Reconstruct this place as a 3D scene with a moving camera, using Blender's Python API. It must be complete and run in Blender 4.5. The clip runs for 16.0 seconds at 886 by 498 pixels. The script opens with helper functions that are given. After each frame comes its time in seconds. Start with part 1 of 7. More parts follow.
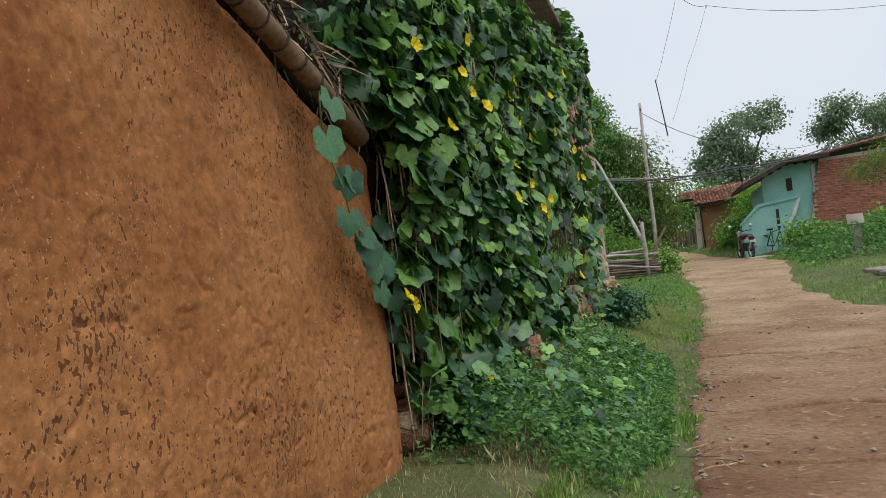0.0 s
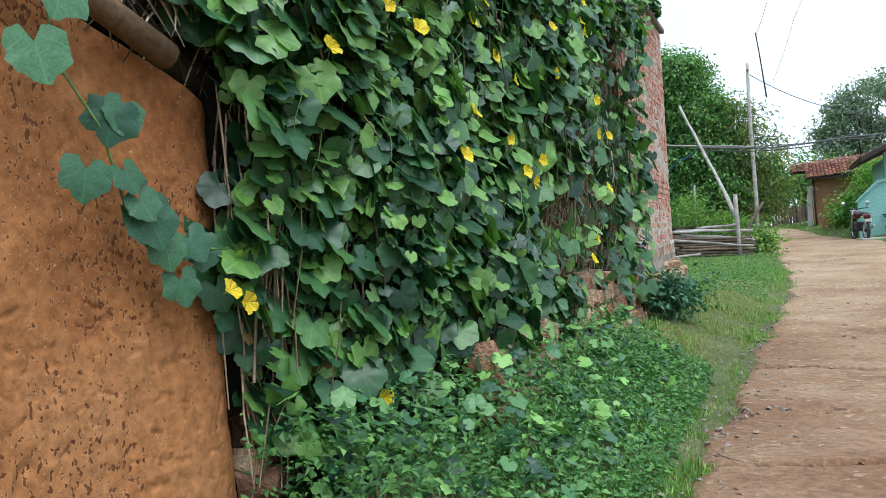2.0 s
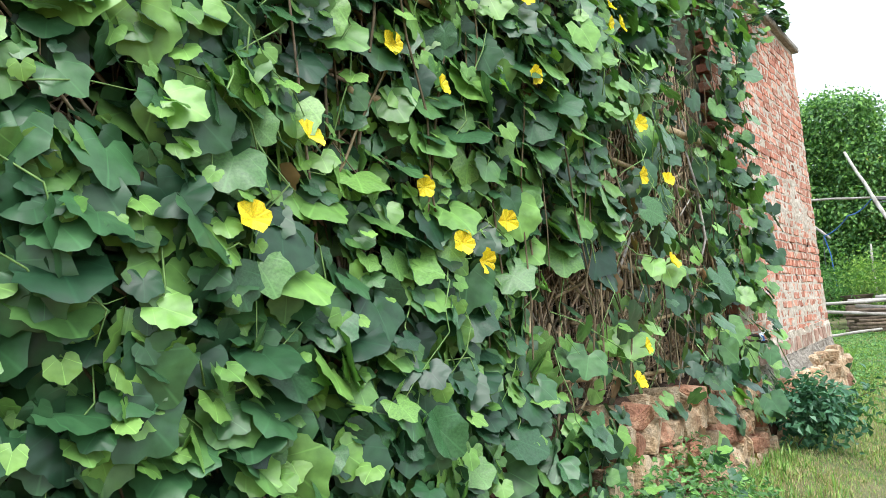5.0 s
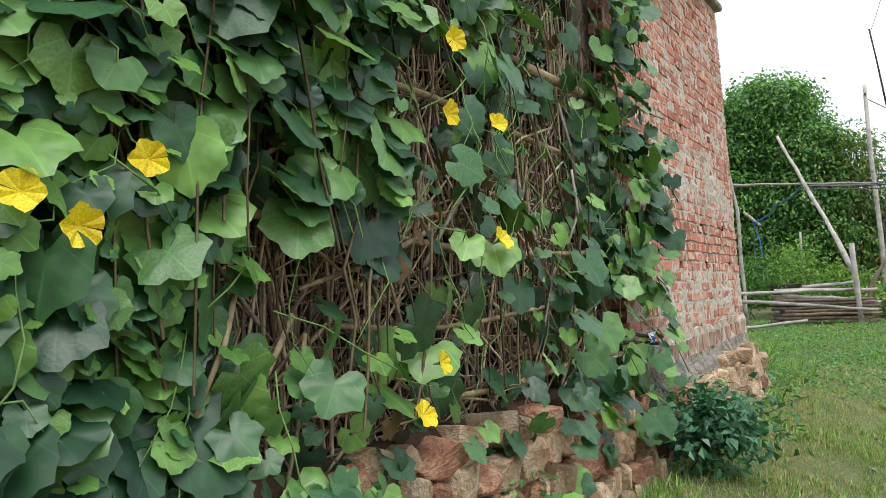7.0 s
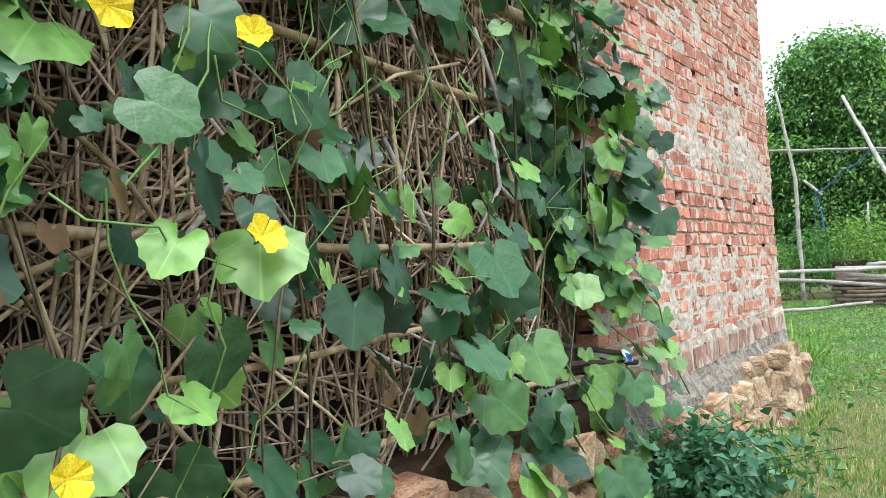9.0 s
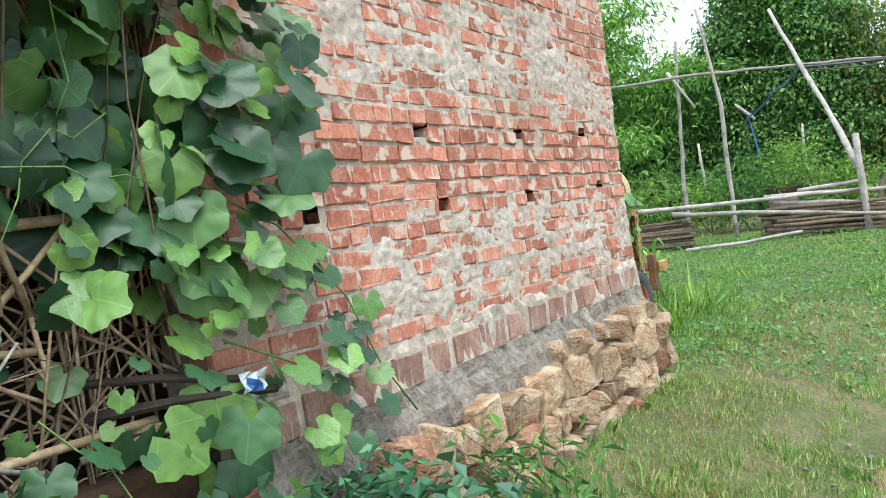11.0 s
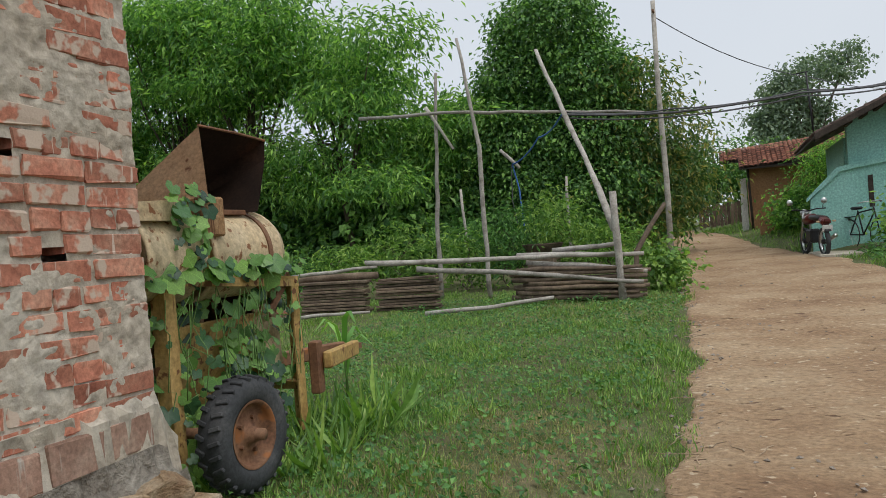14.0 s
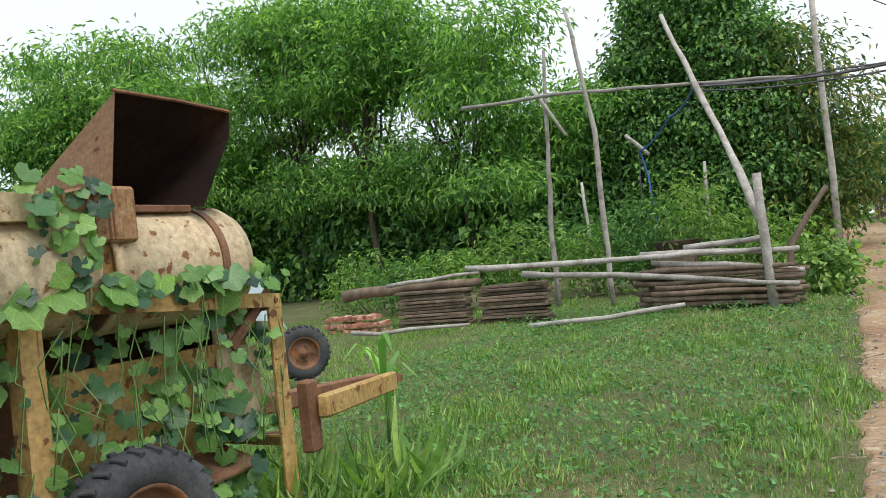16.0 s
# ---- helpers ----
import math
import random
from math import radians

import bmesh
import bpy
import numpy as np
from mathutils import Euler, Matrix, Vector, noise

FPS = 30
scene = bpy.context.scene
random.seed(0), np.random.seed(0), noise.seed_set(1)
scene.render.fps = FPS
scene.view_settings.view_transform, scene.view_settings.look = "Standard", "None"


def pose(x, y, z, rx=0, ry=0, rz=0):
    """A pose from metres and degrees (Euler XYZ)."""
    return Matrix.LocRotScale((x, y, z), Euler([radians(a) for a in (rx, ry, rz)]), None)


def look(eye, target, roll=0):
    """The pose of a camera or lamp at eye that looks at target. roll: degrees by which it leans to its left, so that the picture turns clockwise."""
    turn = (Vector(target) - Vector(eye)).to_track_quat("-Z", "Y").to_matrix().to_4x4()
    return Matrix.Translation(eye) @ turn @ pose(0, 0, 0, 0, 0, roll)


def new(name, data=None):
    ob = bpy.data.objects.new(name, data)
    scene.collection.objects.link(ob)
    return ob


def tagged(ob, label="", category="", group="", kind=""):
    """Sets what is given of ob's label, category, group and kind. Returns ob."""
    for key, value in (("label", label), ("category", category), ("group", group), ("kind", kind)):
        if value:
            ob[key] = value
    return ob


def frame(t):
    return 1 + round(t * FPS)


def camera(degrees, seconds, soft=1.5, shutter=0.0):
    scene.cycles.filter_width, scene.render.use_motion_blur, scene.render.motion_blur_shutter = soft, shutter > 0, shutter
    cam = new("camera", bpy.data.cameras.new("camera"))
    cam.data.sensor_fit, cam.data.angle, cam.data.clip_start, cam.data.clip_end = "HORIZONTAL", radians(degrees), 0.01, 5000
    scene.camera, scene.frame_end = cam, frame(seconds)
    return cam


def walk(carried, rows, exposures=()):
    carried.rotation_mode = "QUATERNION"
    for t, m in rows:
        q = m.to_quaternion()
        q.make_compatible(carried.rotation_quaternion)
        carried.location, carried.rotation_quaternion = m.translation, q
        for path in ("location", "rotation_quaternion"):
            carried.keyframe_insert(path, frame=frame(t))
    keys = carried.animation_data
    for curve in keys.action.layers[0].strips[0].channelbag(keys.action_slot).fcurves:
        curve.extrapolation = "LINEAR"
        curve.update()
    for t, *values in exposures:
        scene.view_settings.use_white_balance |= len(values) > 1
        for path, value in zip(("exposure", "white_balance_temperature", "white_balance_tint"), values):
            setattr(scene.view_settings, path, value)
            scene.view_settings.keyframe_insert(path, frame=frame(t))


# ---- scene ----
cam = camera(57.8, 16.0, 0.8)
PATH = [
    (0, (-0.012, 0.862, 0.645), (-0.561, 2.784, 0.711), -6.1),
    (0.5, (0.116, 1.324, 0.626), (-0.456, 3.241, 0.625), -6.6),
    (1, (0.3, 1.663, 0.62), (-0.363, 3.55, 0.604), -5.1),
    (1.5, (0.47, 2.046, 0.653), (-0.285, 3.898, 0.653), -3.8),
    (2, (0.491, 2.496, 0.662), (-0.31, 4.328, 0.66), -3.6),
    (2.5, (0.512, 2.869, 0.671), (-0.428, 4.634, 0.666), -4.0),
    (3, (0.499, 3.242, 0.703), (-0.527, 4.958, 0.714), -4.6),
    (3.2, (0.475, 3.394, 0.682), (-0.557, 5.107, 0.688), -4.7),
    (5.3, (0.532, 5.126, 0.808), (-0.604, 6.755, 1.05), -4.6),
    (5.5, (0.543, 5.274, 0.806), (-0.584, 6.905, 1.068), -4.4),
    (6, (0.548, 5.606, 0.858), (-0.561, 7.245, 1.142), -4.4),
    (6.5, (0.469, 5.995, 0.861), (-0.525, 7.719, 1.067), -4.4),
    (7, (0.452, 6.276, 0.826), (-0.576, 7.985, 0.971), -3.8),
    (7.5, (0.448, 6.601, 0.824), (-0.683, 8.249, 0.904), -2.6),
    (8, (0.383, 6.984, 0.813), (-0.676, 8.681, 0.821), -0.5),
    (8.2, (0.374, 7.11, 0.848), (-0.687, 8.805, 0.858), -0.7),
    (10.3, (0.677, 8.703, 0.963), (-0.627, 10.206, 1.174), -8.2),
    (10.5, (0.732, 8.867, 0.944), (-0.539, 10.406, 1.075), -8.0),
    (11, (0.769, 9.373, 0.921), (-0.351, 11.03, 0.872), -7.8),
    (11.5, (0.848, 9.832, 0.916), (-0.231, 11.511, 0.787), -7.7),
    (12, (0.93, 10.269, 0.917), (-0.08, 11.986, 0.739), -6.6),
    (12.5, (0.928, 10.73, 0.949), (0.079, 12.538, 0.837), -4.6),
    (13, (0.885, 11.204, 0.979), (0.089, 13.038, 0.947), -3.6),
    (13.5, (0.858, 11.611, 0.962), (0.129, 13.474, 0.954), -4.0),
    (14, (0.772, 12.027, 1.012), (0.092, 13.908, 0.993), -4.4),
    (14.5, (0.76, 12.477, 0.947), (0.066, 14.353, 0.935), -5.4),
    (15, (0.73, 12.879, 0.969), (0.012, 14.745, 0.909), -5.5),
    (15.5, (0.717, 13.314, 0.963), (-0.121, 15.129, 0.928), -6.5),
    (16, (0.746, 13.687, 0.942), (-0.27, 15.409, 0.965), -6.1),
]

EXPOSURES = [(0, -0.2, 6400, 10), (1, 0.18, 6050, 9), (1.5, 0.18, 5850, 8), (2, 0.40, 5700, 7), (3, 0.84, 5050, 6), (4, 0.95, 5800, 7), (5.5, 1.2, 6200, 9), (6, 0.85, 6300, 9), (6.5, 0.6, 6300, 9), (7, 0.45, 6300, 9), (7.5, 0.8, 6100, 9), (8, 1.0, 6050, 9), (10.5, 1.0, 5950, 8), (11.5, 0.68, 6050, 8), (12.5, 0.6, 6000, 8), (13, 0.05, 6250, 9), (13.5, -0.22, 6350, 9), (14, -0.3, 6450, 9), (14.5, 0.0, 6350, 9), (15, 0.12, 6350, 9), (15.5, 0.38, 6200, 9), (16, 0.25, 6350, 9)]
walk(cam, [(t, look(eye, target, roll)) for t, eye, target, roll in PATH], EXPOSURES)

# ---- light: bright overcast sky ----
world = bpy.data.worlds.new("overcast_sky")
scene.world = world
world.use_nodes = True
wn, wl = world.node_tree.nodes, world.node_tree.links
wn.clear()
sky = wn.new("ShaderNodeTexSky")
sky.sky_type, sky.sun_disc = "NISHITA", False
sky.sun_elevation, sky.sun_rotation = radians(62), radians(120)
sky.air_density, sky.dust_density, sky.ozone_density = 1.0, 4.0, 1.0
veil = wn.new("ShaderNodeMix")
veil.data_type = "RGBA"
veil.inputs[0].default_value = 0.8
cloud_noise = wn.new("ShaderNodeTexNoise")
cloud_noise.inputs["Scale"].default_value = 1.6
cloud_noise.inputs["Detail"].default_value = 4
cloud_ramp = wn.new("ShaderNodeValToRGB")
cloud_ramp.color_ramp.elements[0].position, cloud_ramp.color_ramp.elements[0].color = 0.3, (9.2, 9.9, 10.9, 1)
cloud_ramp.color_ramp.elements[1].position, cloud_ramp.color_ramp.elements[1].color = 0.75, (10.8, 11.2, 11.8, 1)
wback = wn.new("ShaderNodeBackground")
wback.inputs["Strength"].default_value = 0.1
wout = wn.new("ShaderNodeOutputWorld")
wl.new(cloud_noise.outputs["Fac"], cloud_ramp.inputs["Fac"])
wl.new(sky.outputs["Color"], veil.inputs[6])
wl.new(cloud_ramp.outputs["Color"], veil.inputs[7])
wl.new(veil.outputs[2], wback.inputs["Color"])
wl.new(wback.outputs["Background"], wout.inputs["Surface"])
sun_data = bpy.data.lights.new("sun", "SUN")
sun_data.energy, sun_data.angle, sun_data.color = 2.1, radians(38), (1.0, 0.96, 0.9)
sun = new("sun", sun_data)
SUN_AZ, SUN_EL = radians(120), radians(62)
sun.matrix_world = look((8, 5, 20), (8 - math.sin(SUN_AZ) * math.cos(SUN_EL), 5 - math.cos(SUN_AZ) * math.cos(SUN_EL), 20 - math.sin(SUN_EL)))


# ---- materials ----
def node_mat(name):
    m = bpy.data.materials.new(name)
    m.use_nodes = True
    return m, m.node_tree.nodes, m.node_tree.links, m.node_tree.nodes["Principled BSDF"]


def random_value(n, l):
    """A value that differs from piece to piece, whether the pieces are joined or not."""
    info, geo, add, fract = n.new("ShaderNodeObjectInfo"), n.new("ShaderNodeNewGeometry"), n.new("ShaderNodeMath"), n.new("ShaderNodeMath")
    fract.operation = "FRACT"
    l.new(info.outputs["Random"], add.inputs[0])
    l.new(geo.outputs["Random Per Island"], add.inputs[1])
    l.new(add.outputs[0], fract.inputs[0])
    return fract.outputs[0]


def ramp_node(n, stops):
    r = n.new("ShaderNodeValToRGB")
    e = r.color_ramp.elements
    while len(e) < len(stops):
        e.new(0.5)
    for el, (p, c) in zip(e, stops):
        el.position, el.color = p, (*c, 1)
    return r


def surface(name, stops, scale=3.0, fine=40.0, rough=0.85, bump=0.3, depth=0.01, metal=0.0, vary=0.0, streak=None, speck=None, spec=0.3, stretch=(1, 1, 1), pits=None, drift=None):
    """A worn surface: colour stops over a coarse noise, fine grain, bump; vary: brightness from piece to piece;
    streak: (colour, amount) of vertical runs; speck: (colour, scale, threshold) of spots."""
    m, n, l, b = node_mat(name)
    tc = n.new("ShaderNodeTexCoord")
    mp = n.new("ShaderNodeMapping")
    mp.inputs["Scale"].default_value = stretch
    l.new(tc.outputs["Object"], mp.inputs["Vector"])
    src = mp.outputs["Vector"]
    rv = None
    if vary:
        rv = random_value(n, l)
        sc = n.new("ShaderNodeVectorMath")
        sc.operation = "MULTIPLY_ADD"
        sc.inputs[1].default_value = (17, 11, 23)
        l.new(rv, sc.inputs[0])
        l.new(src, sc.inputs[2])
        src = sc.outputs[0]
    big, small = n.new("ShaderNodeTexNoise"), n.new("ShaderNodeTexNoise")
    for t, s, d in ((big, scale, 5), (small, fine, 6)):
        t.inputs["Scale"].default_value, t.inputs["Detail"].default_value, t.inputs["Roughness"].default_value = s, d, 0.62
        l.new(src, t.inputs["Vector"])
    r = ramp_node(n, stops)
    l.new(big.outputs["Fac"], r.inputs["Fac"])
    col = r.outputs["Color"]
    g = ramp_node(n, [(0.3, (0.62, 0.62, 0.62)), (0.7, (1.18, 1.18, 1.18))])
    l.new(small.outputs["Fac"], g.inputs["Fac"])

    def mix(kind, a, c, f):
        x = n.new("ShaderNodeMix")
        x.data_type, x.blend_type = "RGBA", kind
        if hasattr(f, "default_value") or hasattr(f, "is_linked"):
            l.new(f, x.inputs[0])
        else:
            x.inputs[0].default_value = f
        l.new(a, x.inputs[6])
        if isinstance(c, tuple):
            x.inputs[7].default_value = (*c, 1)
        else:
            l.new(c, x.inputs[7])
        return x.outputs[2]

    col = mix("MULTIPLY", col, g.outputs["Color"], 1.0)
    if vary:
        v = ramp_node(n, [(0.0, (1 - vary,) * 3), (1.0, (1 + vary,) * 3)])
        l.new(rv, v.inputs["Fac"])
        col = mix("MULTIPLY", col, v.outputs["Color"], 1.0)
    if streak:
        st, sm = n.new("ShaderNodeTexNoise"), n.new("ShaderNodeMapping")
        sm.inputs["Scale"].default_value = (1, 1, 0.06)
        l.new(src, sm.inputs["Vector"])
        l.new(sm.outputs["Vector"], st.inputs["Vector"])
        st.inputs["Scale"].default_value = 38
        sr = ramp_node(n, [(1 - streak[1], (0, 0, 0)), (1.06 - streak[1], (1, 1, 1))])
        l.new(st.outputs["Fac"], sr.inputs["Fac"])
        col = mix("MIX", col, streak[0], sr.outputs["Color"])
    if speck:
        sp = n.new("ShaderNodeTexNoise")
        sp.inputs["Scale"].default_value, sp.inputs["Detail"].default_value = speck[1], 3
        l.new(src, sp.inputs["Vector"])
        pr = ramp_node(n, [(speck[2], (0, 0, 0)), (speck[2] + 0.05, (1, 1, 1))])
        l.new(sp.outputs["Fac"], pr.inputs["Fac"])
        col = mix("MIX", col, speck[0], pr.outputs["Color"])
    if drift:
        dx, dm, dn = n.new("ShaderNodeSeparateXYZ"), n.new("ShaderNodeMath"), n.new("ShaderNodeMapRange")
        l.new(tc.outputs["Object"], dx.inputs[0])
        dm.operation = "MULTIPLY_ADD"
        dm.inputs[1].default_value = 6.0
        l.new(big.outputs["Fac"], dm.inputs[0])
        l.new(dx.outputs[1], dm.inputs[2])
        dn.inputs["From Min"].default_value, dn.inputs["From Max"].default_value = drift[0] + 3, drift[1] + 3
        l.new(dm.outputs[0], dn.inputs["Value"])
        dr = ramp_node(n, [(0.0, drift[2]), (1.0, drift[3])])
        l.new(dn.outputs[0], dr.inputs["Fac"])
        col = mix("MULTIPLY", col, dr.outputs["Color"], 1.0)
    hole = None
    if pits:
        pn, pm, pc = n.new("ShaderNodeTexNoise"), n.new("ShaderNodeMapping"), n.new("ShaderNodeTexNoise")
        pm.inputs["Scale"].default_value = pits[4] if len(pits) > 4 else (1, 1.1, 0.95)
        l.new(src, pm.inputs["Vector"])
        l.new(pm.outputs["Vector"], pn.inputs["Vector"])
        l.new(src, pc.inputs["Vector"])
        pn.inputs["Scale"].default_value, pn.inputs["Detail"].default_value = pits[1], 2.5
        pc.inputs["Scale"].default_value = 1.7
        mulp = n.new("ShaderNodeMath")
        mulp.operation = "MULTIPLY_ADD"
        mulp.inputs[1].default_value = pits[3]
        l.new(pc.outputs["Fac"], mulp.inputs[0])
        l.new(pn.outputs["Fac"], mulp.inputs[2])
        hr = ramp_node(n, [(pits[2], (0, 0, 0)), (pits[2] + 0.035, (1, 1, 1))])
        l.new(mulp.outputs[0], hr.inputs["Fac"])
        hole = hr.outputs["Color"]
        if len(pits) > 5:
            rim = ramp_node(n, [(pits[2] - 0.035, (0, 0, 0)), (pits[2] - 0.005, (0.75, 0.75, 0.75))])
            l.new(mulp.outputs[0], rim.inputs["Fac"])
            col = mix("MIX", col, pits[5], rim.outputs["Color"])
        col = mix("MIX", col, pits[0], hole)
    l.new(col, b.inputs["Base Color"])
    b.inputs["Roughness"].default_value, b.inputs["Metallic"].default_value = rough, metal
    b.inputs["Specular IOR Level"].default_value = spec
    if bump:
        add, bp = n.new("ShaderNodeMath"), n.new("ShaderNodeBump")
        l.new(big.outputs["Fac"], add.inputs[0])
        l.new(small.outputs["Fac"], add.inputs[1])
        height = add.outputs[0]
        if hole is not None:
            low = n.new("ShaderNodeMath")
            low.operation = "MULTIPLY_ADD"
            low.inputs[1].default_value = -1.2
            l.new(hole, low.inputs[0])
            l.new(height, low.inputs[2])
            height = low.outputs[0]
        l.new(height, bp.inputs["Height"])
        bp.inputs["Strength"].default_value, bp.inputs["Distance"].default_value = bump, depth
        l.new(bp.outputs["Normal"], b.inputs["Normal"])
    return m


def leafy(name, dark, mid, light, rough=0.45, through_light=0.25, spec=0.4, vein=0.0):
    """Leaves: colour from leaf to leaf, light passing through."""
    m, n, l, b = node_mat(name)
    rv = random_value(n, l)
    r = ramp_node(n, [(0.0, dark), (0.55, mid), (0.9, light), (1.0, tuple(c * 1.25 for c in light))])
    l.new(rv, r.inputs["Fac"])
    tc, t = n.new("ShaderNodeTexCoord"), n.new("ShaderNodeTexNoise")
    t.inputs["Scale"].default_value, t.inputs["Detail"].default_value = 22, 5
    l.new(tc.outputs["Object"], t.inputs["Vector"])
    g = ramp_node(n, [(0.3, (0.7, 0.72, 0.7)), (0.7, (1.2, 1.18, 1.15))])
    l.new(t.outputs["Fac"], g.inputs["Fac"])
    if vein:
        sep, ang, mul, sn, ab = n.new("ShaderNodeSeparateXYZ"), n.new("ShaderNodeMath"), n.new("ShaderNodeMath"), n.new("ShaderNodeMath"), n.new("ShaderNodeMath")
        l.new(tc.outputs["UV"], sep.inputs[0])
        ang.operation, mul.operation, sn.operation, ab.operation = "ARCTAN2", "MULTIPLY", "SINE", "ABSOLUTE"
        l.new(sep.outputs[0], ang.inputs[0])
        l.new(sep.outputs[1], ang.inputs[1])
        mul.inputs[1].default_value = 3.2
        l.new(ang.outputs[0], mul.inputs[0])
        l.new(mul.outputs[0], sn.inputs[0])
        l.new(sn.outputs[0], ab.inputs[0])
        vr = ramp_node(n, [(0.02, (1.0, 1.0, 1.0)), (0.13, (0, 0, 0))])
        l.new(ab.outputs[0], vr.inputs["Fac"])
        vm = n.new("ShaderNodeMix")
        vm.data_type, vm.blend_type = "RGBA", "MIX"
        l.new(vr.outputs["Color"], vm.inputs[0])
        l.new(g.outputs["Color"], vm.inputs[6])
        vm.inputs[7].default_value = (1 + vein, 1 + vein, 1 + vein, 1)
        g = vm
    x = n.new("ShaderNodeMix")
    x.data_type, x.blend_type = "RGBA", "MULTIPLY"
    x.inputs[0].default_value = 1
    l.new(r.outputs["Color"], x.inputs[6])
    l.new(g.outputs[2] if vein else g.outputs["Color"], x.inputs[7])
    l.new(x.outputs[2], b.inputs["Base Color"])
    b.inputs["Roughness"].default_value, b.inputs["Specular IOR Level"].default_value = rough, spec
    tr, ms, out = n.new("ShaderNodeBsdfTranslucent"), n.new("ShaderNodeMixShader"), n["Material Output"]
    y = n.new("ShaderNodeMix")
    y.data_type, y.blend_type = "RGBA", "MULTIPLY"
    y.inputs[0].default_value, y.inputs[7].default_value = 1, (1.3, 1.5, 0.6, 1)
    l.new(x.outputs[2], y.inputs[6])
    l.new(y.outputs[2], tr.inputs["Color"])
    ms.inputs[0].default_value = through_light
    l.new(b.outputs["BSDF"], ms.inputs[1])
    l.new(tr.outputs["BSDF"], ms.inputs[2])
    l.new(ms.outputs["Shader"], out.inputs["Surface"])
    bp = n.new("ShaderNodeBump")
    bp.inputs["Strength"].default_value, bp.inputs["Distance"].default_value = 0.25, 0.004
    l.new(t.outputs["Fac"], bp.inputs["Height"])
    l.new(bp.outputs["Normal"], b.inputs["Normal"])
    return m


M_GROUND = surface("grassy_soil", [(0.3, (0.13, 0.10, 0.06)), (0.5, (0.10, 0.125, 0.045)), (0.7, (0.20, 0.165, 0.095))], 1.3, 30, 0.95, 0.6, 0.03)
M_LANE = surface("lane_dirt", [(0.3, (0.24, 0.145, 0.092)), (0.5, (0.34, 0.228, 0.15)), (0.7, (0.43, 0.318, 0.225))], 0.8, 22, 0.95, 1.0, 0.03, speck=((0.47, 0.37, 0.285), 11, 0.64), stretch=(1, 1.35, 1), pits=((0.17, 0.10, 0.065), 8, 0.80, 0.22), drift=(6, 14, (0.86, 0.72, 0.62), (1.12, 1.13, 1.02)))
# crack dirt with the shadow of the groove put into its colour
M_CRACK = surface("crack_shade_soil", [(0.3, (0.035, 0.02, 0.012)), (0.7, (0.09, 0.05, 0.03))], 6, 40, 0.95, 0.6, 0.01)
# pits: shadow inside the holes is put into the colour, rims paler
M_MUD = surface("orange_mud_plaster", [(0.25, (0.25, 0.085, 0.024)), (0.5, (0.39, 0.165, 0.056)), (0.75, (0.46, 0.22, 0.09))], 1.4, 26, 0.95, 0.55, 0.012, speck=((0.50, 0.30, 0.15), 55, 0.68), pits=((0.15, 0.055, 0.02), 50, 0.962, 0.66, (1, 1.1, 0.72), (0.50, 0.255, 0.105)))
M_OCHRE = surface("ochre_mud_wash", [(0.25, (0.27, 0.14, 0.07)), (0.5, (0.37, 0.20, 0.105)), (0.75, (0.42, 0.25, 0.14))], 1.2, 18, 0.95, 0.4, 0.02)
M_MORTAR = surface("grey_mortar", [(0.3, (0.38, 0.325, 0.255)), (0.5, (0.47, 0.42, 0.345)), (0.72, (0.54, 0.50, 0.43))], 2.2, 26, 0.95, 0.7, 0.012)
M_CONCRETE = surface("dark_cement", [(0.3, (0.20, 0.175, 0.145)), (0.55, (0.32, 0.29, 0.245)), (0.75, (0.43, 0.40, 0.345))], 9, 40, 0.95, 1.0, 0.03)
M_BRICK = surface("red_brick", [(0.25, (0.33, 0.115, 0.075)), (0.5, (0.455, 0.19, 0.125)), (0.75, (0.54, 0.32, 0.225))], 7, 60, 0.92, 0.5, 0.005, vary=0.25, streak=((0.58, 0.47, 0.39), 0.33), speck=((0.50, 0.40, 0.32), 12, 0.56))
M_BRICK_DARK = surface("dull_brick", [(0.25, (0.22, 0.125, 0.09)), (0.5, (0.32, 0.2, 0.15)), (0.75, (0.42, 0.31, 0.24))], 7, 60, 0.92, 0.5, 0.005, vary=0.2, streak=((0.40, 0.36, 0.31), 0.35))
M_BRICK_OLD = surface("weathered_red_brick", [(0.25, (0.24, 0.075, 0.045)), (0.5, (0.36, 0.125, 0.075)), (0.75, (0.42, 0.19, 0.12))], 2.5, 40, 0.92, 0.5, 0.005, vary=0.25)
M_STONE = surface("buff_stone", [(0.28, (0.31, 0.17, 0.09)), (0.47, (0.50, 0.35, 0.21)), (0.68, (0.70, 0.58, 0.42))], 1.4, 9, 0.9, 0.8, 0.05, vary=0.25, speck=((0.40, 0.20, 0.11), 1.8, 0.63))
M_STUMP = surface("dry_yellow_stalk", [(0.3, (0.22, 0.13, 0.05)), (0.5, (0.40, 0.26, 0.11)), (0.7, (0.55, 0.42, 0.24))], 12, 60, 0.9, 0.5, 0.004)
M_STICK = surface("dry_sticks", [(0.3, (0.25, 0.175, 0.11)), (0.5, (0.41, 0.31, 0.21)), (0.7, (0.54, 0.44, 0.32))], 8, 60, 0.9, 0.4, 0.003, vary=0.6)
M_BAMBOO = surface("weathered_bamboo", [(0.3, (0.30, 0.22, 0.12)), (0.55, (0.42, 0.33, 0.2)), (0.75, (0.5, 0.41, 0.27))], 5, 40, 0.7, 0.3, 0.004, vary=0.2)
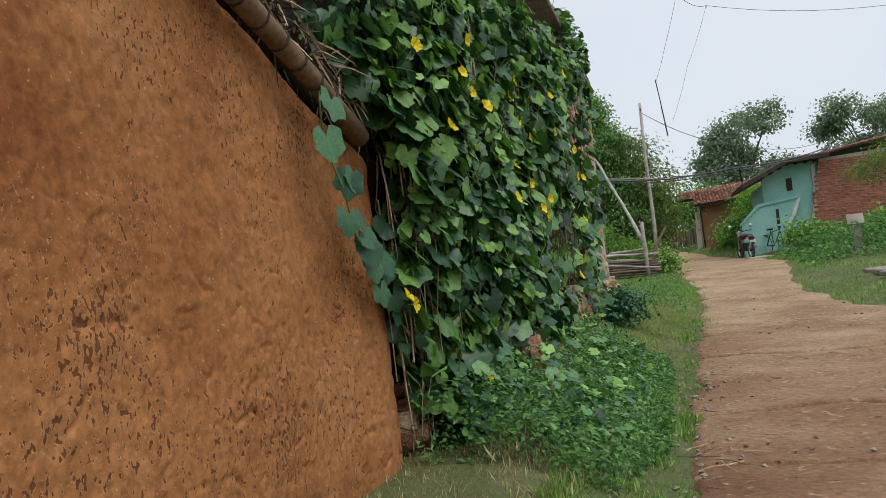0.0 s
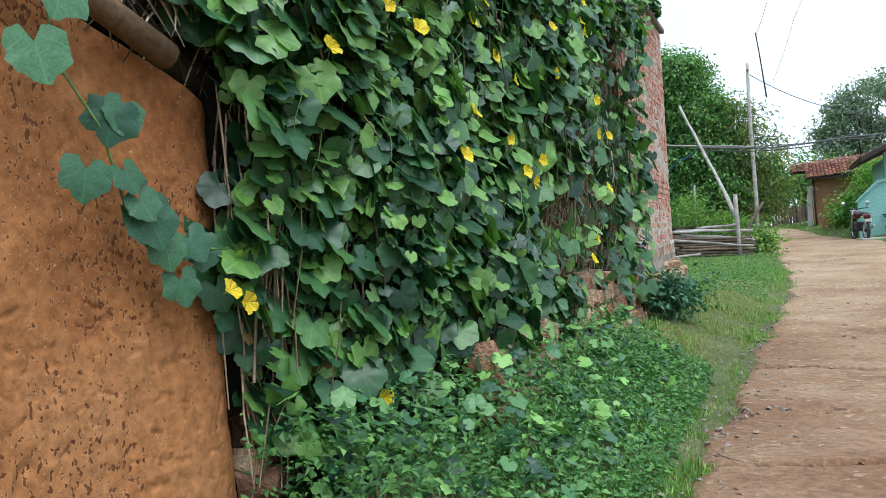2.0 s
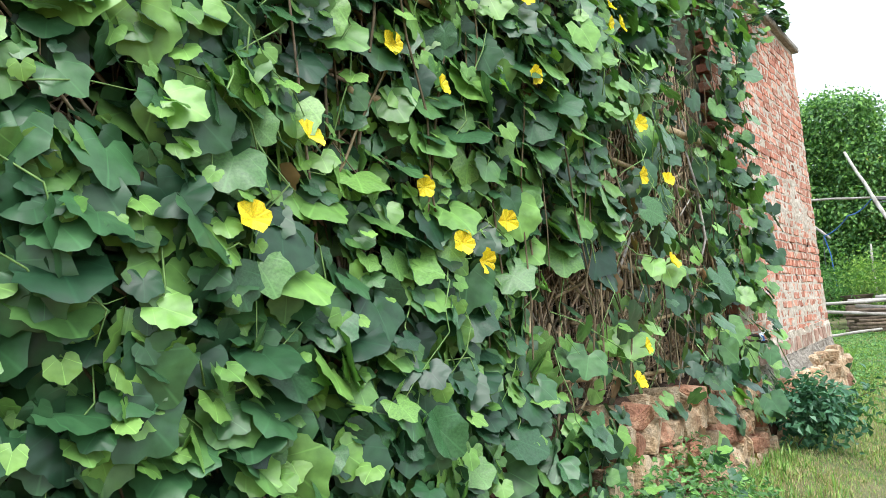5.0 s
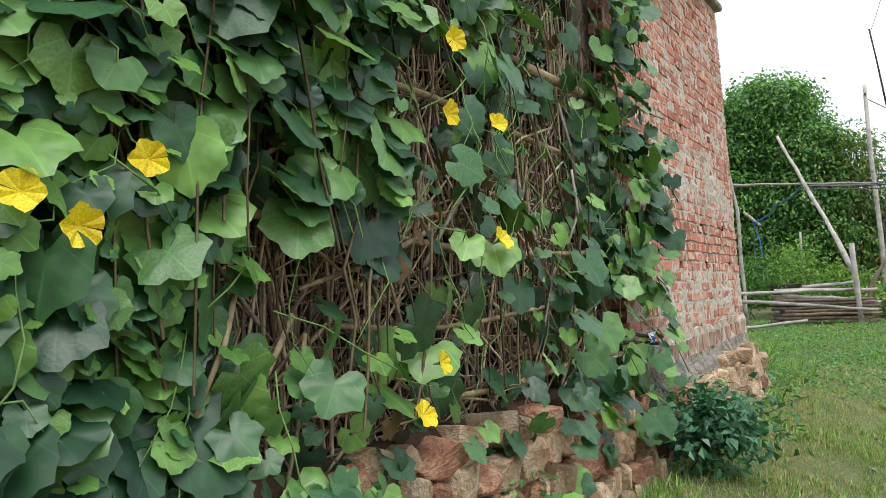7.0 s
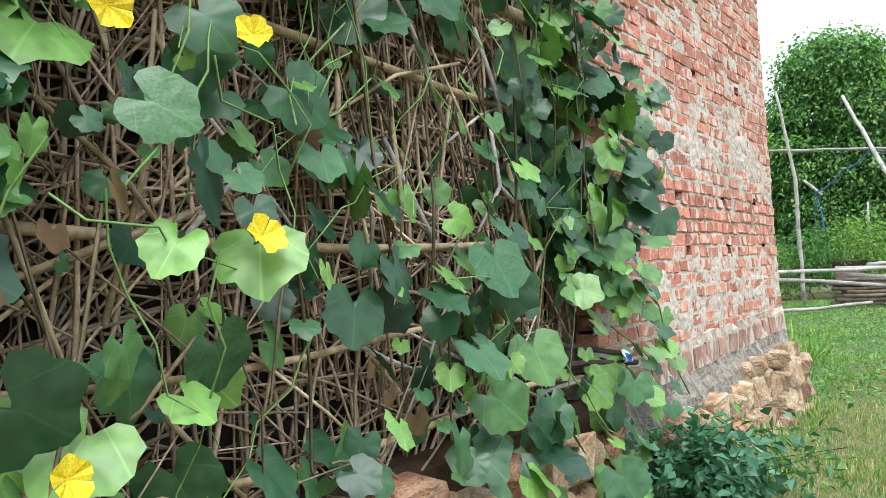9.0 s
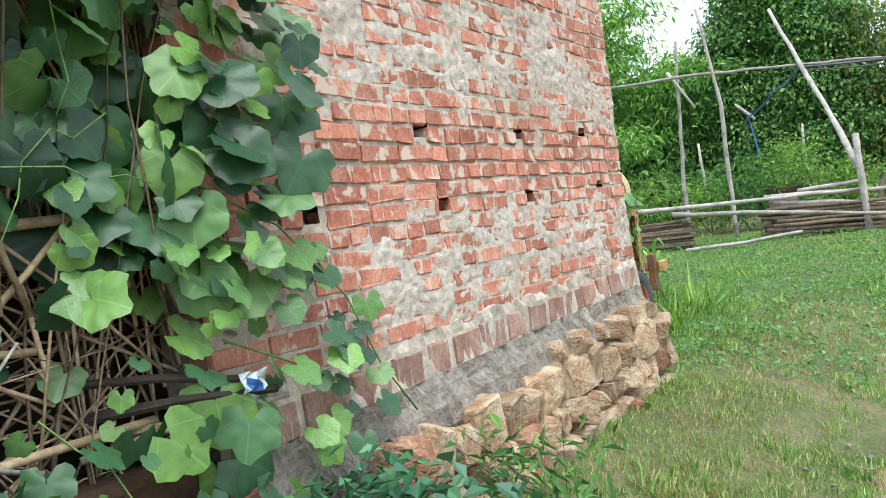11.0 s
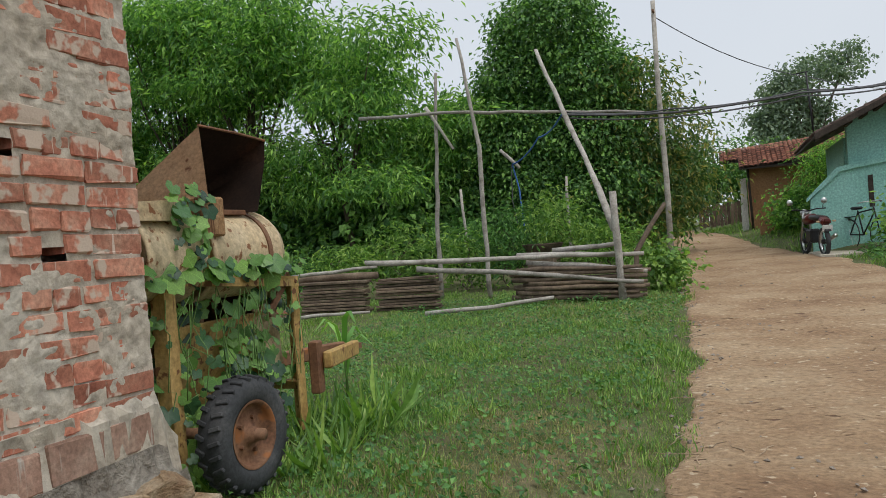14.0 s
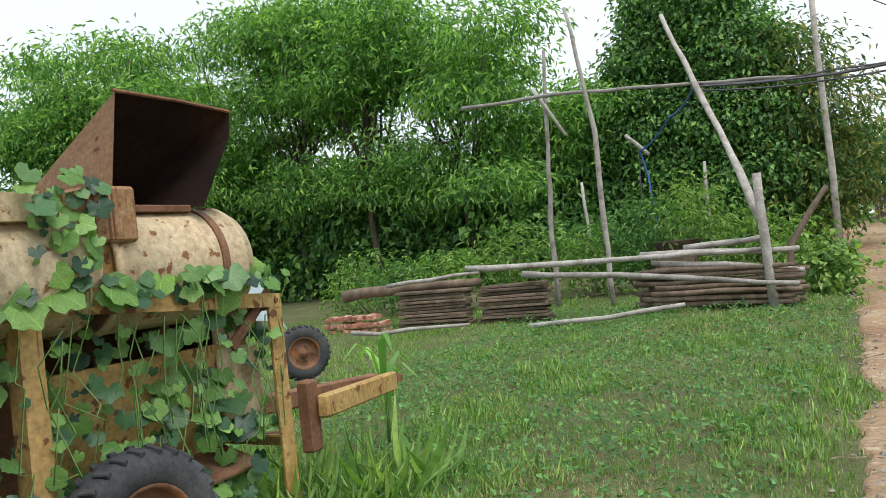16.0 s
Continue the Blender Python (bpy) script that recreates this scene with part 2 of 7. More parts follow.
M_POLE = surface("grey_bleached_wood", [(0.3, (0.24, 0.215, 0.185)), (0.5, (0.40, 0.37, 0.33)), (0.75, (0.56, 0.53, 0.48))], 6, 50, 0.85, 0.5, 0.006, vary=0.2)
M_LOG = surface("dark_stacked_wood", [(0.3, (0.10, 0.075, 0.055)), (0.5, (0.19, 0.14, 0.10)), (0.75, (0.30, 0.235, 0.17))], 6, 50, 0.9, 0.5, 0.008, vary=0.35)
M_YELLOW = surface("faded_yellow_paint", [(0.3, (0.34, 0.20, 0.065)), (0.5, (0.48, 0.31, 0.11)), (0.72, (0.55, 0.38, 0.16))], 4, 40, 0.65, 0.3, 0.003, speck=((0.17, 0.075, 0.035), 14, 0.60), streak=((0.24, 0.12, 0.055), 0.36))
M_CREAM = surface("rust_flecked_cream_paint", [(0.3, (0.44, 0.32, 0.18)), (0.5, (0.56, 0.44, 0.27)), (0.72, (0.62, 0.51, 0.34))], 3, 40, 0.6, 0.25, 0.003, speck=((0.22, 0.095, 0.04), 17, 0.60))
M_RUST = surface("rusted_sheet_steel", [(0.3, (0.11, 0.05, 0.03)), (0.5, (0.20, 0.10, 0.055)), (0.75, (0.30, 0.17, 0.10))], 3, 50, 0.75, 0.4, 0.003, speck=((0.30, 0.12, 0.045), 6, 0.60))
M_RUSTBLOCK = surface("rust_pitted_steel", [(0.3, (0.17, 0.08, 0.035)), (0.5, (0.33, 0.19, 0.09)), (0.75, (0.42, 0.28, 0.15))], 22, 70, 0.8, 0.6, 0.003, streak=((0.14, 0.06, 0.03), 0.45))
M_RUBBER = surface("worn_tyre_rubber", [(0.3, (0.035, 0.037, 0.04)), (0.5, (0.055, 0.058, 0.062)), (0.75, (0.10, 0.10, 0.10))], 5, 60, 0.8, 0.3, 0.003)
M_TURQ = surface("turquoise_limewash", [(0.3, (0.26, 0.53, 0.47)), (0.5, (0.33, 0.62, 0.55)), (0.75, (0.38, 0.67, 0.60))], 1.5, 25, 0.9, 0.2, 0.004, spec=0.2)
M_WHITE = surface("white_limewash", [(0.3, (0.55, 0.54, 0.5)), (0.5, (0.72, 0.72, 0.69)), (0.75, (0.8, 0.8, 0.78))], 3, 25, 0.9, 0.2, 0.004)
M_TILE = surface("clay_roof_tile", [(0.3, (0.16, 0.06, 0.04)), (0.5, (0.30, 0.12, 0.075)), (0.75, (0.38, 0.20, 0.14))], 5, 30, 0.9, 0.4, 0.01, vary=0.4)
M_TILE_OLD = surface("grey_mossed_roof_tile", [(0.3, (0.06, 0.045, 0.04)), (0.5, (0.12, 0.085, 0.07)), (0.75, (0.20, 0.13, 0.10))], 5, 30, 0.9, 0.4, 0.01, vary=0.4)
M_THATCH = surface("dark_thatch", [(0.3, (0.03, 0.024, 0.018)), (0.6, (0.075, 0.06, 0.042)), (0.8, (0.12, 0.095, 0.065))], 8, 60, 0.95, 0.6, 0.01, vary=0.4)
M_TAN = surface("tan_scuffed_paint", [(0.3, (0.28, 0.165, 0.09)), (0.5, (0.42, 0.265, 0.15)), (0.75, (0.50, 0.34, 0.205))], 3, 50, 0.7, 0.3, 0.003, speck=((0.16, 0.07, 0.035), 9, 0.62))
# rust with the shade of the hopper's inside put into its colour
M_HOPPER_SHADE = surface("shade_dark_rust", [(0.3, (0.022, 0.013, 0.010)), (0.55, (0.05, 0.028, 0.019)), (0.78, (0.15, 0.065, 0.032))], 2.2, 50, 0.85, 0.4, 0.003)
M_DARKWOOD = surface("dark_rafter_wood", [(0.3, (0.03, 0.024, 0.02)), (0.6, (0.07, 0.055, 0.045)), (0.8, (0.1, 0.08, 0.065))], 5, 30, 0.9, 0.3, 0.004)
# near-black colour that stands in for deep shade behind the sticks
M_GAP_SHADE = surface("gap_shade", [(0.3, (0.012, 0.010, 0.008)), (0.7, (0.04, 0.032, 0.024))], 9, 60, 0.95, 0.6, 0.01)
M_BARK = surface("grey_brown_bark", [(0.3, (0.07, 0.055, 0.04)), (0.5, (0.13, 0.105, 0.08)), (0.75, (0.20, 0.17, 0.13))], 5, 30, 0.95, 0.7, 0.02, stretch=(1, 1, 0.3))
M_BLACK = surface("black_plastic", [(0.3, (0.012, 0.012, 0.013)), (0.7, (0.03, 0.03, 0.032))], 8, 60, 0.5, 0.1, 0.002)
M_CABLE = surface("grey_cable", [(0.3, (0.06, 0.06, 0.065)), (0.7, (0.14, 0.14, 0.15))], 8, 60, 0.7, 0.1, 0.002)
M_BLUE = surface("blue_rope", [(0.3, (0.03, 0.09, 0.30)), (0.7, (0.08, 0.2, 0.5))], 8, 60, 0.6, 0.1, 0.002)
M_SLATE = surface("grey_stone_slab", [(0.3, (0.20, 0.17, 0.14)), (0.5, (0.30, 0.26, 0.22)), (0.75, (0.38, 0.34, 0.3))], 4, 40, 0.9, 0.4, 0.006, vary=0.2)
M_CHROME = surface("dull_chrome", [(0.3, (0.5, 0.5, 0.5)), (0.7, (0.7, 0.7, 0.7))], 8, 60, 0.3, 0.05, 0.001, metal=1.0)
M_REDPLASTIC = surface("red_lacquer", [(0.3, (0.07, 0.008, 0.008)), (0.7, (0.13, 0.015, 0.015))], 8, 60, 0.3, 0.05, 0.001, spec=0.5)
M_TARP = surface("pale_blue_sheet", [(0.3, (0.4, 0.52, 0.56)), (0.7, (0.62, 0.7, 0.72))], 4, 40, 0.5, 0.2, 0.01)
M_VINE = leafy("gourd_leaf", (0.014, 0.048, 0.024), (0.052, 0.14, 0.052), (0.15, 0.295, 0.066), 0.38, 0.14, 0.42, 0.3)
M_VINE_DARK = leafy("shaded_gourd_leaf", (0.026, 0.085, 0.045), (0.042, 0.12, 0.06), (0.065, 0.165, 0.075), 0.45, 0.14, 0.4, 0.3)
M_VINE_PALE = leafy("young_gourd_leaf", (0.09, 0.21, 0.045), (0.14, 0.29, 0.06), (0.21, 0.38, 0.09), 0.45, 0.3, 0.4, 0.4)
M_WEED = leafy("verge_weed", (0.05, 0.14, 0.04), (0.085, 0.21, 0.055), (0.16, 0.33, 0.09), 0.5, 0.25)
M_GRASS = leafy("grass_blade", (0.085, 0.19, 0.04), (0.17, 0.32, 0.07), (0.33, 0.47, 0.13), 0.5, 0.3)
M_DRYGRASS = leafy("dry_grass", (0.26, 0.23, 0.10), (0.40, 0.35, 0.18), (0.52, 0.45, 0.26), 0.7, 0.2)
M_TREE_A = leafy("feathery_foliage", (0.075, 0.19, 0.06), (0.19, 0.37, 0.105), (0.38, 0.57, 0.17), 0.5, 0.45)
M_TREE_B = leafy("dense_foliage", (0.04, 0.12, 0.036), (0.11, 0.245, 0.065), (0.24, 0.43, 0.11), 0.45, 0.28)
M_TREE_C = leafy("mango_foliage", (0.06, 0.135, 0.048), (0.12, 0.22, 0.065), (0.36, 0.34, 0.11), 0.45, 0.3)
# leaf green paled and greyed to carry the haze of distance
M_TREE_FAR = leafy("hazed_foliage", (0.13, 0.19, 0.145), (0.19, 0.26, 0.19), (0.27, 0.34, 0.25), 0.7, 0.3)
M_STEM = surface("green_stem", [(0.3, (0.10, 0.2, 0.05)), (0.7, (0.2, 0.32, 0.1))], 12, 50, 0.6, 0.1, 0.001)
M_PETAL = leafy("yellow_petal", (0.78, 0.56, 0.012), (0.87, 0.68, 0.02), (0.92, 0.76, 0.05), 0.6, 0.3)
# bamboo darkened in colour for the shade under the thatch
M_RAFTER = surface("shaded_bamboo", [(0.3, (0.10, 0.06, 0.032)), (0.55, (0.19, 0.12, 0.065)), (0.75, (0.27, 0.18, 0.10))], 6, 40, 0.7, 0.3, 0.004, vary=0.1)
M_VINESTEM = surface("woody_vine_stem", [(0.3, (0.07, 0.06, 0.03)), (0.7, (0.19, 0.15, 0.085))], 9, 50, 0.9, 0.3, 0.002, vary=0.5)
M_STONE_RED = surface("iron_red_stone", [(0.28, (0.24, 0.10, 0.06)), (0.5, (0.40, 0.20, 0.12)), (0.7, (0.56, 0.38, 0.25))], 1.4, 9, 0.9, 0.8, 0.05, vary=0.3)
M_DRYLEAF = leafy("withered_leaf", (0.09, 0.055, 0.024), (0.15, 0.095, 0.042), (0.24, 0.18, 0.06), 0.8, 0.2)


# ---- building helpers ----
RNG = np.random.default_rng(7)


def mesh_from(name, verts, faces, mat, smooth=False, uv=None):
    me = bpy.data.meshes.new(name)
    me.from_pydata([tuple(v) for v in verts] if not isinstance(verts, np.ndarray) else verts.tolist(), [], faces if not isinstance(faces, np.ndarray) else faces.tolist())
    if mat:
        me.materials.append(mat)
    if smooth:
        me.shade_smooth()
    if uv is not None:
        lay = me.uv_layers.new(name="leaf")
        ix = np.empty(len(me.loops), dtype=np.int32)
        me.loops.foreach_get("vertex_index", ix)
        lay.data.foreach_set("uv", np.asarray(uv, dtype=np.float32)[ix].ravel())
    me.update()
    return me


def thing(name, label, category, group="", kind="", at=(0, 0, 0), turn=0):
    e = new(name)
    e.empty_display_size = 0.1
    e.matrix_world = pose(*at, 0, 0, turn)
    return tagged(e, label, category, group, kind)


def piece(name, me, parent=None, label="", m=None, kind=""):
    """Links a mesh as one object under a thing or a part."""
    ob = new(name, me)
    if parent is not None:
        ob.parent = parent
    if m is not None:
        ob.matrix_basis = m
    return tagged(ob, label, kind=kind)


def part(name, bm, mat, parent=None, label="", smooth=False):
    me = bpy.data.meshes.new(name)
    bm.to_mesh(me)
    bm.free()
    me.materials.append(mat)
    if smooth:
        me.shade_smooth()
    return piece(name, me, parent, label)


def box_bm(size, at=(0, 0, 0), turn=(0, 0, 0), bevel=0.006, bm=None):
    bm = bm or bmesh.new()
    r = bmesh.ops.create_cube(bm, size=1)
    vs = r["verts"]
    bmesh.ops.scale(bm, vec=size, verts=vs)
    if bevel:
        es = list({e for v in vs for e in v.link_edges})
        out = bmesh.ops.bevel(bm, geom=es, offset=bevel, segments=1, affect="EDGES", profile=0.5)
        vs = list({v for f in out["faces"] for v in f.verts} | {v for v in vs if v.is_valid})
    bmesh.ops.transform(bm, matrix=pose(*at, *turn), verts=vs)
    return bm


def tube_bm(points, radii, sides=8, bm=None, wobble=0.0, seed=1, cap=True):
    """A tube along points; radii one or one per point."""
    bm = bm or bmesh.new()
    pts = [Vector(p) for p in points]
    rad = radii if isinstance(radii, (list, tuple)) else [radii] * len(pts)
    rnd = random.Random(seed)
    rings = []
    for i, p in enumerate(pts):
        d = (pts[min(i + 1, len(pts) - 1)] - pts[max(i - 1, 0)]).normalized()
        a = d.orthogonal().normalized() if i == 0 else (a - d * a.dot(d)).normalized()
        b = d.cross(a)
        rings.append([bm.verts.new(p + (a * math.cos(2 * math.pi * k / sides) + b * math.sin(2 * math.pi * k / sides)) * rad[i] * (1 + wobble * (rnd.random() - 0.5))) for k in range(sides)])
    for r0, r1 in zip(rings, rings[1:]):
        for k in range(sides):
            bm.faces.new((r0[k], r0[(k + 1) % sides], r1[(k + 1) % sides], r1[k]))
    if cap:
        bm.faces.new(rings[0][::-1])
        bm.faces.new(rings[-1])
    return bm


def lathe_bm(profile, segments=32, axis="x", bm=None):
    """Turns (along, radius) pairs about an axis."""
    bm = bm or bmesh.new()
    rings = []
    for h, r in profile:
        ring = []
        for k in range(segments):
            a = 2 * math.pi * k / segments
            c, s = r * math.cos(a), r * math.sin(a)
            ring.append(bm.verts.new({"x": (h, c, s), "y": (c, h, s), "z": (c, s, h)}[axis]))
        rings.append(ring)
    for r0, r1 in zip(rings, rings[1:]):
        for k in range(segments):
            bm.faces.new((r0[k], r0[(k + 1) % segments], r1[(k + 1) % segments], r1[k]))
    return bm


def prism_bm(outline, thick, axis="y", bm=None):
    """An outline of (u, v) pairs pulled to a thickness; axis x: (u, v) = (y, z); y: (x, z); z: (x, y)."""
    bm = bm or bmesh.new()
    put = {"x": lambda u, v, w: (w, u, v), "y": lambda u, v, w: (u, w, v), "z": lambda u, v, w: (u, v, w)}[axis]
    a = [bm.verts.new(put(u, v, 0)) for u, v in outline]
    b = [bm.verts.new(put(u, v, thick)) for u, v in outline]
    bm.faces.new(a)
    bm.faces.new(b[::-1])
    n = len(a)
    for i in range(n):
        bm.faces.new((a[i], b[i], b[(i + 1) % n], a[(i + 1) % n]))
    bmesh.ops.recalc_face_normals(bm, faces=bm.faces)
    return bm


def basis(normal, down):
    """Frames for leaves: z along normal, tip (-y) along down; rows of 3 x 3."""
    z = normal / np.linalg.norm(normal, axis=1, keepdims=True)
    y = -(down - (down * z).sum(1, keepdims=True) * z)
    y /= np.linalg.norm(y, axis=1, keepdims=True) + 1e-9
    x = np.cross(y, z)
    return np.stack([x, y, z], axis=2)


def strew(protos, pick, places, frames, sizes):
    """Joins copies of small shapes (verts, faces): which one, where, turned how, how large."""
    vs, fs, base = [], [], 0
    for k, (pv, pf) in enumerate(protos):
        ix = np.nonzero(pick == k)[0]
        if not len(ix):
            continue
        w = np.einsum("nij,vj->nvi", frames[ix] * sizes[ix, None, None], pv) + places[ix, None, :]
        vs.append(w.reshape(-1, 3))
        fo = base + np.arange(len(ix))[:, None, None] * len(pv) + np.array(pf)[None]
        fs += fo.reshape(-1, len(pf[0])).tolist()
        base += len(ix) * len(pv)
    return np.concatenate(vs), fs


def gourd_leaf(seed):
    """A five-lobed, toothed leaf with a keyhole notch at its stem, about 1 wide, tip towards -y."""
    rnd = random.Random(seed)
    depth, wide = rnd.uniform(0.045, 0.12), rnd.uniform(0.94, 1.14)
    tips = [math.radians(a + rnd.uniform(-7, 7)) for a in (-128, -66, 0, 66, 128)]
    cup, sag = rnd.uniform(0.02, 0.2), rnd.uniform(0.05, 0.45)
    n = 26
    ring, inner = [], []
    for i in range(n):
        a = -math.pi + 2 * math.pi * (i + 0.5) / n
        off = min(abs(a - p) for p in tips) / math.radians(33)
        lobe = 0.46 + depth * (0.45 - min(1.15, off)) + (0.013 if i % 2 else -0.013) + rnd.uniform(-0.014, 0.014)
        notch = 0.36 * math.exp(-((abs(a) - math.pi) / 0.2) ** 2)
        r = lobe - notch + 0.05 * math.exp(-(a / 0.2) ** 2)
        for q, out in ((1.0, ring), (0.55, inner)):
            x, y = q * r * wide * math.sin(a), -0.30 - q * r * math.cos(a)
            z = cup * abs(x) - 0.25 * x * x - sag * (y + 0.3) ** 2 * (1 if y < -0.3 else 0.3) + (rnd.uniform(-0.03, 0.03) if q > 0.9 else 0) - 0.03 * min(1.0, off) * q
            out.append((x, y, z))
    verts = [(0, -0.28, -0.012)] + inner + ring
    f = []
    for i in range(n):
        j = (i + 1) % n
        f.append((0, 1 + j, 1 + i))
        f.append((1 + i, 1 + j, 1 + n + j))
        f.append((1 + i, 1 + n + j, 1 + n + i))
    return np.array(verts), f


def simple_leaf(w, fold=0.12):
    return np.array([(0, 0, 0), (-w, -0.45, fold), (0, -1, -0.1), (w, -0.45, fold)]), [(0, 1, 2), (0, 2, 3)]


GOURD = [gourd_leaf(s) for s in range(8)]


def leaf_uv(pick):
    """Each leaf's own plane, for its veins, in the order in which strew joins the leaves."""
    return np.concatenate([np.tile(GOURD[k][0][:, :2] * np.array([1, -1]), (int((pick == k).sum()), 1)) for k in range(8) if (pick == k).any()])


BLADE = [(np.array([(-0.035, 0, 0), (0.035, 0, 0), (0.028, 0.12, 0.55), (-0.02, 0.36, 1.0)]), [(0, 1, 2), (0, 2, 3)]),
         (np.array([(-0.03, 0, 0), (0.03, 0, 0), (0.03, -0.05, 0.6), (0.06, -0.02, 1.0)]), [(0, 1, 2), (0, 2, 3)])]


# ---- ground and lane ----
def lane_left(y):
    return np.interp(y, [-10, 2, 5, 8, 10, 14, 17, 20, 23, 26, 31, 36, 42, 50, 60], [-0.5, -0.35, -0.1, 0.0, 0.1, 0.28, 0.4, 0.33, 0.1, -0.12, -0.45, -0.9, -1.6, -3.2, -6])


def lane_right(y):
    return np.interp(y, [-10, 11, 12.5, 15, 18, 20, 23, 27, 30.2, 34, 42, 50, 60], [3.4, 3.2, 2.75, 2.45, 2.3, 2.4, 2.8, 3.15, 2.7, 1.5, 0.2, -1.3, -4])


def ground_z(x, y):
    lane = np.interp(y, [-60, -5, 2, 7, 12, 16, 20, 24, 31, 40, 50, 300], [-0.75, -0.72, -0.68, -0.56, -0.47, -0.42, -0.25, -0.04, 0.08, 0.52, 0.62, 0.8])
    gain = np.interp(y, [-5, 4, 5, 14, 18, 24], [0.2, 0.2, 0.27, 0.25, 0.12, 0.06])
    d = np.clip((lane_left(y) - x) / 0.9, 0, 1)
    e = np.clip((x - lane_right(y)) / 1.5, 0, 1)
    return lane + gain * d * d * (3 - 2 * d) + 0.16 * e * e * (3 - 2 * e)


def rough(x, y, s, seed=0.0):
    return np.array([noise.noise((a * s, b * s, seed)) for a, b in zip(np.ravel(x), np.ravel(y))]).reshape(np.shape(x))


def sheet(xs, ys, zf):
    X, Y = np.meshgrid(xs, ys)
    Z = zf(X, Y)
    v = np.stack([X.ravel(), Y.ravel(), Z.ravel()], 1)
    nx, ny = len(xs), len(ys)
    i = np.arange(nx - 1)[None] + nx * np.arange(ny - 1)[:, None]
    f = np.stack([i, i + 1, i + nx + 1, i + nx], 2).reshape(-1, 4)
    return v, f


gx = np.concatenate([[-400, -200, -100, -60, -40, -28, -20], np.arange(-15, 10, 0.3), [11, 13, 17, 25, 40, 70, 120, 220, 400]])
gy = np.concatenate([[-400, -200, -90, -40, -20], np.arange(-10, 45, 0.3), [46, 50, 56, 64, 80, 110, 160, 250, 420]])
gv, gf = sheet(gx, gy, lambda X, Y: ground_z(X, Y) + 0.035 * rough(X, Y, 1.1))
ground = tagged(new("ground", mesh_from("ground", gv, gf, M_GROUND, True)), "grassy earth ground of the village", "ground", kind="structure")


def lane_mesh():
    ys = np.concatenate([np.arange(-9, 3, 0.12), np.arange(3, 24, 0.035), np.arange(24, 58, 0.12)] + [np.arange(c - 0.22, c + 0.42, 0.009) for c in (5.5, 6.75, 9.4)])
    ys = np.unique(np.round(ys, 3))
    us = np.linspace(0, 1, 70)
    rows, cracked = [], []
    for y in ys:
        l = lane_left(y) + 0.13 * noise.noise((0, y * 1.3, 3)) + 0.06 * noise.noise((0, y * 5, 5))
        r = lane_right(y) + 0.2 * noise.noise((0, y * 0.9, 9))
        for u in us:
            x = l + (r - l) * u
            edge = min(u, 1 - u)
            deep = False
            z = float(ground_z(x, y)) + 0.022 + 0.035 * noise.noise((x * 1.1, y * 1.1, 0)) + 0.012 * noise.noise((x * 4, y * 4, 2)) + 0.006 * noise.noise((x * 13, y * 9, 4))
            for cy, cs, depth in ((6.75, 0.10, 0.075), (9.55, -0.03, 0.08), (8.0, 0.06, 0.02), (5.6, -0.08, 0.03), (11.2, 0.05, 0.02)):
                off = y - (cy + cs * x + 0.12 * noise.noise((x * 1.7, cy, 7)) + 0.03 * noise.noise((x * 9, cy, 8)))
                if abs(off) < 0.2 and noise.noise((x * 0.8, cy * 3, 2)) > -0.7:
                    deep = deep or (depth > 0.05 and abs(off) < 0.024 and noise.noise((x * 3.1, cy, 5)) > -0.25)
                    z -= 1.4 * depth * math.exp(-(off / 0.026) ** 2)
                    z += 0.15 * depth * (off > 0) * math.exp(-off * 6)
            stone = noise.noise((x * 2.1, y * 6.5, 15))
            z += 0.007 * max(0.0, stone - 0.1) * (1 if x > 0.9 or y < 12 else 0.3)
            z += 0.02 * math.sin(min(edge, 0.12) / 0.12 * math.pi / 2) - (0.06 if edge < 0.01 else 0)
            rows.append((x, y, z))
            cracked.append(deep)
    n = len(us)
    f = [(j * n + i, j * n + i + 1, (j + 1) * n + i + 1, (j + 1) * n + i) for j in range(len(ys) - 1) for i in range(n - 1)]
    me = mesh_from("road", rows, f, M_LANE, True)
    # deepest crack faces get the shadow-dark soil
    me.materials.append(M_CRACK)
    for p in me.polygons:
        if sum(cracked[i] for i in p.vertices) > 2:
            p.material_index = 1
    return me


road = tagged(new("road", lane_mesh()), "worn dirt village lane with stony patches", "lane", kind="structure")

# ---- mud house beside the lane ----
FACE = -1.58


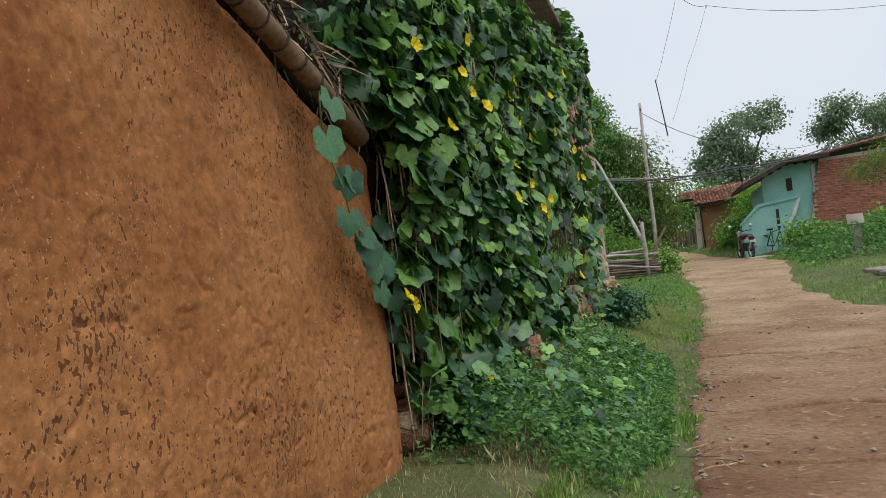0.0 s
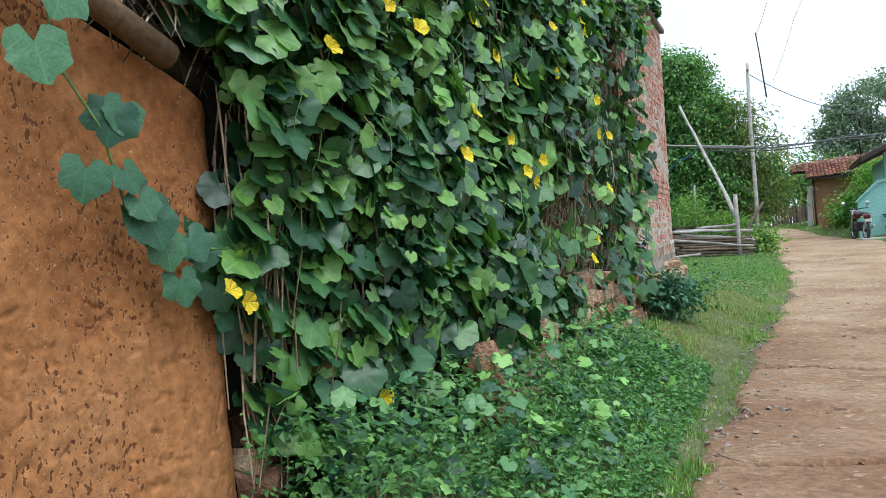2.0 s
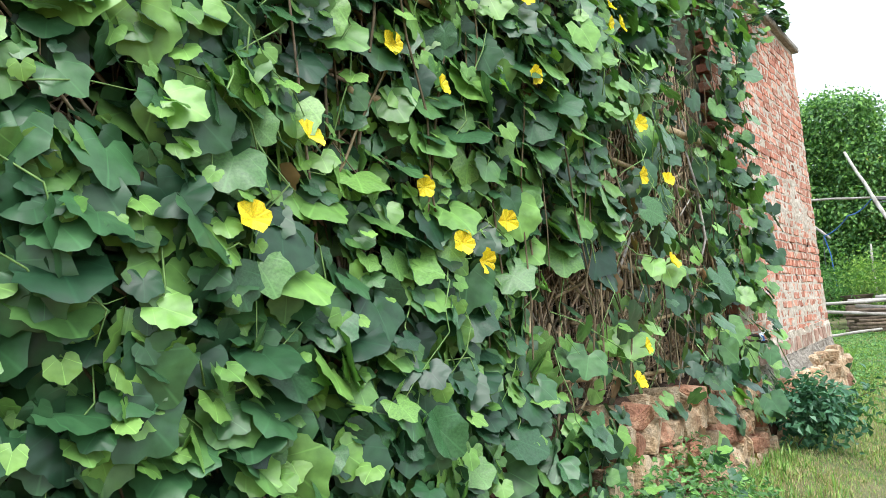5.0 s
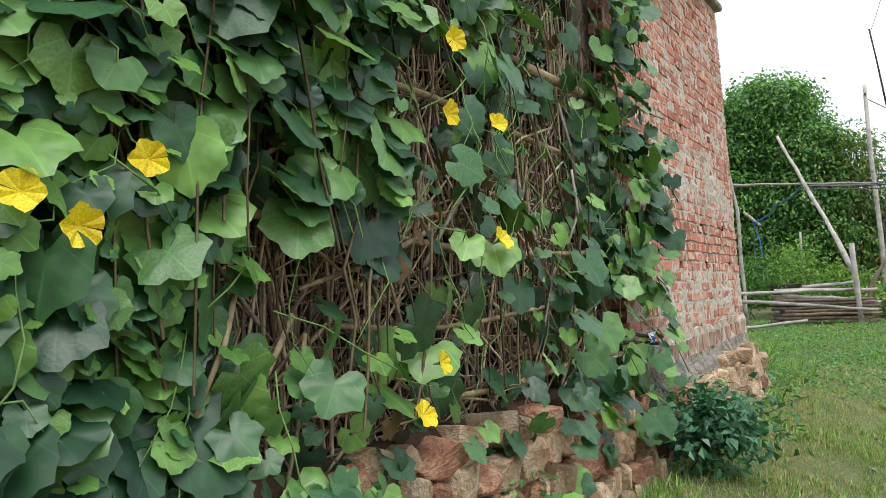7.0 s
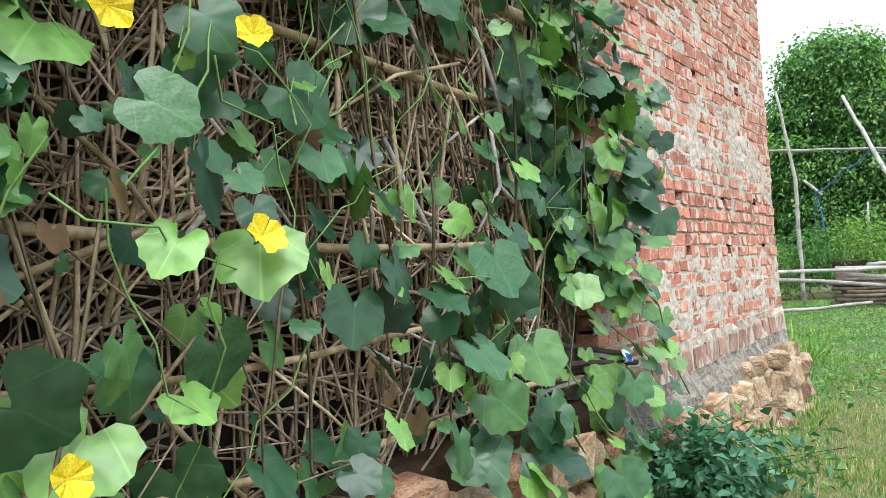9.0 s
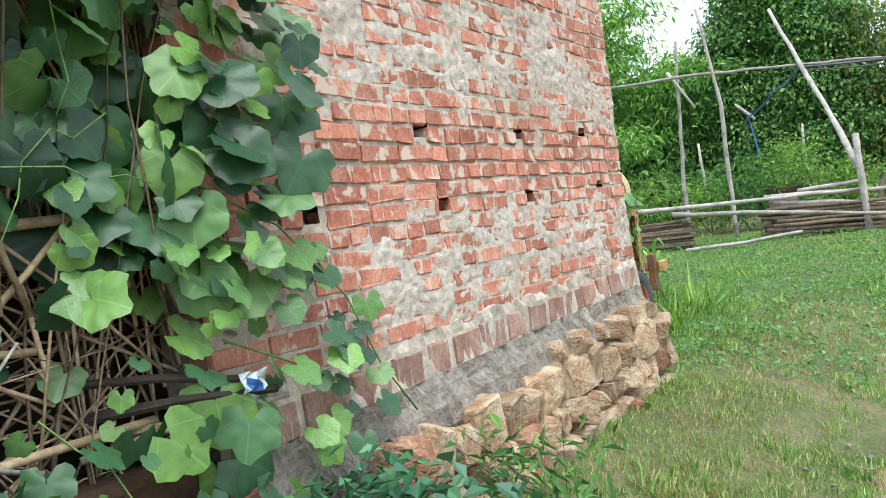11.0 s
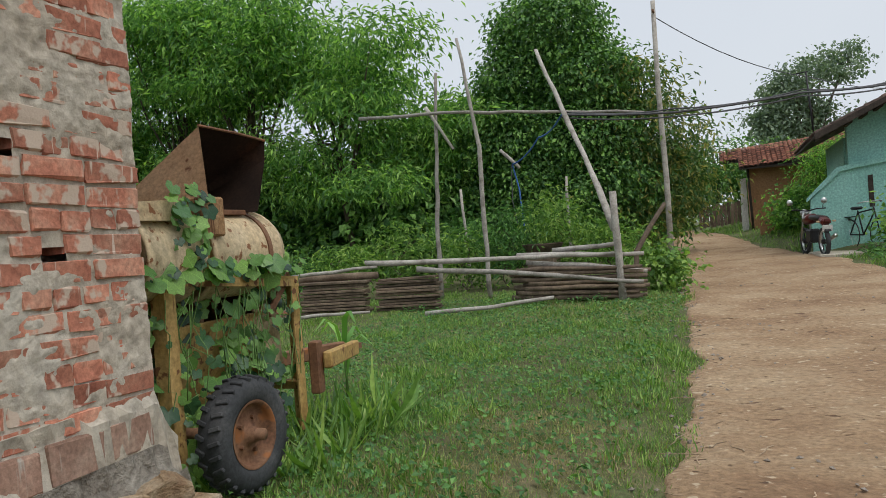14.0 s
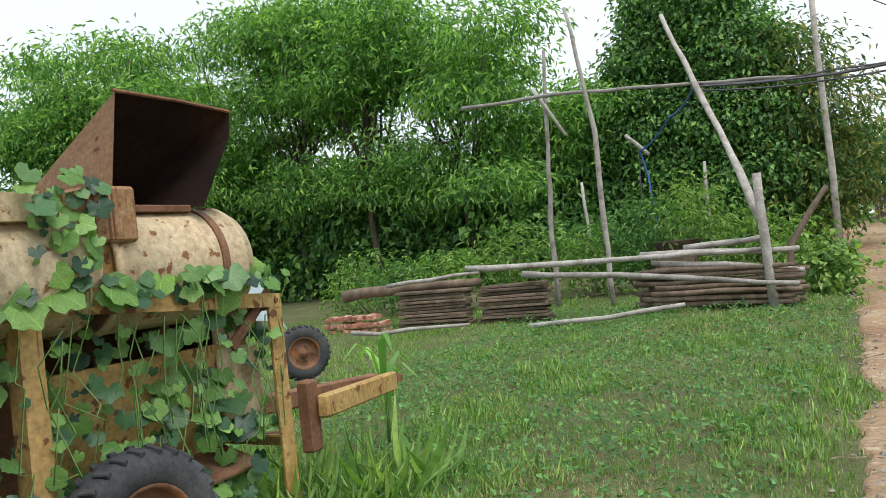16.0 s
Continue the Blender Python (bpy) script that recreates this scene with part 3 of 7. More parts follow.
def mud_wall():
    """Lane-side gable wall of hand-laid mud, its top falling towards the low eave."""
    ys = np.concatenate([np.arange(-5, 1.5, 0.09), np.arange(1.5, 5.15, 0.0095)])
    verts, n = [], 290
    for y in ys:
        top = 1.38 + (4.8 - y) * 0.38 if y > -0.5 else 3.39 + (y + 0.5) * 0.38
        top -= 0.03
        back = 0.14 * max(0.0, (y - 4.9) / 0.22) ** 2.5 - 0.05 * math.exp(-((y - 4.85) / 0.35) ** 2)
        for k in range(n):
            z = -0.75 + (top + 0.75) * k / (n - 1)
            x = FACE + 0.035 * noise.noise((y * 0.9, z * 0.9, 1)) + 0.011 * noise.noise((y * 3, z * 3, 4)) + 0.006 * noise.noise((y * 14, z * 14, 6)) - back - 0.02 * z
            worn = 0.35 + 0.65 * max(0.0, min(1.0, 0.5 + 1.6 * noise.noise((y * 1.3, z * 1.3, 33)) + 0.5 * (0.7 - z)))
            d = noise.noise((y * 7, z * 4, 11))
            x -= 0.015 * max(0.0, d - 0.4)
            pit = noise.noise((y * 34 + 5 * noise.noise((y * 9, z * 9, 2)), z * 17, 31))
            x -= 0.007 * min(1.0, max(0.0, (pit - 0.34) / 0.1)) * worn
            crumb = noise.noise((y * 40, z * 30, 37))
            x += 0.008 * max(0.0, crumb - 0.25) * worn
            split = abs(noise.noise((y * 5, z * 2.2, 41)))
            x -= 0.014 * max(0.0, 1 - split / 0.035) * (noise.noise((y * 3.1, z * 3.1, 43)) > 0.12) * worn
            verts.append((x, y + 0.05 * noise.noise((0, z * 2.2, 8)) * (1 if y > 4.8 else 0), z))
    m = len(ys)
    faces = [(j * n + k, (j + 1) * n + k, (j + 1) * n + k + 1, j * n + k + 1) for j in range(m - 1) for k in range(n - 1)]
    base = len(verts)
    verts += [(FACE - 0.45, v[1], v[2]) for v in verts[-n:]]
    faces += [(base - n + k, base + k, base + k + 1, base - n + k + 1) for k in range(n - 1)]
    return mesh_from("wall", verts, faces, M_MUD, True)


mud_house = thing("mud_house", "orange mud-plastered house with low thatched eave beside the lane", "house", at=(0, 0, 0))
piece("wall", mud_wall(), mud_house, "cracked orange mud plaster wall")
part("rear_wall", prism_bm([(-5, -0.8), (4.95, -0.8), (4.95, 1.2), (-0.5, 3.25), (-5, 1.5)], -0.3, "x"), M_MUD, mud_house).matrix_basis = pose(-5.6, 0, 0)
part("end_wall", box_bm((4.2, 0.3, 1.9), (-3.75, 4.78, 0.2), bevel=0.02), M_MUD, mud_house)


def thatch(name, y0, z0, y1, z1):
    v, fcs = sheet(np.linspace(-6.0, -1.60, 30), np.linspace(y0, y1, 30), lambda X, Y: z0 + (Y - y0) / (y1 - y0) * (z1 - z0) + 0.05 * rough(X, Y, 3))
    return mesh_from(name, v, fcs, M_THATCH, True)


roof_a = piece("roof", thatch("roof", -0.5, 3.44, 5.3, 1.24), mud_house, "dark dry thatch roof slope")
roof_b = piece("roof", thatch("roof", -0.5, 3.44, -5.3, 1.6), mud_house)
for r in (roof_a, roof_b):
    sol = r.modifiers.new("thick", "SOLIDIFY")
    sol.thickness, sol.offset = 0.14, 1
for k, (x, dy) in enumerate(((-1.50, 0),)):
    pts = [(x + 0.02 * math.sin(i * 1.7), -0.5 + i * 0.58 + dy, 3.37 - i * 0.58 * 0.38 + 0.012 * math.sin(i * 2.3)) for i in range(10)]
    b = tube_bm(pts, [0.046 + 0.006 * (i % 2) for i in range(10)], 10)
    rafter = part("rafter", b, M_RAFTER, mud_house, "thick bamboo verge pole, eave shade in its colour", True)
    for i in range(18):
        p, q = Vector(pts[4 + i // 4]), Vector(pts[5 + i // 4])
        c = p.lerp(q, (i % 4) / 4 + 0.07)
        if k == 0:
            part("node_ring", tube_bm([c, c + (q - p).normalized() * 0.012], 0.0535, 10), M_DARKWOOD, rafter)


def strands(name, n, y0, y1, zf, x, length, seed, mat):
    rg = np.random.default_rng(seed)
    bm = bmesh.new()
    for i in range(n):
        y = rg.uniform(y0, y1)
        p = Vector((x + rg.uniform(-0.15, 0.05), y, zf(y) + rg.uniform(-0.05, 0.1)))
        d = Vector((rg.uniform(-0.1, 0.45), rg.uniform(-0.9, 0.9), rg.uniform(-0.8, 0.3))).normalized()
        l = rg.uniform(0.3, 1) * length
        tube_bm([p, p + d * l * 0.5, p + d * l + Vector((0, 0, -0.1 * l))], [0.006, 0.0045, 0.002], 3, bm, cap=False)
    return part(name, bm, mat)


ob = strands("straw", 900, 2.6, 5.5, lambda y: 1.60 + (4.75 - y) * 0.38, -1.62, 0.3, 3, M_THATCH)
ob.parent = mud_house
pale = strands("straw", 200, 3.4, 5.3, lambda y: 1.62 + (4.75 - y) * 0.38, -1.55, 0.3, 4, M_STICK)
pale.parent = mud_house
tagged(pale, "pale straws sticking out of the thatch", kind="stuff")
tagged(ob, "ragged dry straw hanging from the eave", kind="stuff")

# ---- brick house ----
BX, BY0, BY1, BTOP = -1.08, 10.86, 14.21, 3.5
brick_house = thing("brick_house", "unplastered red brick house with smeared grey mortar", "house", at=(0, 0, 0))
part("core", box_bm((0.14, BY1 - BY0 - 0.02, BTOP - 0.3), (BX - 0.2, (BY0 + BY1) / 2, (BTOP + 0.3) / 2 + 0.0), bevel=0), M_MORTAR, brick_house)
part("side_wall", box_bm((3.4, 0.1, BTOP - 0.3), (BX - 0.14 - 1.7, BY1 - 0.07, (BTOP + 0.3) / 2), bevel=0), M_MORTAR, brick_house)
part("side_wall", box_bm((3.4, 0.2, BTOP - 0.3), (BX - 0.14 - 1.7, BY0 + 0.12, (BTOP + 0.3) / 2), bevel=0), M_MORTAR, brick_house)
part("rear_stretch", box_bm((0.2, 4.0, BTOP), (-1.62, 8.86, BTOP / 2), bevel=0), M_MORTAR, brick_house)
part("roof", box_bm((4.1, BY1 - 6.9 + 0.05, 0.065), (BX - 1.99, (6.9 + BY1 + 0.05) / 2, BTOP + 0.033), bevel=0.012), M_CONCRETE, brick_house, "thin weathered cement roof slab")

COURSE = 0.0755
HOLES = [(12.07, 1.335), (12.91, 1.342), (13.68, 1.352), (12.17, 1.03), (12.94, 1.035), (13.84, 1.05), (11.33, 1.335), (11.36, 1.03), (12.5, 2.1), (13.4, 2.12)]
Z0 = 0.52
brick_rng = random.Random(5)


def covered(y, z):
    """How thick the smeared mortar lies on the face, in metres."""
    v = 0.006 * noise.noise((y * 1.4, z * 2.6, 21)) + 0.008 * noise.noise((y * 5.5, z * 10.5, 24)) + 0.005 * noise.noise((y * 13, z * 19, 27)) + 0.0035 * noise.noise((y * 31, z * 36, 29))
    crease = abs(noise.noise((y * 3.4, z * 13, 33)))
    v -= 0.006 * max(0.0, 1 - crease / 0.045) * (noise.noise((y * 2.3, z * 5, 35)) > 0.0)
    band = 0.006 * math.exp(-((z - 1.64) / 0.2) ** 2) + 0.0045 * math.exp(-((z - 0.76) / 0.2) ** 2) - 0.010 * math.exp(-((z - 1.2) / 0.17) ** 2)
    near_end = -0.004 * max(0.0, min(1.0, (11.7 - y) / 0.5))
    return v + band + near_end - 0.003


def near_hole(y, z, my=0.045, mz=0.034):
    return any(abs(y - hy) < my and abs(z - hz) < mz for hy, hz in HOLES)


def mortar_face():
    ys, zs = np.arange(BY0, BY1 + 0.004, 0.0085), np.arange(Z0 - 0.05, BTOP, 0.0085)
    v = []
    for z in zs:
        for y in ys:
            t = covered(y, z)
            v.append((BX + max(t, -0.012) + 0.002 * noise.noise((y * 40, z * 40, 3)), y, z))
    n = len(ys)
    f = [(j * n + i, j * n + i + 1, (j + 1) * n + i + 1, (j + 1) * n + i) for j in range(len(zs) - 1) for i in range(n - 1) if not near_hole(ys[i] + 0.004, zs[j] + 0.004)]
    return mesh_from("mortar", v, f, M_MORTAR, True)


piece("mortar", mortar_face(), brick_house, "rough grey mortar smeared over the brickwork")


def brick_mesh(name, l, h, d, seed, mat):
    rnd = random.Random(seed)
    bm = bmesh.new()
    r = bmesh.ops.create_cube(bm, size=1)
    bmesh.ops.scale(bm, vec=(d, l, h), verts=r["verts"])
    bmesh.ops.bevel(bm, geom=bm.edges[:], offset=0.005, segments=1, affect="EDGES")
    for v in bm.verts:
        v.co += Vector((rnd.uniform(-1, 1), rnd.uniform(-1, 1), rnd.uniform(-1, 1))) * 0.0055
    me = bpy.data.meshes.new(name)
    bm.to_mesh(me)
    bm.free()
    me.materials.append(mat)
    return me


def arrays(me):
    return [tuple(v.co) for v in me.vertices], [tuple(p.vertices) for p in me.polygons]


STRETCH = [brick_mesh("brick", 0.222, 0.062, 0.10, s, M_BRICK) for s in range(4)]
HEADER = [brick_mesh("brick", 0.104, 0.062, 0.10, 10 + s, M_BRICK) for s in range(4)]


def lay_bricks():
    """Bricks with mortar on them stay within it; the nearest stretch as single pieces, the rest joined."""
    single, joined_v, joined_f = 0, [], []
    rows = int((BTOP - Z0) / COURSE)
    for r in range(rows):
        z = Z0 + (r + 0.5) * COURSE
        header = r % 3 == 2 or abs(z - 1.27) < 0.03
        step = 0.114 if header else 0.232
        y = BY0 + (0.0 if r % 2 else step / 2)
        while y + step * 0.5 < BY1 + 0.01:
            l = step - 0.01
            use = header
            if not header and brick_rng.random() < 0.22:
                use, l = True, 0.104
            yc = y + l / 2
            y += l + 0.01
            if yc + l / 2 > BY1 + 0.004:
                yc = BY1 - l / 2
            if near_hole(yc, z, 0.04 + l / 2, 0.037):
                gap = [hy for hy, hz in HOLES if abs(yc - hy) < 0.04 + l / 2 and abs(z - hz) < 0.037][0]
                yc = gap + (0.045 + 0.052) * (1 if yc > gap else -1)
                use = True
            protos = HEADER if use else STRETCH
            me = protos[brick_rng.randrange(4)]
            m = pose(BX - 0.05 + brick_rng.uniform(-0.003, 0.003), yc, z + brick_rng.uniform(-0.005, 0.005), brick_rng.uniform(-0.9, 0.9), 0, brick_rng.uniform(-1.0, 1.0))
            if single < 300 and 11.6 < yc and 0.7 < z < 2.2:
                piece("brick", me, brick_house, m=m)
                single += 1
            else:
                pv, pf = arrays(me)
                b = len(joined_v)
                joined_v += [tuple(m @ Vector(p)) for p in pv]
                joined_f += [tuple(b + i for i in f) for f in pf]
    piece("brickwork", mesh_from("brickwork", joined_v, joined_f, M_BRICK), brick_house, "red bricks streaked with lime", kind="stuff")
    # corner bricks and the wall beyond the corner
    v2, f2 = [], []
    for r in range(rows):
        z = Z0 + (r + 0.5) * COURSE
        for k in range(14):
            pv, pf = arrays(STRETCH[(r + k) % 4])
            m = pose(BX - 0.13 - (0.116 if r % 2 else 0) - 0.232 * k, BY1 - 0.045, z, 0, 0, 90)
            b = len(v2)
            v2 += [tuple(m @ Vector(p)) for p in pv]
            f2 += [tuple(b + i for i in f) for f in pf]
    piece("brickwork", mesh_from("brickwork", v2, f2, M_BRICK), brick_house, kind="stuff")


def plinth():
    """Sloping cement fillet under the brickwork with a row of dark blocks in it."""
    ys = np.arange(BY0 - 0.02, BY1 + 0.14, 0.03)
    prof = [(-0.30, 0.545), (0.004, 0.545), (0.010, 0.50), (0.012, 0.37), (0.03, 0.31), (0.06, 0.26), (0.07, 0.18), (0.02, 0.1), (-0.3, 0.1)]
    v = []
    for y in ys:
        e = max(0.0, y - BY1) / 0.14
        for dx, z in prof:
            a = 0.026 * noise.noise((y * 6, z * 9, dx * 5)) + 0.028 * noise.noise((y * 19, z * 19, 3))
            v.append((BX + dx + a * (dx > -0.2) - 0.05 * e, y + 0.03 * noise.noise((z * 5, 1, 1)) * e, z + 0.5 * a - (0.2 * e * (z > 0.3)) + 0.05 * (y - 12.5) / 2))
    n = len(prof)
    f = [(j * n + i, j * n + i + 1, (j + 1) * n + i + 1, (j + 1) * n + i) for j in range(len(ys) - 1) for i in range(n - 1)]
    f.append(tuple(range((len(ys) - 1) * n, len(ys) * n)))
    me = mesh_from("plinth", v, f, M_CONCRETE)
    me.materials.append(M_MORTAR)
    for p in me.polygons:
        if p.index % (n - 1) < 3 and p.index < len(f) - 1:
            p.material_index = 1
    piece("plinth", me, brick_house, "rough dark cement plinth fillet")
    y = BY0 + 0.1
    k = 0
    while y < BY1 - 0.05:
        l = brick_rng.uniform(0.14, 0.22)
        me = brick_mesh("brick", l, 0.115, 0.1, 60 + k, M_BRICK_DARK)
        piece("brick", me, brick_house, "dull dark plinth block", m=pose(BX - 0.03 + brick_rng.uniform(-0.003, 0.004), y + l / 2, 0.435 + 0.05 * (y - 12.5) / 2, 0, 0, brick_rng.uniform(-1.5, 1.5)))
        y += l + brick_rng.uniform(0.02, 0.05)
        k += 1


def stone_mesh(seed, mat):
    """A broken fieldstone filling a unit block: skewed, with corners split off along random planes."""
    rnd = random.Random(seed)
    bm = bmesh.new()
    bmesh.ops.create_cube(bm, size=1.0)
    for v in bm.verts:
        v.co = Vector([c * rnd.uniform(0.78, 1.12) for c in v.co])
    for k in range(7):
        d = Vector((rnd.gauss(0, 1), rnd.gauss(0, 1), rnd.gauss(0, 1))).normalized()
        r = bmesh.ops.bisect_plane(bm, geom=bm.verts[:] + bm.edges[:] + bm.faces[:], plane_co=d * rnd.uniform(0.46, 0.62), plane_no=d, clear_outer=True)
        es = [e for e in r["geom_cut"] if isinstance(e, bmesh.types.BMEdge)]
        if len(es) > 2:
            bmesh.ops.contextual_create(bm, geom=es)
    bmesh.ops.bevel(bm, geom=bm.edges[:], offset=0.035, segments=1, affect="EDGES")
    for v in bm.verts:
        v.co += Vector((rnd.uniform(-1, 1), rnd.uniform(-1, 1), rnd.uniform(-1, 1))) * 0.022
    bmesh.ops.recalc_face_normals(bm, faces=bm.faces[:])
    me = bpy.data.meshes.new("stone")
    bm.to_mesh(me)
    bm.free()
    me.materials.append(mat)
    return me


STONES = [stone_mesh(200 + s, M_STONE_RED if s % 5 == 0 else M_STONE) for s in range(18)]


def stone_footing(name, label, y0, y1, x_low, z_low, z_top, seed, x_top, tall=(0.09, 0.15)):
    """Dry rubble laid in rough courses, its face leaning back a little."""
    rnd = random.Random(seed)
    t = thing(name, label, "stone wall", at=(x_low, y0, z_low(y0)))
    inv = t.matrix_world.inverted()
    mean = (y0 + y1) / 2
    part("fill", box_bm((0.3, y1 - y0 - 0.1, z_top(mean) - z_low(mean)), (x_top - 0.24, mean, (z_top(mean) + z_low(mean)) / 2 - 0.03), bevel=0.03), M_CRACK, t, "dark fill behind the stones").matrix_parent_inverse = inv
    base = 0.0
    while base < 0.75:
        h = rnd.uniform(*tall)
        y = y0 + rnd.uniform(0, 0.08)
        while y < y1:
            l = rnd.uniform(0.09, 0.28)
            hh = h * rnd.uniform(0.8, 1.2)
            z = z_low(y) + base + 0.5 * hh
            top = z_top(y + l / 2)
            if z + 0.2 * hh < top:
                u = base / max(0.1, top - z_low(y))
                d = rnd.uniform(0.16, 0.22)
                x = x_low + (x_top - x_low) * u - d / 2 + rnd.uniform(-0.025, 0.025)
                o = piece("stone", STONES[rnd.randrange(18)], t, m=pose(x, y + l / 2, z, rnd.uniform(-14, 14), rnd.uniform(-14, 14), rnd.uniform(-18, 18)) @ Matrix.Diagonal((d, l * 1.04, hh * 1.06, 1)))
                o.matrix_parent_inverse = inv
            y += l
        base += h
    return t


# ---- stick fence ----
fence = thing("stick_fence", "woven wall of dry brown sticks overgrown by a gourd vine", "fence", at=(-1.25, 8, 0.3))
fence_inv = fence.matrix_world.inverted()


def fence_sticks(n, seed):
    rg = np.random.default_rng(seed)
    bm = bmesh.new()
    for i in range(n):
        y, z = rg.uniform(5.0, 10.95), rg.uniform(0.0, 2.2)
        if y < 7.5 and rg.random() > 0.4:
            continue
        lean = rg.normal(0, 0.16)
        kind = rg.random()
        if kind < 0.3:
            d = Vector((rg.normal(0, 0.03), 1, rg.normal(0, 0.25)))
        elif kind < 0.55:
            d = Vector((rg.normal(0, 0.05), rg.choice([-1, 1]) * rg.uniform(0.4, 1), rg.uniform(0.4, 1)))
        else:
            d = Vector((rg.normal(0, 0.03), lean, 1))
        d.normalize()
        l = rg.uniform(0.5, 1.5)
        fx = -1.16 - 0.11 * rg.random() - 0.2 * max(0, (6.3 - y) / 1.3)
        p = Vector((fx, y, z))
        q = p + d * l
        if q.z > 2.75 or q.y > 10.98 or q.y < 4.95 or q.z < 0.1:
            continue
        b = Vector((rg.normal(0, 0.012), rg.normal(0, 0.02), rg.normal(0, 0.02)))
        r = rg.uniform(0.0025, 0.008)
        tube_bm([p, p + d * l * 0.5 + b, q], [r, r * 0.9, r * 0.6], 4, bm, cap=False)
    return bm


o = part("brushwood", fence_sticks(2700, 12), M_STICK, fence, "tangled thin dry sticks", True)
o.matrix_parent_inverse = fence_inv
o["kind"] = "stuff"
# dark sheet added so the gaps between sticks read as shade
o = part("backing", prism_bm([(-1.95, 4.95), (-1.62, 5.12), (-1.44, 5.5), (-1.33, 6.6), (-1.30, 10.97), (-1.42, 10.97), (-1.46, 6.6), (-1.6, 5.6), (-1.9, 5.3)], 3.0, "z"), M_GAP_SHADE, fence, "near-black backing for the shade between the sticks")
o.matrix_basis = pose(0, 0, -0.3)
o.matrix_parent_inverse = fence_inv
for k, (z, y0, y1, r) in enumerate(((2.0, 6.6, 10.95, 0.024), (1.09, 7.4, 10.9, 0.014), (0.52, 8.0, 10.7, 0.012), (0.79, 8.2, 10.4, 0.010), (1.62, 6.8, 10.4, 0.014))):
    pts = [(-1.115 + 0.02 * math.sin(i * 1.3 + k), y0 + (y1 - y0) * i / 7, z + 0.03 * math.sin(i * 0.9 + k) - 0.03 * i / 7) for i in range(8)]
    o = part("rail", tube_bm(pts, r, 8), M_BAMBOO, fence, "pale bamboo rail", True)
    o.matrix_parent_inverse = fence_inv
rg = np.random.default_rng(77)
for k in range(64):
    y, z = rg.uniform(7.3, 10.4), rg.uniform(0.35, 1.7)
    d = Vector((rg.normal(0.01, 0.03), rg.normal(0, 0.75), rg.choice([-1, 1]) * rg.uniform(0.35, 1))).normalized()
    l, r = rg.uniform(0.35, 1.0), rg.uniform(0.004, 0.0105)
    p = Vector((-1.115 + rg.uniform(-0.02, 0.05), y, z))
    if not (0.1 < p.z + d.z * l < 2.3 and p.y + d.y * l < 10.95):
        continue
    mid = p + d * l * 0.5 + Vector((0.01, rg.normal(0, 0.02), rg.normal(0, 0.02)))
    o = part("stick", tube_bm([p, mid, p + d * l], [r, r * 0.95, r * 0.7], 6, cap=True), M_BAMBOO if k % 3 else M_POLE, fence, "", True)
    o.matrix_parent_inverse = fence_inv
stump = part("post", tube_bm([(-1.02, 9.979, 0.782), (-1.02, 9.994, 0.911), (-1.02, 9.994, 1.052)], [0.022, 0.026, 0.018], 7, wobble=0.6), M_STUMP, fence, "split yellow-brown dry stalk", True)
stump.matrix_parent_inverse = fence_inv
for k, pts in enumerate(([(-1.02, 10.012, 1.468), (-1.02, 10.054, 1.253), (-1.02, 9.891, 1.087)], [(-1.02, 10.054, 1.253), (-1.02, 10.139, 1.201)])):
    fork = part("forked_stick", tube_bm(pts, [0.007, 0.009, 0.006][:len(pts)], 6, wobble=0.2), M_POLE, fence, "pale bleached forked stick", True)
    fork.matrix_parent_inverse = fence_inv
for y in (8.3,):
    o = part("post", tube_bm([(-1.3, y, -0.3), (-1.29, y + 0.03, 1.0), (-1.3, y, 2.4)], [0.03, 0.026, 0.02], 7, wobble=0.2), M_BAMBOO, fence, "", True)
    o.matrix_parent_inverse = fence_inv

# ---- gourd vine ----
vine = thing("gourd_vine", "dense gourd vine with broad green leaves covering the fence", "vine", at=(-1.0, 8, -0.2))
vine_inv = vine.matrix_world.inverted()


def vine_front(y, z):
    return np.interp(y, [3.6, 4.8, 5.6, 7, 8.2, 9.5, 10.6, 11.2], [-1.36, -1.34, -1.16, -1.0, -0.9, -0.93, -0.87, -0.86]) + 0.05 * np.sin(2.1 * y + 1.7 * z) + 0.04 * np.sin(5 * y - 3 * z)


def vine_top(y):
    return np.interp(y, [3.4, 4.2, 5.0, 5.8, 7.0, 8.0, 9.5, 10.6, 11.2], [1.95, 2.2, 2.5, 2.65, 2.75, 2.85, 3.0, 3.15, 3.2])


def patchy(y, z, s, seed):
    return np.array([noise.noise((a * s, b * s, seed)) for a, b in zip(y, z)])


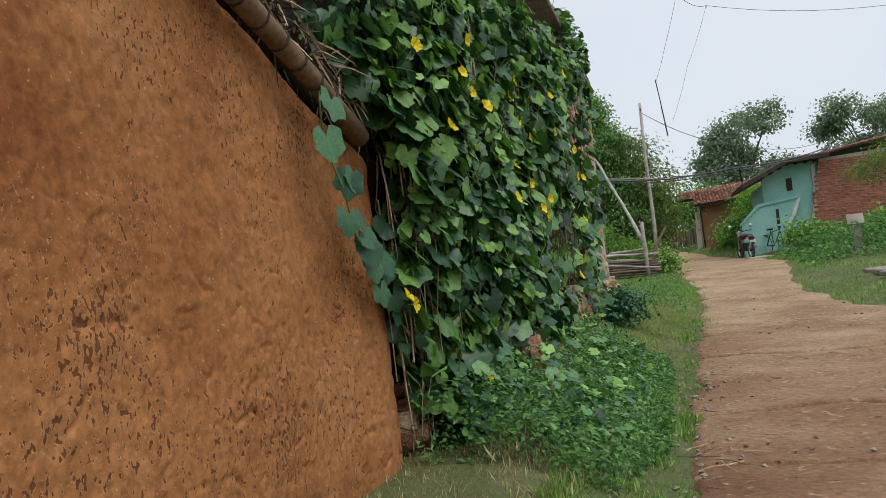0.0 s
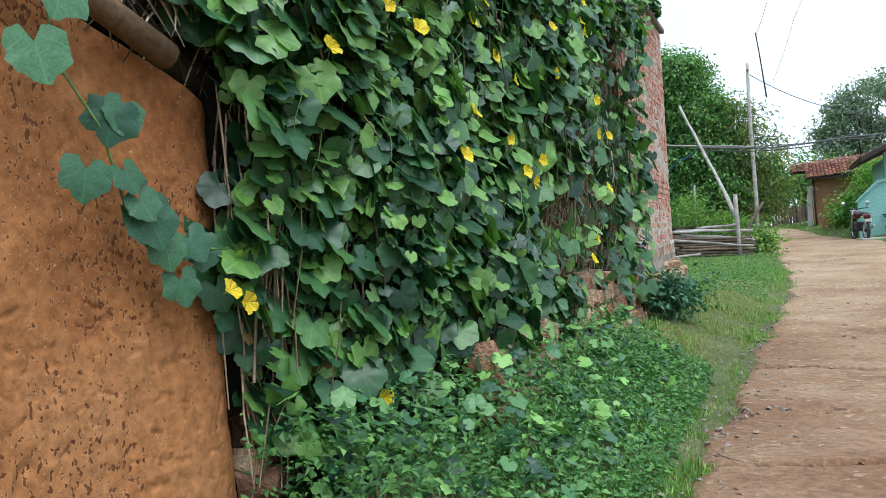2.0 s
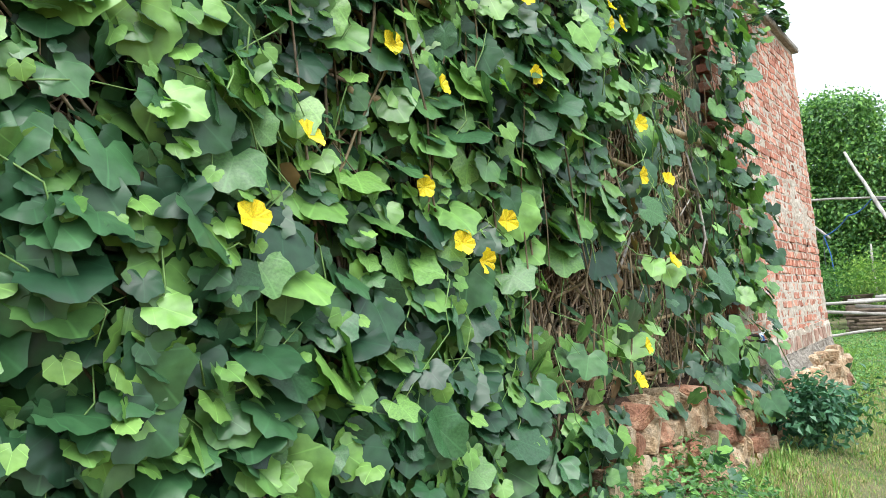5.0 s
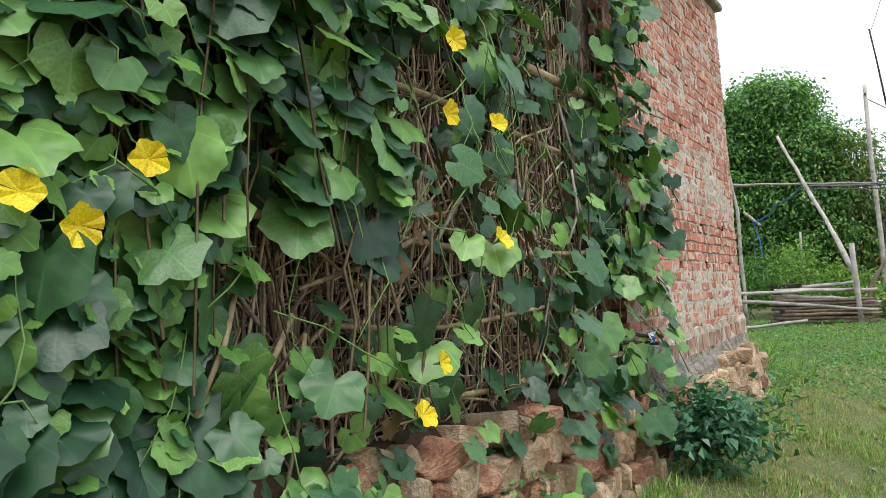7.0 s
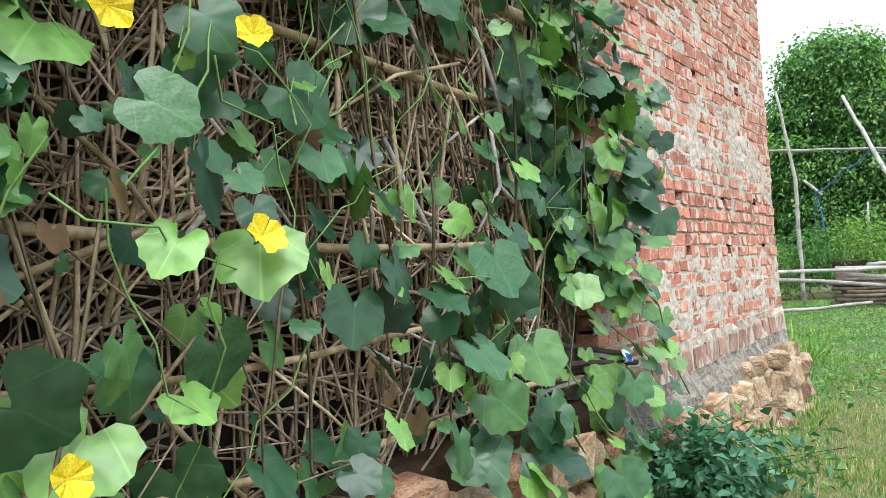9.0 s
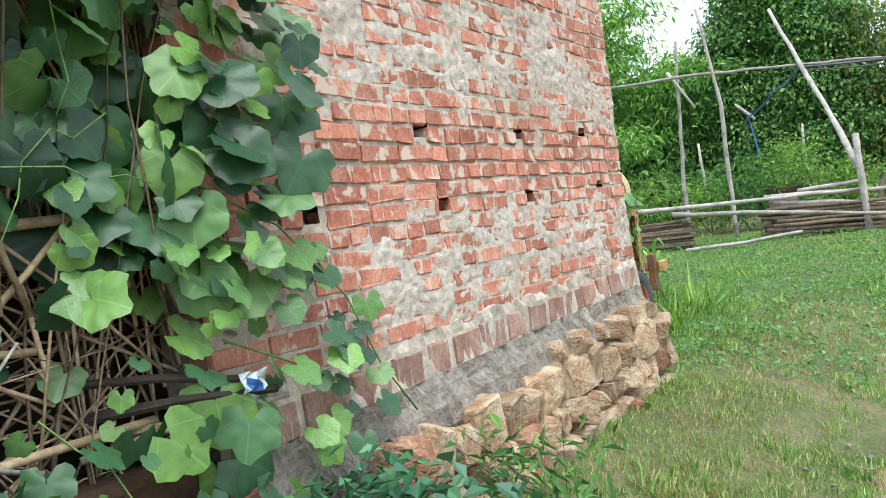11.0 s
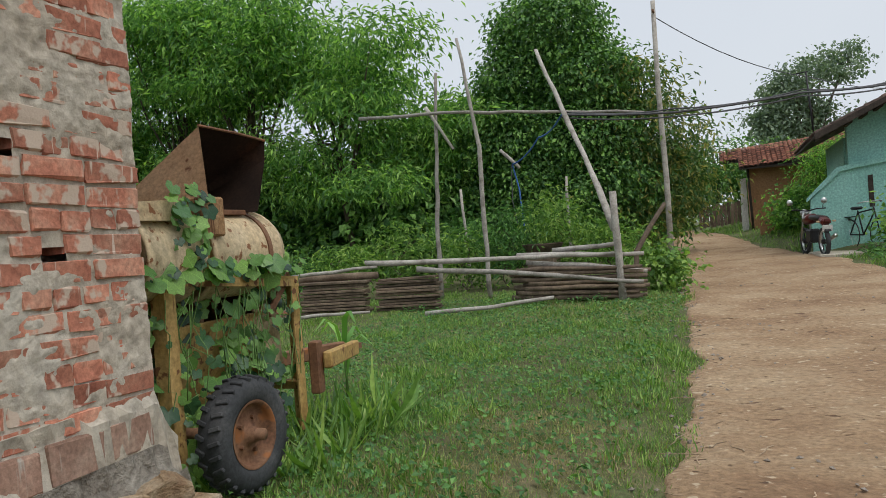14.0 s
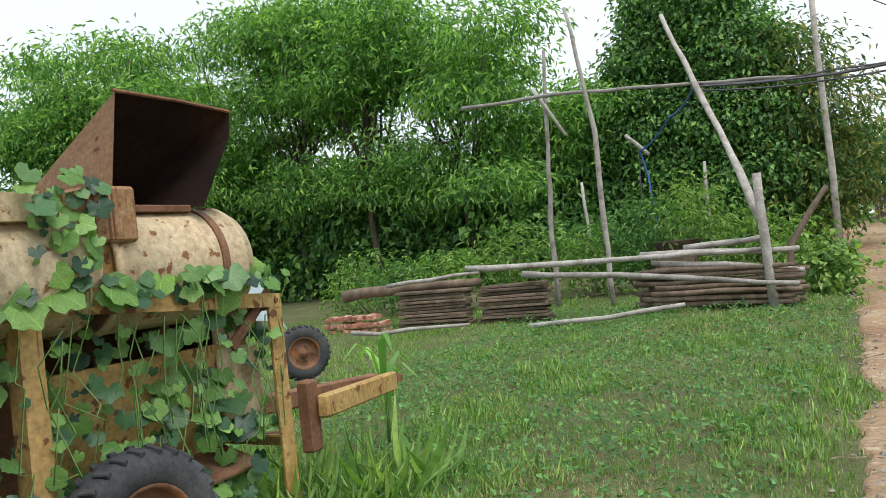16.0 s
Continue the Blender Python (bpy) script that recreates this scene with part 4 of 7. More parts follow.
def vine_cover(y, z):
    """Share of the fence that leaves hide: thin where the sticks show, patchy all over."""
    c = np.ones_like(y)
    c = np.where((y > 7.75) & (y < 9.65) & (z > 0.42) & (z < 1.75), 0.095, c)
    c = np.where((y > 7.7) & (y < 8.35) & (z > 1.12), 0.65, c)
    c = np.where((y > 8.5) & (y < 9.7) & (z >= 1.75) & (z < 2.35), 0.19, c)
    c = np.where((y >= 9.65) & (y < 10.4) & (z > 0.6), 0.10, c)
    c = np.where((y > 9.4) & (y < 10.5) & (z <= 0.6), 0.2, c)
    c = np.where((y > 10.4), 0.32, c)
    c = np.where((y > 10.4) & (z < 0.85), 0.12, c)
    c = np.where((z < 0.45) & (y > 8.35) & (y < 9.5), 0.07, c)
    c = np.where((z < 0.38) & (y >= 9.5), 0.16, c)
    c = np.where((z < 0.7) & (y < 5.5), 0.6, c)
    c = np.where((z < 0.3) & (y > 6.0) & (y < 8.4), 0.4, c)
    c = np.where(z < 0.0, c * np.clip((8.2 - y) / 2, 0, 1), c)
    right_edge = 11.08 + 0.15 * np.sin(4.5 * z + 1.0) - 0.12 * (z < 0.4)
    c = np.where(y > right_edge, 0, c)
    left = np.interp(z, [-0.5, 0.1, 0.45, 0.7, 1.0, 1.3, 1.5, 1.8, 3], [5.25, 5.05, 4.95, 4.9, 4.95, 4.95, 4.85, 4.6, 4.6])
    c = np.where(y < left, 0, c)
    c = np.where(z > vine_top(y), 0, c)
    return c * np.clip(0.95 + 0.8 * patchy(y, z, 2.6, 3) + 0.7 * patchy(y, z, 6.5, 9), 0.2, 1.2)


def vine_leaves(n, seed):
    rg = np.random.default_rng(seed)
    y, z = rg.uniform(3.4, 11.3, n), rg.uniform(-0.45, 3.3, n)
    keep = rg.random(n) < vine_cover(y, z)
    y, z = y[keep], z[keep]
    k = len(y)
    layer = rg.random(k)
    x = vine_front(y, z) - 0.24 * layer ** 1.3 - 0.22 * np.clip((z - 1.45) / 0.4, 0, 1) * np.clip((5.3 - y) / 0.6, 0, 1) * rg.random(k) - 0.25 * np.clip((z - vine_top(y) + 0.35) / 0.35, 0, 1) ** 2 * rg.random(k)
    nrm = np.stack([np.ones(k), rg.normal(-0.12, 0.65, k), rg.normal(0.45, 0.6, k)], 1)
    down = np.stack([rg.normal(0.15, 0.15, k), rg.normal(0, 0.75, k), -np.ones(k)], 1)
    size = np.clip(np.exp(rg.normal(-2.27, 0.45, k)), 0.03, 0.2) * np.interp(y, [4, 7, 11], [1.08, 1.0, 1.15]) * np.where(z > 2.0, 0.85, 1)
    return np.stack([x, y, z], 1), basis(nrm, down), size, rg.integers(0, 8, k), layer


LEAF_MESH = [mesh_from("leaf", v, f, M_VINE, True, v[:, :2] * np.array([1, -1])) for v, f in GOURD]
pl, fr, sz, pk, layer = vine_leaves(26000, 31)
front = np.nonzero((layer < 0.25) & (pl[:, 1] > 6.2) & (pl[:, 1] < 11) & (pl[:, 2] > 0.2) & (pl[:, 2] < 2.2))[0][:300]
for i in front:
    m = Matrix(((*fr[i][0], pl[i][0]), (*fr[i][1], pl[i][1]), (*fr[i][2], pl[i][2]), (0, 0, 0, 1)))
    o = piece("leaf", LEAF_MESH[pk[i]], vine, m=m @ Matrix.Scale(sz[i], 4))
    o.matrix_parent_inverse = vine_inv
rest = np.ones(len(pl), bool)
rest[front] = False
v, f = strew(GOURD, pk[rest], pl[rest], fr[rest], sz[rest])
o = piece("foliage", mesh_from("foliage", v, f, M_VINE, True, leaf_uv(pk[rest])), vine, "broad lobed green gourd leaves", kind="stuff")
o.matrix_parent_inverse = vine_inv


# ---- grass and weeds ----
def grass_patch(name, label, n, xr, yr, ok, height, seed, mat):
    rg = np.random.default_rng(seed)
    x, y = rg.uniform(*xr, n), rg.uniform(*yr, n)
    keep = ok(x, y, rg)
    x, y = x[keep], y[keep]
    k = len(x)
    z = ground_z(x, y) + 0.035 * rough(x, y, 1.1) - 0.004
    a = rg.uniform(0, 2 * np.pi, k)
    tilt = rg.uniform(0.1, 1.5, k)
    up = np.stack([np.cos(a) * tilt, np.sin(a) * tilt, np.ones(k)], 1)
    up /= np.linalg.norm(up, axis=1, keepdims=True)
    side = np.cross(up, np.stack([np.sin(a + 1), np.cos(a + 1), np.zeros(k)], 1))
    side /= np.linalg.norm(side, axis=1, keepdims=True)
    fr = np.stack([side, np.cross(up, side), up], 2)
    tuft = np.sin(x * 9.1 + 3 * np.sin(y * 4.3)) * np.sin(y * 8.3 + 2 * np.sin(x * 5.7)) * 0.5 + np.sin(x * 23 + 4 * np.sin(y * 11)) * np.sin(y * 19) * 0.35
    s = height * rg.uniform(0.4, 1.35, k) * (1 + 0.75 * tuft) * (0.75 + 0.5 * (np.sin(x * 3.1 + 2 * np.sin(y * 1.3)) * np.sin(y * 2.3) > 0.2))
    v, f = strew(BLADE, rg.integers(0, 2, k), np.stack([x, y, z], 1), fr, s)
    return tagged(new(name, mesh_from(name, v, f, mat)), label, "grass", kind="stuff")


def left_verge(x, y, rg):
    return (x < lane_left(y) + 0.12 * np.sin(y * 3) - 0.03 + 0.1 * rg.random(len(x))) & ~((x < -1.0) & (y > 10.8) & (y < 14.3)) & ~((x < -1.25) & (y < 14.3)) & ((y > 5.6) | (x > -0.75))


def trodden(x, y):
    """Shorter, drier grass where people pass near the wall corner."""
    return np.exp(-((x + 0.45) / 0.55) ** 2) * ((y > 9.5) & (y < 17.5))


grass_patch("grass", "fresh green verge grass beside the lane", 130000, (-1.3, 0.5), (3.5, 14.3), lambda x, y, rg: left_verge(x, y, rg) & (rg.random(len(x)) > 0.5 * trodden(x, y)), 0.05, 41, M_GRASS)
grass_patch("grass", "green yard grass round the thresher", 300000, (-9, 0.5), (14.3, 25.5), lambda x, y, rg: left_verge(x, y, rg) & (rg.random(len(x)) > 0.65 * trodden(x, y)) & (rg.random(len(x)) < np.interp(x, [-9, -4, -2, 0.5], [0.3, 0.7, 1, 1])), 0.062, 42, M_GRASS)
grass_patch("dry_grass", "short dry grass in the trodden verge", 110000, (-1.3, 0.5), (8.5, 18), lambda x, y, rg: left_verge(x, y, rg) & (rg.random(len(x)) < trodden(x, y) + 0.12), 0.036, 43, M_DRYGRASS)
grass_patch("dry_grass", "dry brown litter at the foot of the mud wall", 5000, (-1.6, -0.55), (2.5, 5.8), lambda x, y, rg: x < lane_left(y), 0.06, 49, M_DRYGRASS)
grass_patch("dry_grass", "dead stems scattered through the yard grass", 16000, (-6, 0.4), (14.3, 24), lambda x, y, rg: left_verge(x, y, rg), 0.055, 50, M_DRYGRASS)
grass_patch("dry_grass", "dry trampled grass by the wooden post", 9000, (-1.8, 0.4), (21.5, 25.5), lambda x, y, rg: left_verge(x, y, rg), 0.06, 44, M_DRYGRASS)
grass_patch("grass", "green grass verge on the far side of the lane", 40000, (2.2, 7), (14, 31), lambda x, y, rg: (x > lane_right(y) + 0.1 * np.sin(y * 2)) & ~((x > 2.4) & (x < 4.5) & (y > 30.3)), 0.08, 45, M_GRASS)
grass_patch("grass", "green grass at the lane's far bend", 16000, (-3, 3), (32, 46), lambda x, y, rg: ((x > lane_right(y)) | (x < lane_left(y))), 0.16, 46, M_GRASS)


grass_patch("grass", "thin grass straggling over the lane's edge", 26000, (-0.7, 0.8), (6, 24), lambda x, y, rg: np.abs(x - lane_left(y) - 0.02) < 0.24 * rg.random(len(x)), 0.045, 55, M_GRASS)
grass_patch("dry_grass", "dry straw straggling over the lane's edge", 14000, (-0.7, 0.8), (6, 24), lambda x, y, rg: np.abs(x - lane_left(y) - 0.05) < 0.3 * rg.random(len(x)), 0.04, 56, M_DRYGRASS)


# ---- trees ----
QUAD = {"fine": [simple_leaf(0.16), simple_leaf(0.12)], "broad": [simple_leaf(0.3), simple_leaf(0.36)]}


def tree(label, x, y, height, blobs, leaf, mat, clumps, per, trunk_r=0.12, kind="broad", droop=0.5, seed=1, group="", z=None, trunk=True, category="tree"):
    """Tapered trunk with limbs and a crown of leaf clumps; blobs: (dx, dy, z, rx, ry, rz) from the foot."""
    rg = np.random.default_rng(seed)
    z0 = float(ground_z(np.array(x), np.array(y))) if z is None else z
    t = thing("tree", label, category, group, at=(x, y, z0))
    bm = bmesh.new()
    if trunk:
        topz = height * 0.72
        pts = [(0.12 * math.sin(i * 1.1 + seed), 0.1 * math.cos(i * 0.9 + seed), topz * i / 6) for i in range(7)]
        tube_bm(pts, [trunk_r * (1 - 0.11 * i) for i in range(7)], 8, bm, 0.15, seed)
        for b in blobs:
            s = Vector(pts[2 + int(rg.integers(0, 3))])
            e = Vector((b[0], b[1], b[2]))
            mid = (s + e) / 2 + Vector((rg.normal(0, 0.2), rg.normal(0, 0.2), 0.2))
            tube_bm([s, mid, e], [trunk_r * 0.45, trunk_r * 0.3, trunk_r * 0.12], 6, bm, 0.1, seed)
        part("trunk", bm, M_BARK, t, "", True)
    else:
        bm.free()
    vol = np.array([b[3] * b[4] * b[5] for b in blobs]) ** (2 / 3)
    which = rg.choice(len(blobs), clumps, p=vol / vol.sum())
    B = np.array(blobs)[which]
    d = rg.normal(0, 1, (clumps, 3))
    d /= np.linalg.norm(d, axis=1, keepdims=True)
    rad = rg.uniform(0.4, 1.0, clumps) ** 0.55
    c = B[:, :3] + d * B[:, 3:6] * rad[:, None]
    spread = leaf * rg.uniform(1.1, 2.4, clumps) * (1.25 if kind == "fine" else 1)
    P = np.repeat(c, per, 0) + rg.normal(0, 1, (clumps * per, 3)) * np.repeat(spread, per)[:, None] * np.array([1, 1, 0.38 if kind == "fine" else 0.6])
    k = len(P)
    out = np.repeat(d, per, 0)
    nrm = out * 0.6 + rg.normal(0, 0.55, (k, 3)) + np.array([0, 0, 0.6])
    down = out * 0.5 + rg.normal(0, 0.6, (k, 3)) + np.array([0, 0, -droop])
    v, f = strew(QUAD[kind], rg.integers(0, 2, k), P, basis(nrm, down), leaf * rg.uniform(0.6, 1.4, k))
    piece("crown", mesh_from("crown", v, f, mat), t)
    return t


for x, y, h, sd in ((-8.9, 31.5, 7.6, 1), (-11.4, 31.0, 8.8, 2), (-14.2, 31.5, 9.0, 3), (-17.2, 32, 8.6, 4), (-20.5, 33, 8.8, 5), (-24.5, 35, 8.4, 6), (-30, 38, 8, 7), (-17.8, 28.6, 8.2, 8), (-20.2, 28.2, 8.6, 10), (-22.4, 24.8, 8.4, 25), (-25.5, 24.5, 7.6, 26), (-6.9, 33.5, 5.6, 9)):
    rnd = random.Random(sd)
    blobs = [(rnd.uniform(-1.7, 1.7), rnd.uniform(-1.1, 1.1), h * rnd.uniform(0.3, 0.93), rnd.uniform(0.7, 1.5), rnd.uniform(0.7, 1.3), rnd.uniform(0.25, 0.55)) for i in range(19)]
    tree("tall feathery green tree behind the yard", x, y, h, blobs, 0.2, M_TREE_A, 620, 28, 0.1, "fine", 0.9, sd, "feathery trees")
for x, y, h, sd in ((-7.6, 37, 4.2, 11), (-11, 37.5, 4.6, 12), (-5.0, 36.5, 4.2, 13), (-14.5, 38, 4.6, 14), (-18.5, 38.5, 4.6, 15), (-23, 40, 4.6, 16), (-28, 43, 5, 17), (-34, 45, 6, 18), (-40, 46, 6, 19), (-24, 31, 4.6, 51), (-28, 29, 5, 52), (-31, 26, 5, 53), (-9.6, 32.6, 2.6, 54), (-12.4, 32.4, 2.8, 55), (-15.6, 32.8, 3, 56), (-19, 31, 3, 57), (-7.2, 33.2, 2.4, 58)):
    rnd = random.Random(sd)
    blobs = [(rnd.uniform(-1.9, 1.9), rnd.uniform(-0.6, 0.6), h * rnd.uniform(0.08, 0.85), rnd.uniform(1.0, 1.5), rnd.uniform(0.6, 1.0), rnd.uniform(0.7, 1.1)) for i in range(11)]
    tree("dark leafy thicket in the shade of the grove", x, y, h, blobs, 0.24, M_TREE_B, 520, 20, 0.06, "broad", 0.7, sd, "thicket")
dense = [(0, 0, 6.1, 1.5, 1.4, 1.0), (-0.8, 0.2, 4.9, 1.3, 1.3, 1.0), (0.9, -0.1, 4.7, 1.2, 1.3, 1.0), (-0.9, 0, 3.4, 1.5, 1.4, 1.1), (0.8, 0, 3.2, 1.6, 1.4, 1.1), (-0.6, 0, 2.0, 1.7, 1.4, 1.1), (1.0, 0, 1.8, 1.6, 1.4, 1.0), (0, 0, 0.9, 1.8, 1.3, 0.8)]
tree("tall tree smothered in dense green creeper", -3.4, 33, 7.2, dense, 0.12, M_TREE_B, 4200, 20, 0.2, "broad", 0.9, 21)
mango = [(0, 0, 4.3, 1.1, 0.8, 0.9), (-0.75, 0, 3.3, 1.1, 0.8, 1.0), (0.8, 0, 3.1, 1.1, 0.8, 0.9), (0, 0.1, 2.2, 1.45, 0.9, 1.0), (1.1, 0.2, 1.8, 1.0, 0.8, 0.85), (-0.85, 0, 1.7, 1.1, 0.8, 0.85), (0.2, 0, 0.8, 1.3, 0.7, 0.6)]
tree("mango tree with yellowing leaves beside the lane", -1.65, 33.2, 5.2, mango, 0.17, M_TREE_C, 1000, 20, 0.1, "fine", 0.9, 22)
tree("leafy green tree behind the lane bend", 0.2, 52, 5, [(0, 0, 2.8, 2.2, 1.5, 1.3), (1.8, 0, 2.4, 1.8, 1.5, 1.2), (-1.8, 0, 2.2, 1.8, 1.5, 1.5), (0.6, 0, 1.4, 2.4, 1.5, 1.2)], 0.2, M_TREE_B, 500, 18, 0.12, "broad", 0.7, 23)
tree("leafy creeper-covered tree beside the mud cottage", 3.9, 38.2, 2.6, [(0, 0, 1.9, 0.9, 0.7, 0.7), (0.7, 0, 2.4, 0.7, 0.6, 0.5), (-0.4, 0, 1.5, 0.7, 0.6, 0.5)], 0.14, M_TREE_A, 300, 18, 0.05, "fine", 0.8, 24)
for x, y, sd, w in ((6.3, 70, 31, 0.85), (16.5, 72, 32, 0.9)):
    rnd = random.Random(sd)
    blobs = [(rnd.uniform(-3.6, 3.6) * w, rnd.uniform(-2, 2), rnd.uniform(4.6, 10.4), rnd.uniform(0.6, 1.2), rnd.uniform(0.6, 1.1), rnd.uniform(0.45, 0.9)) for i in range(20)]
    tree("tall open-crowned tree far off, haze in its leaf colour", x, y, 11.5, blobs, 0.26, M_TREE_FAR, 520, 22, 0.2, "broad", 0.7, sd, "distant trees")
far_rng = random.Random(8)
for k in range(26):
    x = -95 + k * 7.5 + far_rng.uniform(-2, 2)
    if -6 < x < 1:
        continue
    hh = far_rng.uniform(4, 6.5)
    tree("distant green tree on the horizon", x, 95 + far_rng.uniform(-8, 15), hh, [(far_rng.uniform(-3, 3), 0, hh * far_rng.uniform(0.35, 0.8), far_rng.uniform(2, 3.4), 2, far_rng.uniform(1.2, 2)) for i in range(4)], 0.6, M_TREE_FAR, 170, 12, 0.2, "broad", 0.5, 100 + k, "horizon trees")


def put(name, bm, mat, t, label="", smooth=False):
    """A part given in world places, under its thing."""
    o = part(name, bm, mat, t, label, smooth)
    o.matrix_parent_inverse = t.matrix_world.inverted()
    return o


def put_mesh(name, me, t, label="", kind="", m=None):
    o = piece(name, me, t, label, m, kind)
    o.matrix_parent_inverse = t.matrix_world.inverted()
    return o


def stone_bm_soft(seed):
    """A small crumpled lump."""
    rnd = random.Random(seed)
    bm = bmesh.new()
    bmesh.ops.create_icosphere(bm, subdivisions=2, radius=0.05)
    for v in bm.verts:
        v.co = Vector((v.co.x * 0.8, v.co.y * 1.2, v.co.z * 0.7)) * rnd.uniform(0.75, 1.25)
    return bm


# ---- vine details: trailing leaves, stems, flowers ----
def leaf_pose(p, normal, down, s):
    f = basis(np.array([normal], float), np.array([down], float))[0]
    return Matrix(((*f[0], p[0]), (*f[1], p[1]), (*f[2], p[2]), (0, 0, 0, 1))) @ Matrix.Scale(s, 4)


trail = [(4.46, 1.15, 0.159), (4.42, 0.95, 0.135), (4.47, 0.86, 0.136), (4.5, 0.94, 0.059), (4.51, 0.81, 0.223), (4.6, 0.72, 0.167), (4.7, 0.73, 0.162), (4.8, 0.71, 0.175), (4.94, 0.7, 0.182), (5.1, 0.7, 0.179), (5.23, 0.66, 0.185), (5.0, 0.8, 0.107), (4.65, 0.59, 0.16), (4.84, 0.55, 0.164), (4.9, 0.45, 0.118), (5.15, 0.83, 0.141), (5.31, 0.61, 0.147), (4.22, 1.46, 0.19), (4.1, 1.28, 0.2), (4.41, 1.13, 0.18), (4.26, 0.94, 0.17)]
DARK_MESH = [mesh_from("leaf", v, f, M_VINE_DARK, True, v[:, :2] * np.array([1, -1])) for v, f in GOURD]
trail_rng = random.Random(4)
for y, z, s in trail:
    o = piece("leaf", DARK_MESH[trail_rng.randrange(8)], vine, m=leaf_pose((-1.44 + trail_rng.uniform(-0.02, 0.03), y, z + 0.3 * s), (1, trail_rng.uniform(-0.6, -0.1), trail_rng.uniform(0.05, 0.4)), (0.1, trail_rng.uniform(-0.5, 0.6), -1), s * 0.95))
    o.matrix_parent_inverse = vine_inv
bm = tube_bm([(-1.47, 4.2, 1.55), (-1.48, 4.22, 1.3), (-1.47, 4.38, 1.1), (-1.46, 4.45, 0.85), (-1.44, 4.7, 0.72), (-1.42, 5.0, 0.7)], 0.005, 5)
put("stem", bm, M_STEM, vine, "thin trailing green stem", True)


def vine_stems(n, seed):
    """Thin runners that wander over the leaves."""
    rg = np.random.default_rng(seed)
    bm = bmesh.new()
    for i in range(n):
        y, z = rg.uniform(5.2, 10.6), rg.uniform(0.3, 2.5)
        d = rg.uniform(-1.2, 1.2)
        pts = []
        for j in range(7):
            pts.append((float(vine_front(y, z)) + rg.uniform(-0.06, 0.035), y, z))
            y += 0.09 * math.sin(d) + rg.normal(0, 0.02)
            z -= 0.10 * math.cos(d) * (1 if i % 3 else -1)
            d += rg.normal(0, 0.35)
        if pts[-1][2] < 0.1 or pts[-1][1] > 10.9:
            continue
        tube_bm(pts, [0.003, 0.0029, 0.0027, 0.0025, 0.0022, 0.0018, 0.0012], 4, bm, cap=False)
    return bm


def hanging_stems(n, seed):
    """Woody stems that hang through the leaves."""
    rg = np.random.default_rng(seed)
    bm = bmesh.new()
    for i in range(n):
        y, z, l = rg.uniform(5.0, 10.9), rg.uniform(0.9, 2.7), rg.uniform(0.5, 1.3)
        x = float(vine_front(y, z)) - rg.uniform(0.03, 0.17)
        slant = rg.normal(0, 0.25)
        pts = [(x + rg.normal(0, 0.012), y + rg.normal(0, 0.015) + slant * j / 5, max(0.5 if y > 7.6 else 0.0, z - l * j / 5)) for j in range(6)]
        tube_bm(pts, [rg.uniform(0.0025, 0.0055)] * 6, 4, bm, cap=False)
    return bm


o = put("woody_stem", hanging_stems(130, 8), M_VINESTEM, vine, "thin brown hanging stems", True)
o["kind"] = "stuff"
o = put("runner", vine_stems(120, 6), M_STEM, vine, "pale green wandering tendrils", True)
o["kind"] = "stuff"
rg = np.random.default_rng(77)
n = 1500
yy, zz = rg.uniform(4.6, 10.9, n), rg.uniform(0.1, 3.0, n)
ok = rg.random(n) < vine_cover(yy, zz) * 0.7
yy, zz = yy[ok], zz[ok]
n = len(yy)
pp = np.stack([vine_front(yy, zz) + rg.uniform(-0.06, 0.04, n), yy, zz], 1)
pick = rg.integers(0, 8, n)
v, f = strew(GOURD, pick, pp, basis(np.stack([np.ones(n), rg.normal(-0.2, 0.6, n), rg.normal(0.7, 0.6, n)], 1), np.stack([rg.normal(0.3, 0.3, n), rg.normal(0, 0.7, n), -np.ones(n)], 1)), rg.uniform(0.035, 0.10, n))
put_mesh("young_foliage", mesh_from("young_foliage", v, f, M_VINE_PALE, True, leaf_uv(pick)), vine, "small bright young leaves", "stuff")
n = 80
yy, zz = rg.uniform(5.0, 10.6, n), rg.uniform(-0.2, 2.2, n)
pp = np.stack([vine_front(yy, zz) - rg.uniform(0.03, 0.16, n), yy, zz], 1)
v, f = strew(GOURD, rg.integers(0, 8, n), pp, basis(np.stack([np.ones(n), rg.normal(0, 0.8, n), rg.normal(0, 0.6, n)], 1), np.stack([rg.normal(0, 0.3, n), rg.normal(0, 0.6, n), -np.ones(n)], 1)), rg.uniform(0.05, 0.11, n))
put_mesh("withered_foliage", mesh_from("withered_foliage", v, f, M_DRYLEAF, True), vine, "brown withered leaves among the green", "stuff")


def flower_mesh(seed):
    """Five broad crinkled petals round a small cup."""
    rnd = random.Random(seed)
    v, f = [], []
    for k in range(5):
        a0 = 2 * math.pi * k / 5 + rnd.uniform(-0.1, 0.1)
        b = len(v)
        v.append((0, 0, -0.05))
        for j in range(5):
            a = a0 + (j - 2) * 0.32
            r = 0.5 * (1 - 0.1 * abs(j - 2)) + rnd.uniform(-0.03, 0.03)
            v.append((r * math.cos(a), r * math.sin(a), 0.10 + 0.05 * (j % 2) + 0.02 * k % 2))
        for j in range(4):
            f.append((b, b + 1 + j, b + 2 + j))
    return mesh_from("petals", v, f, M_PETAL)


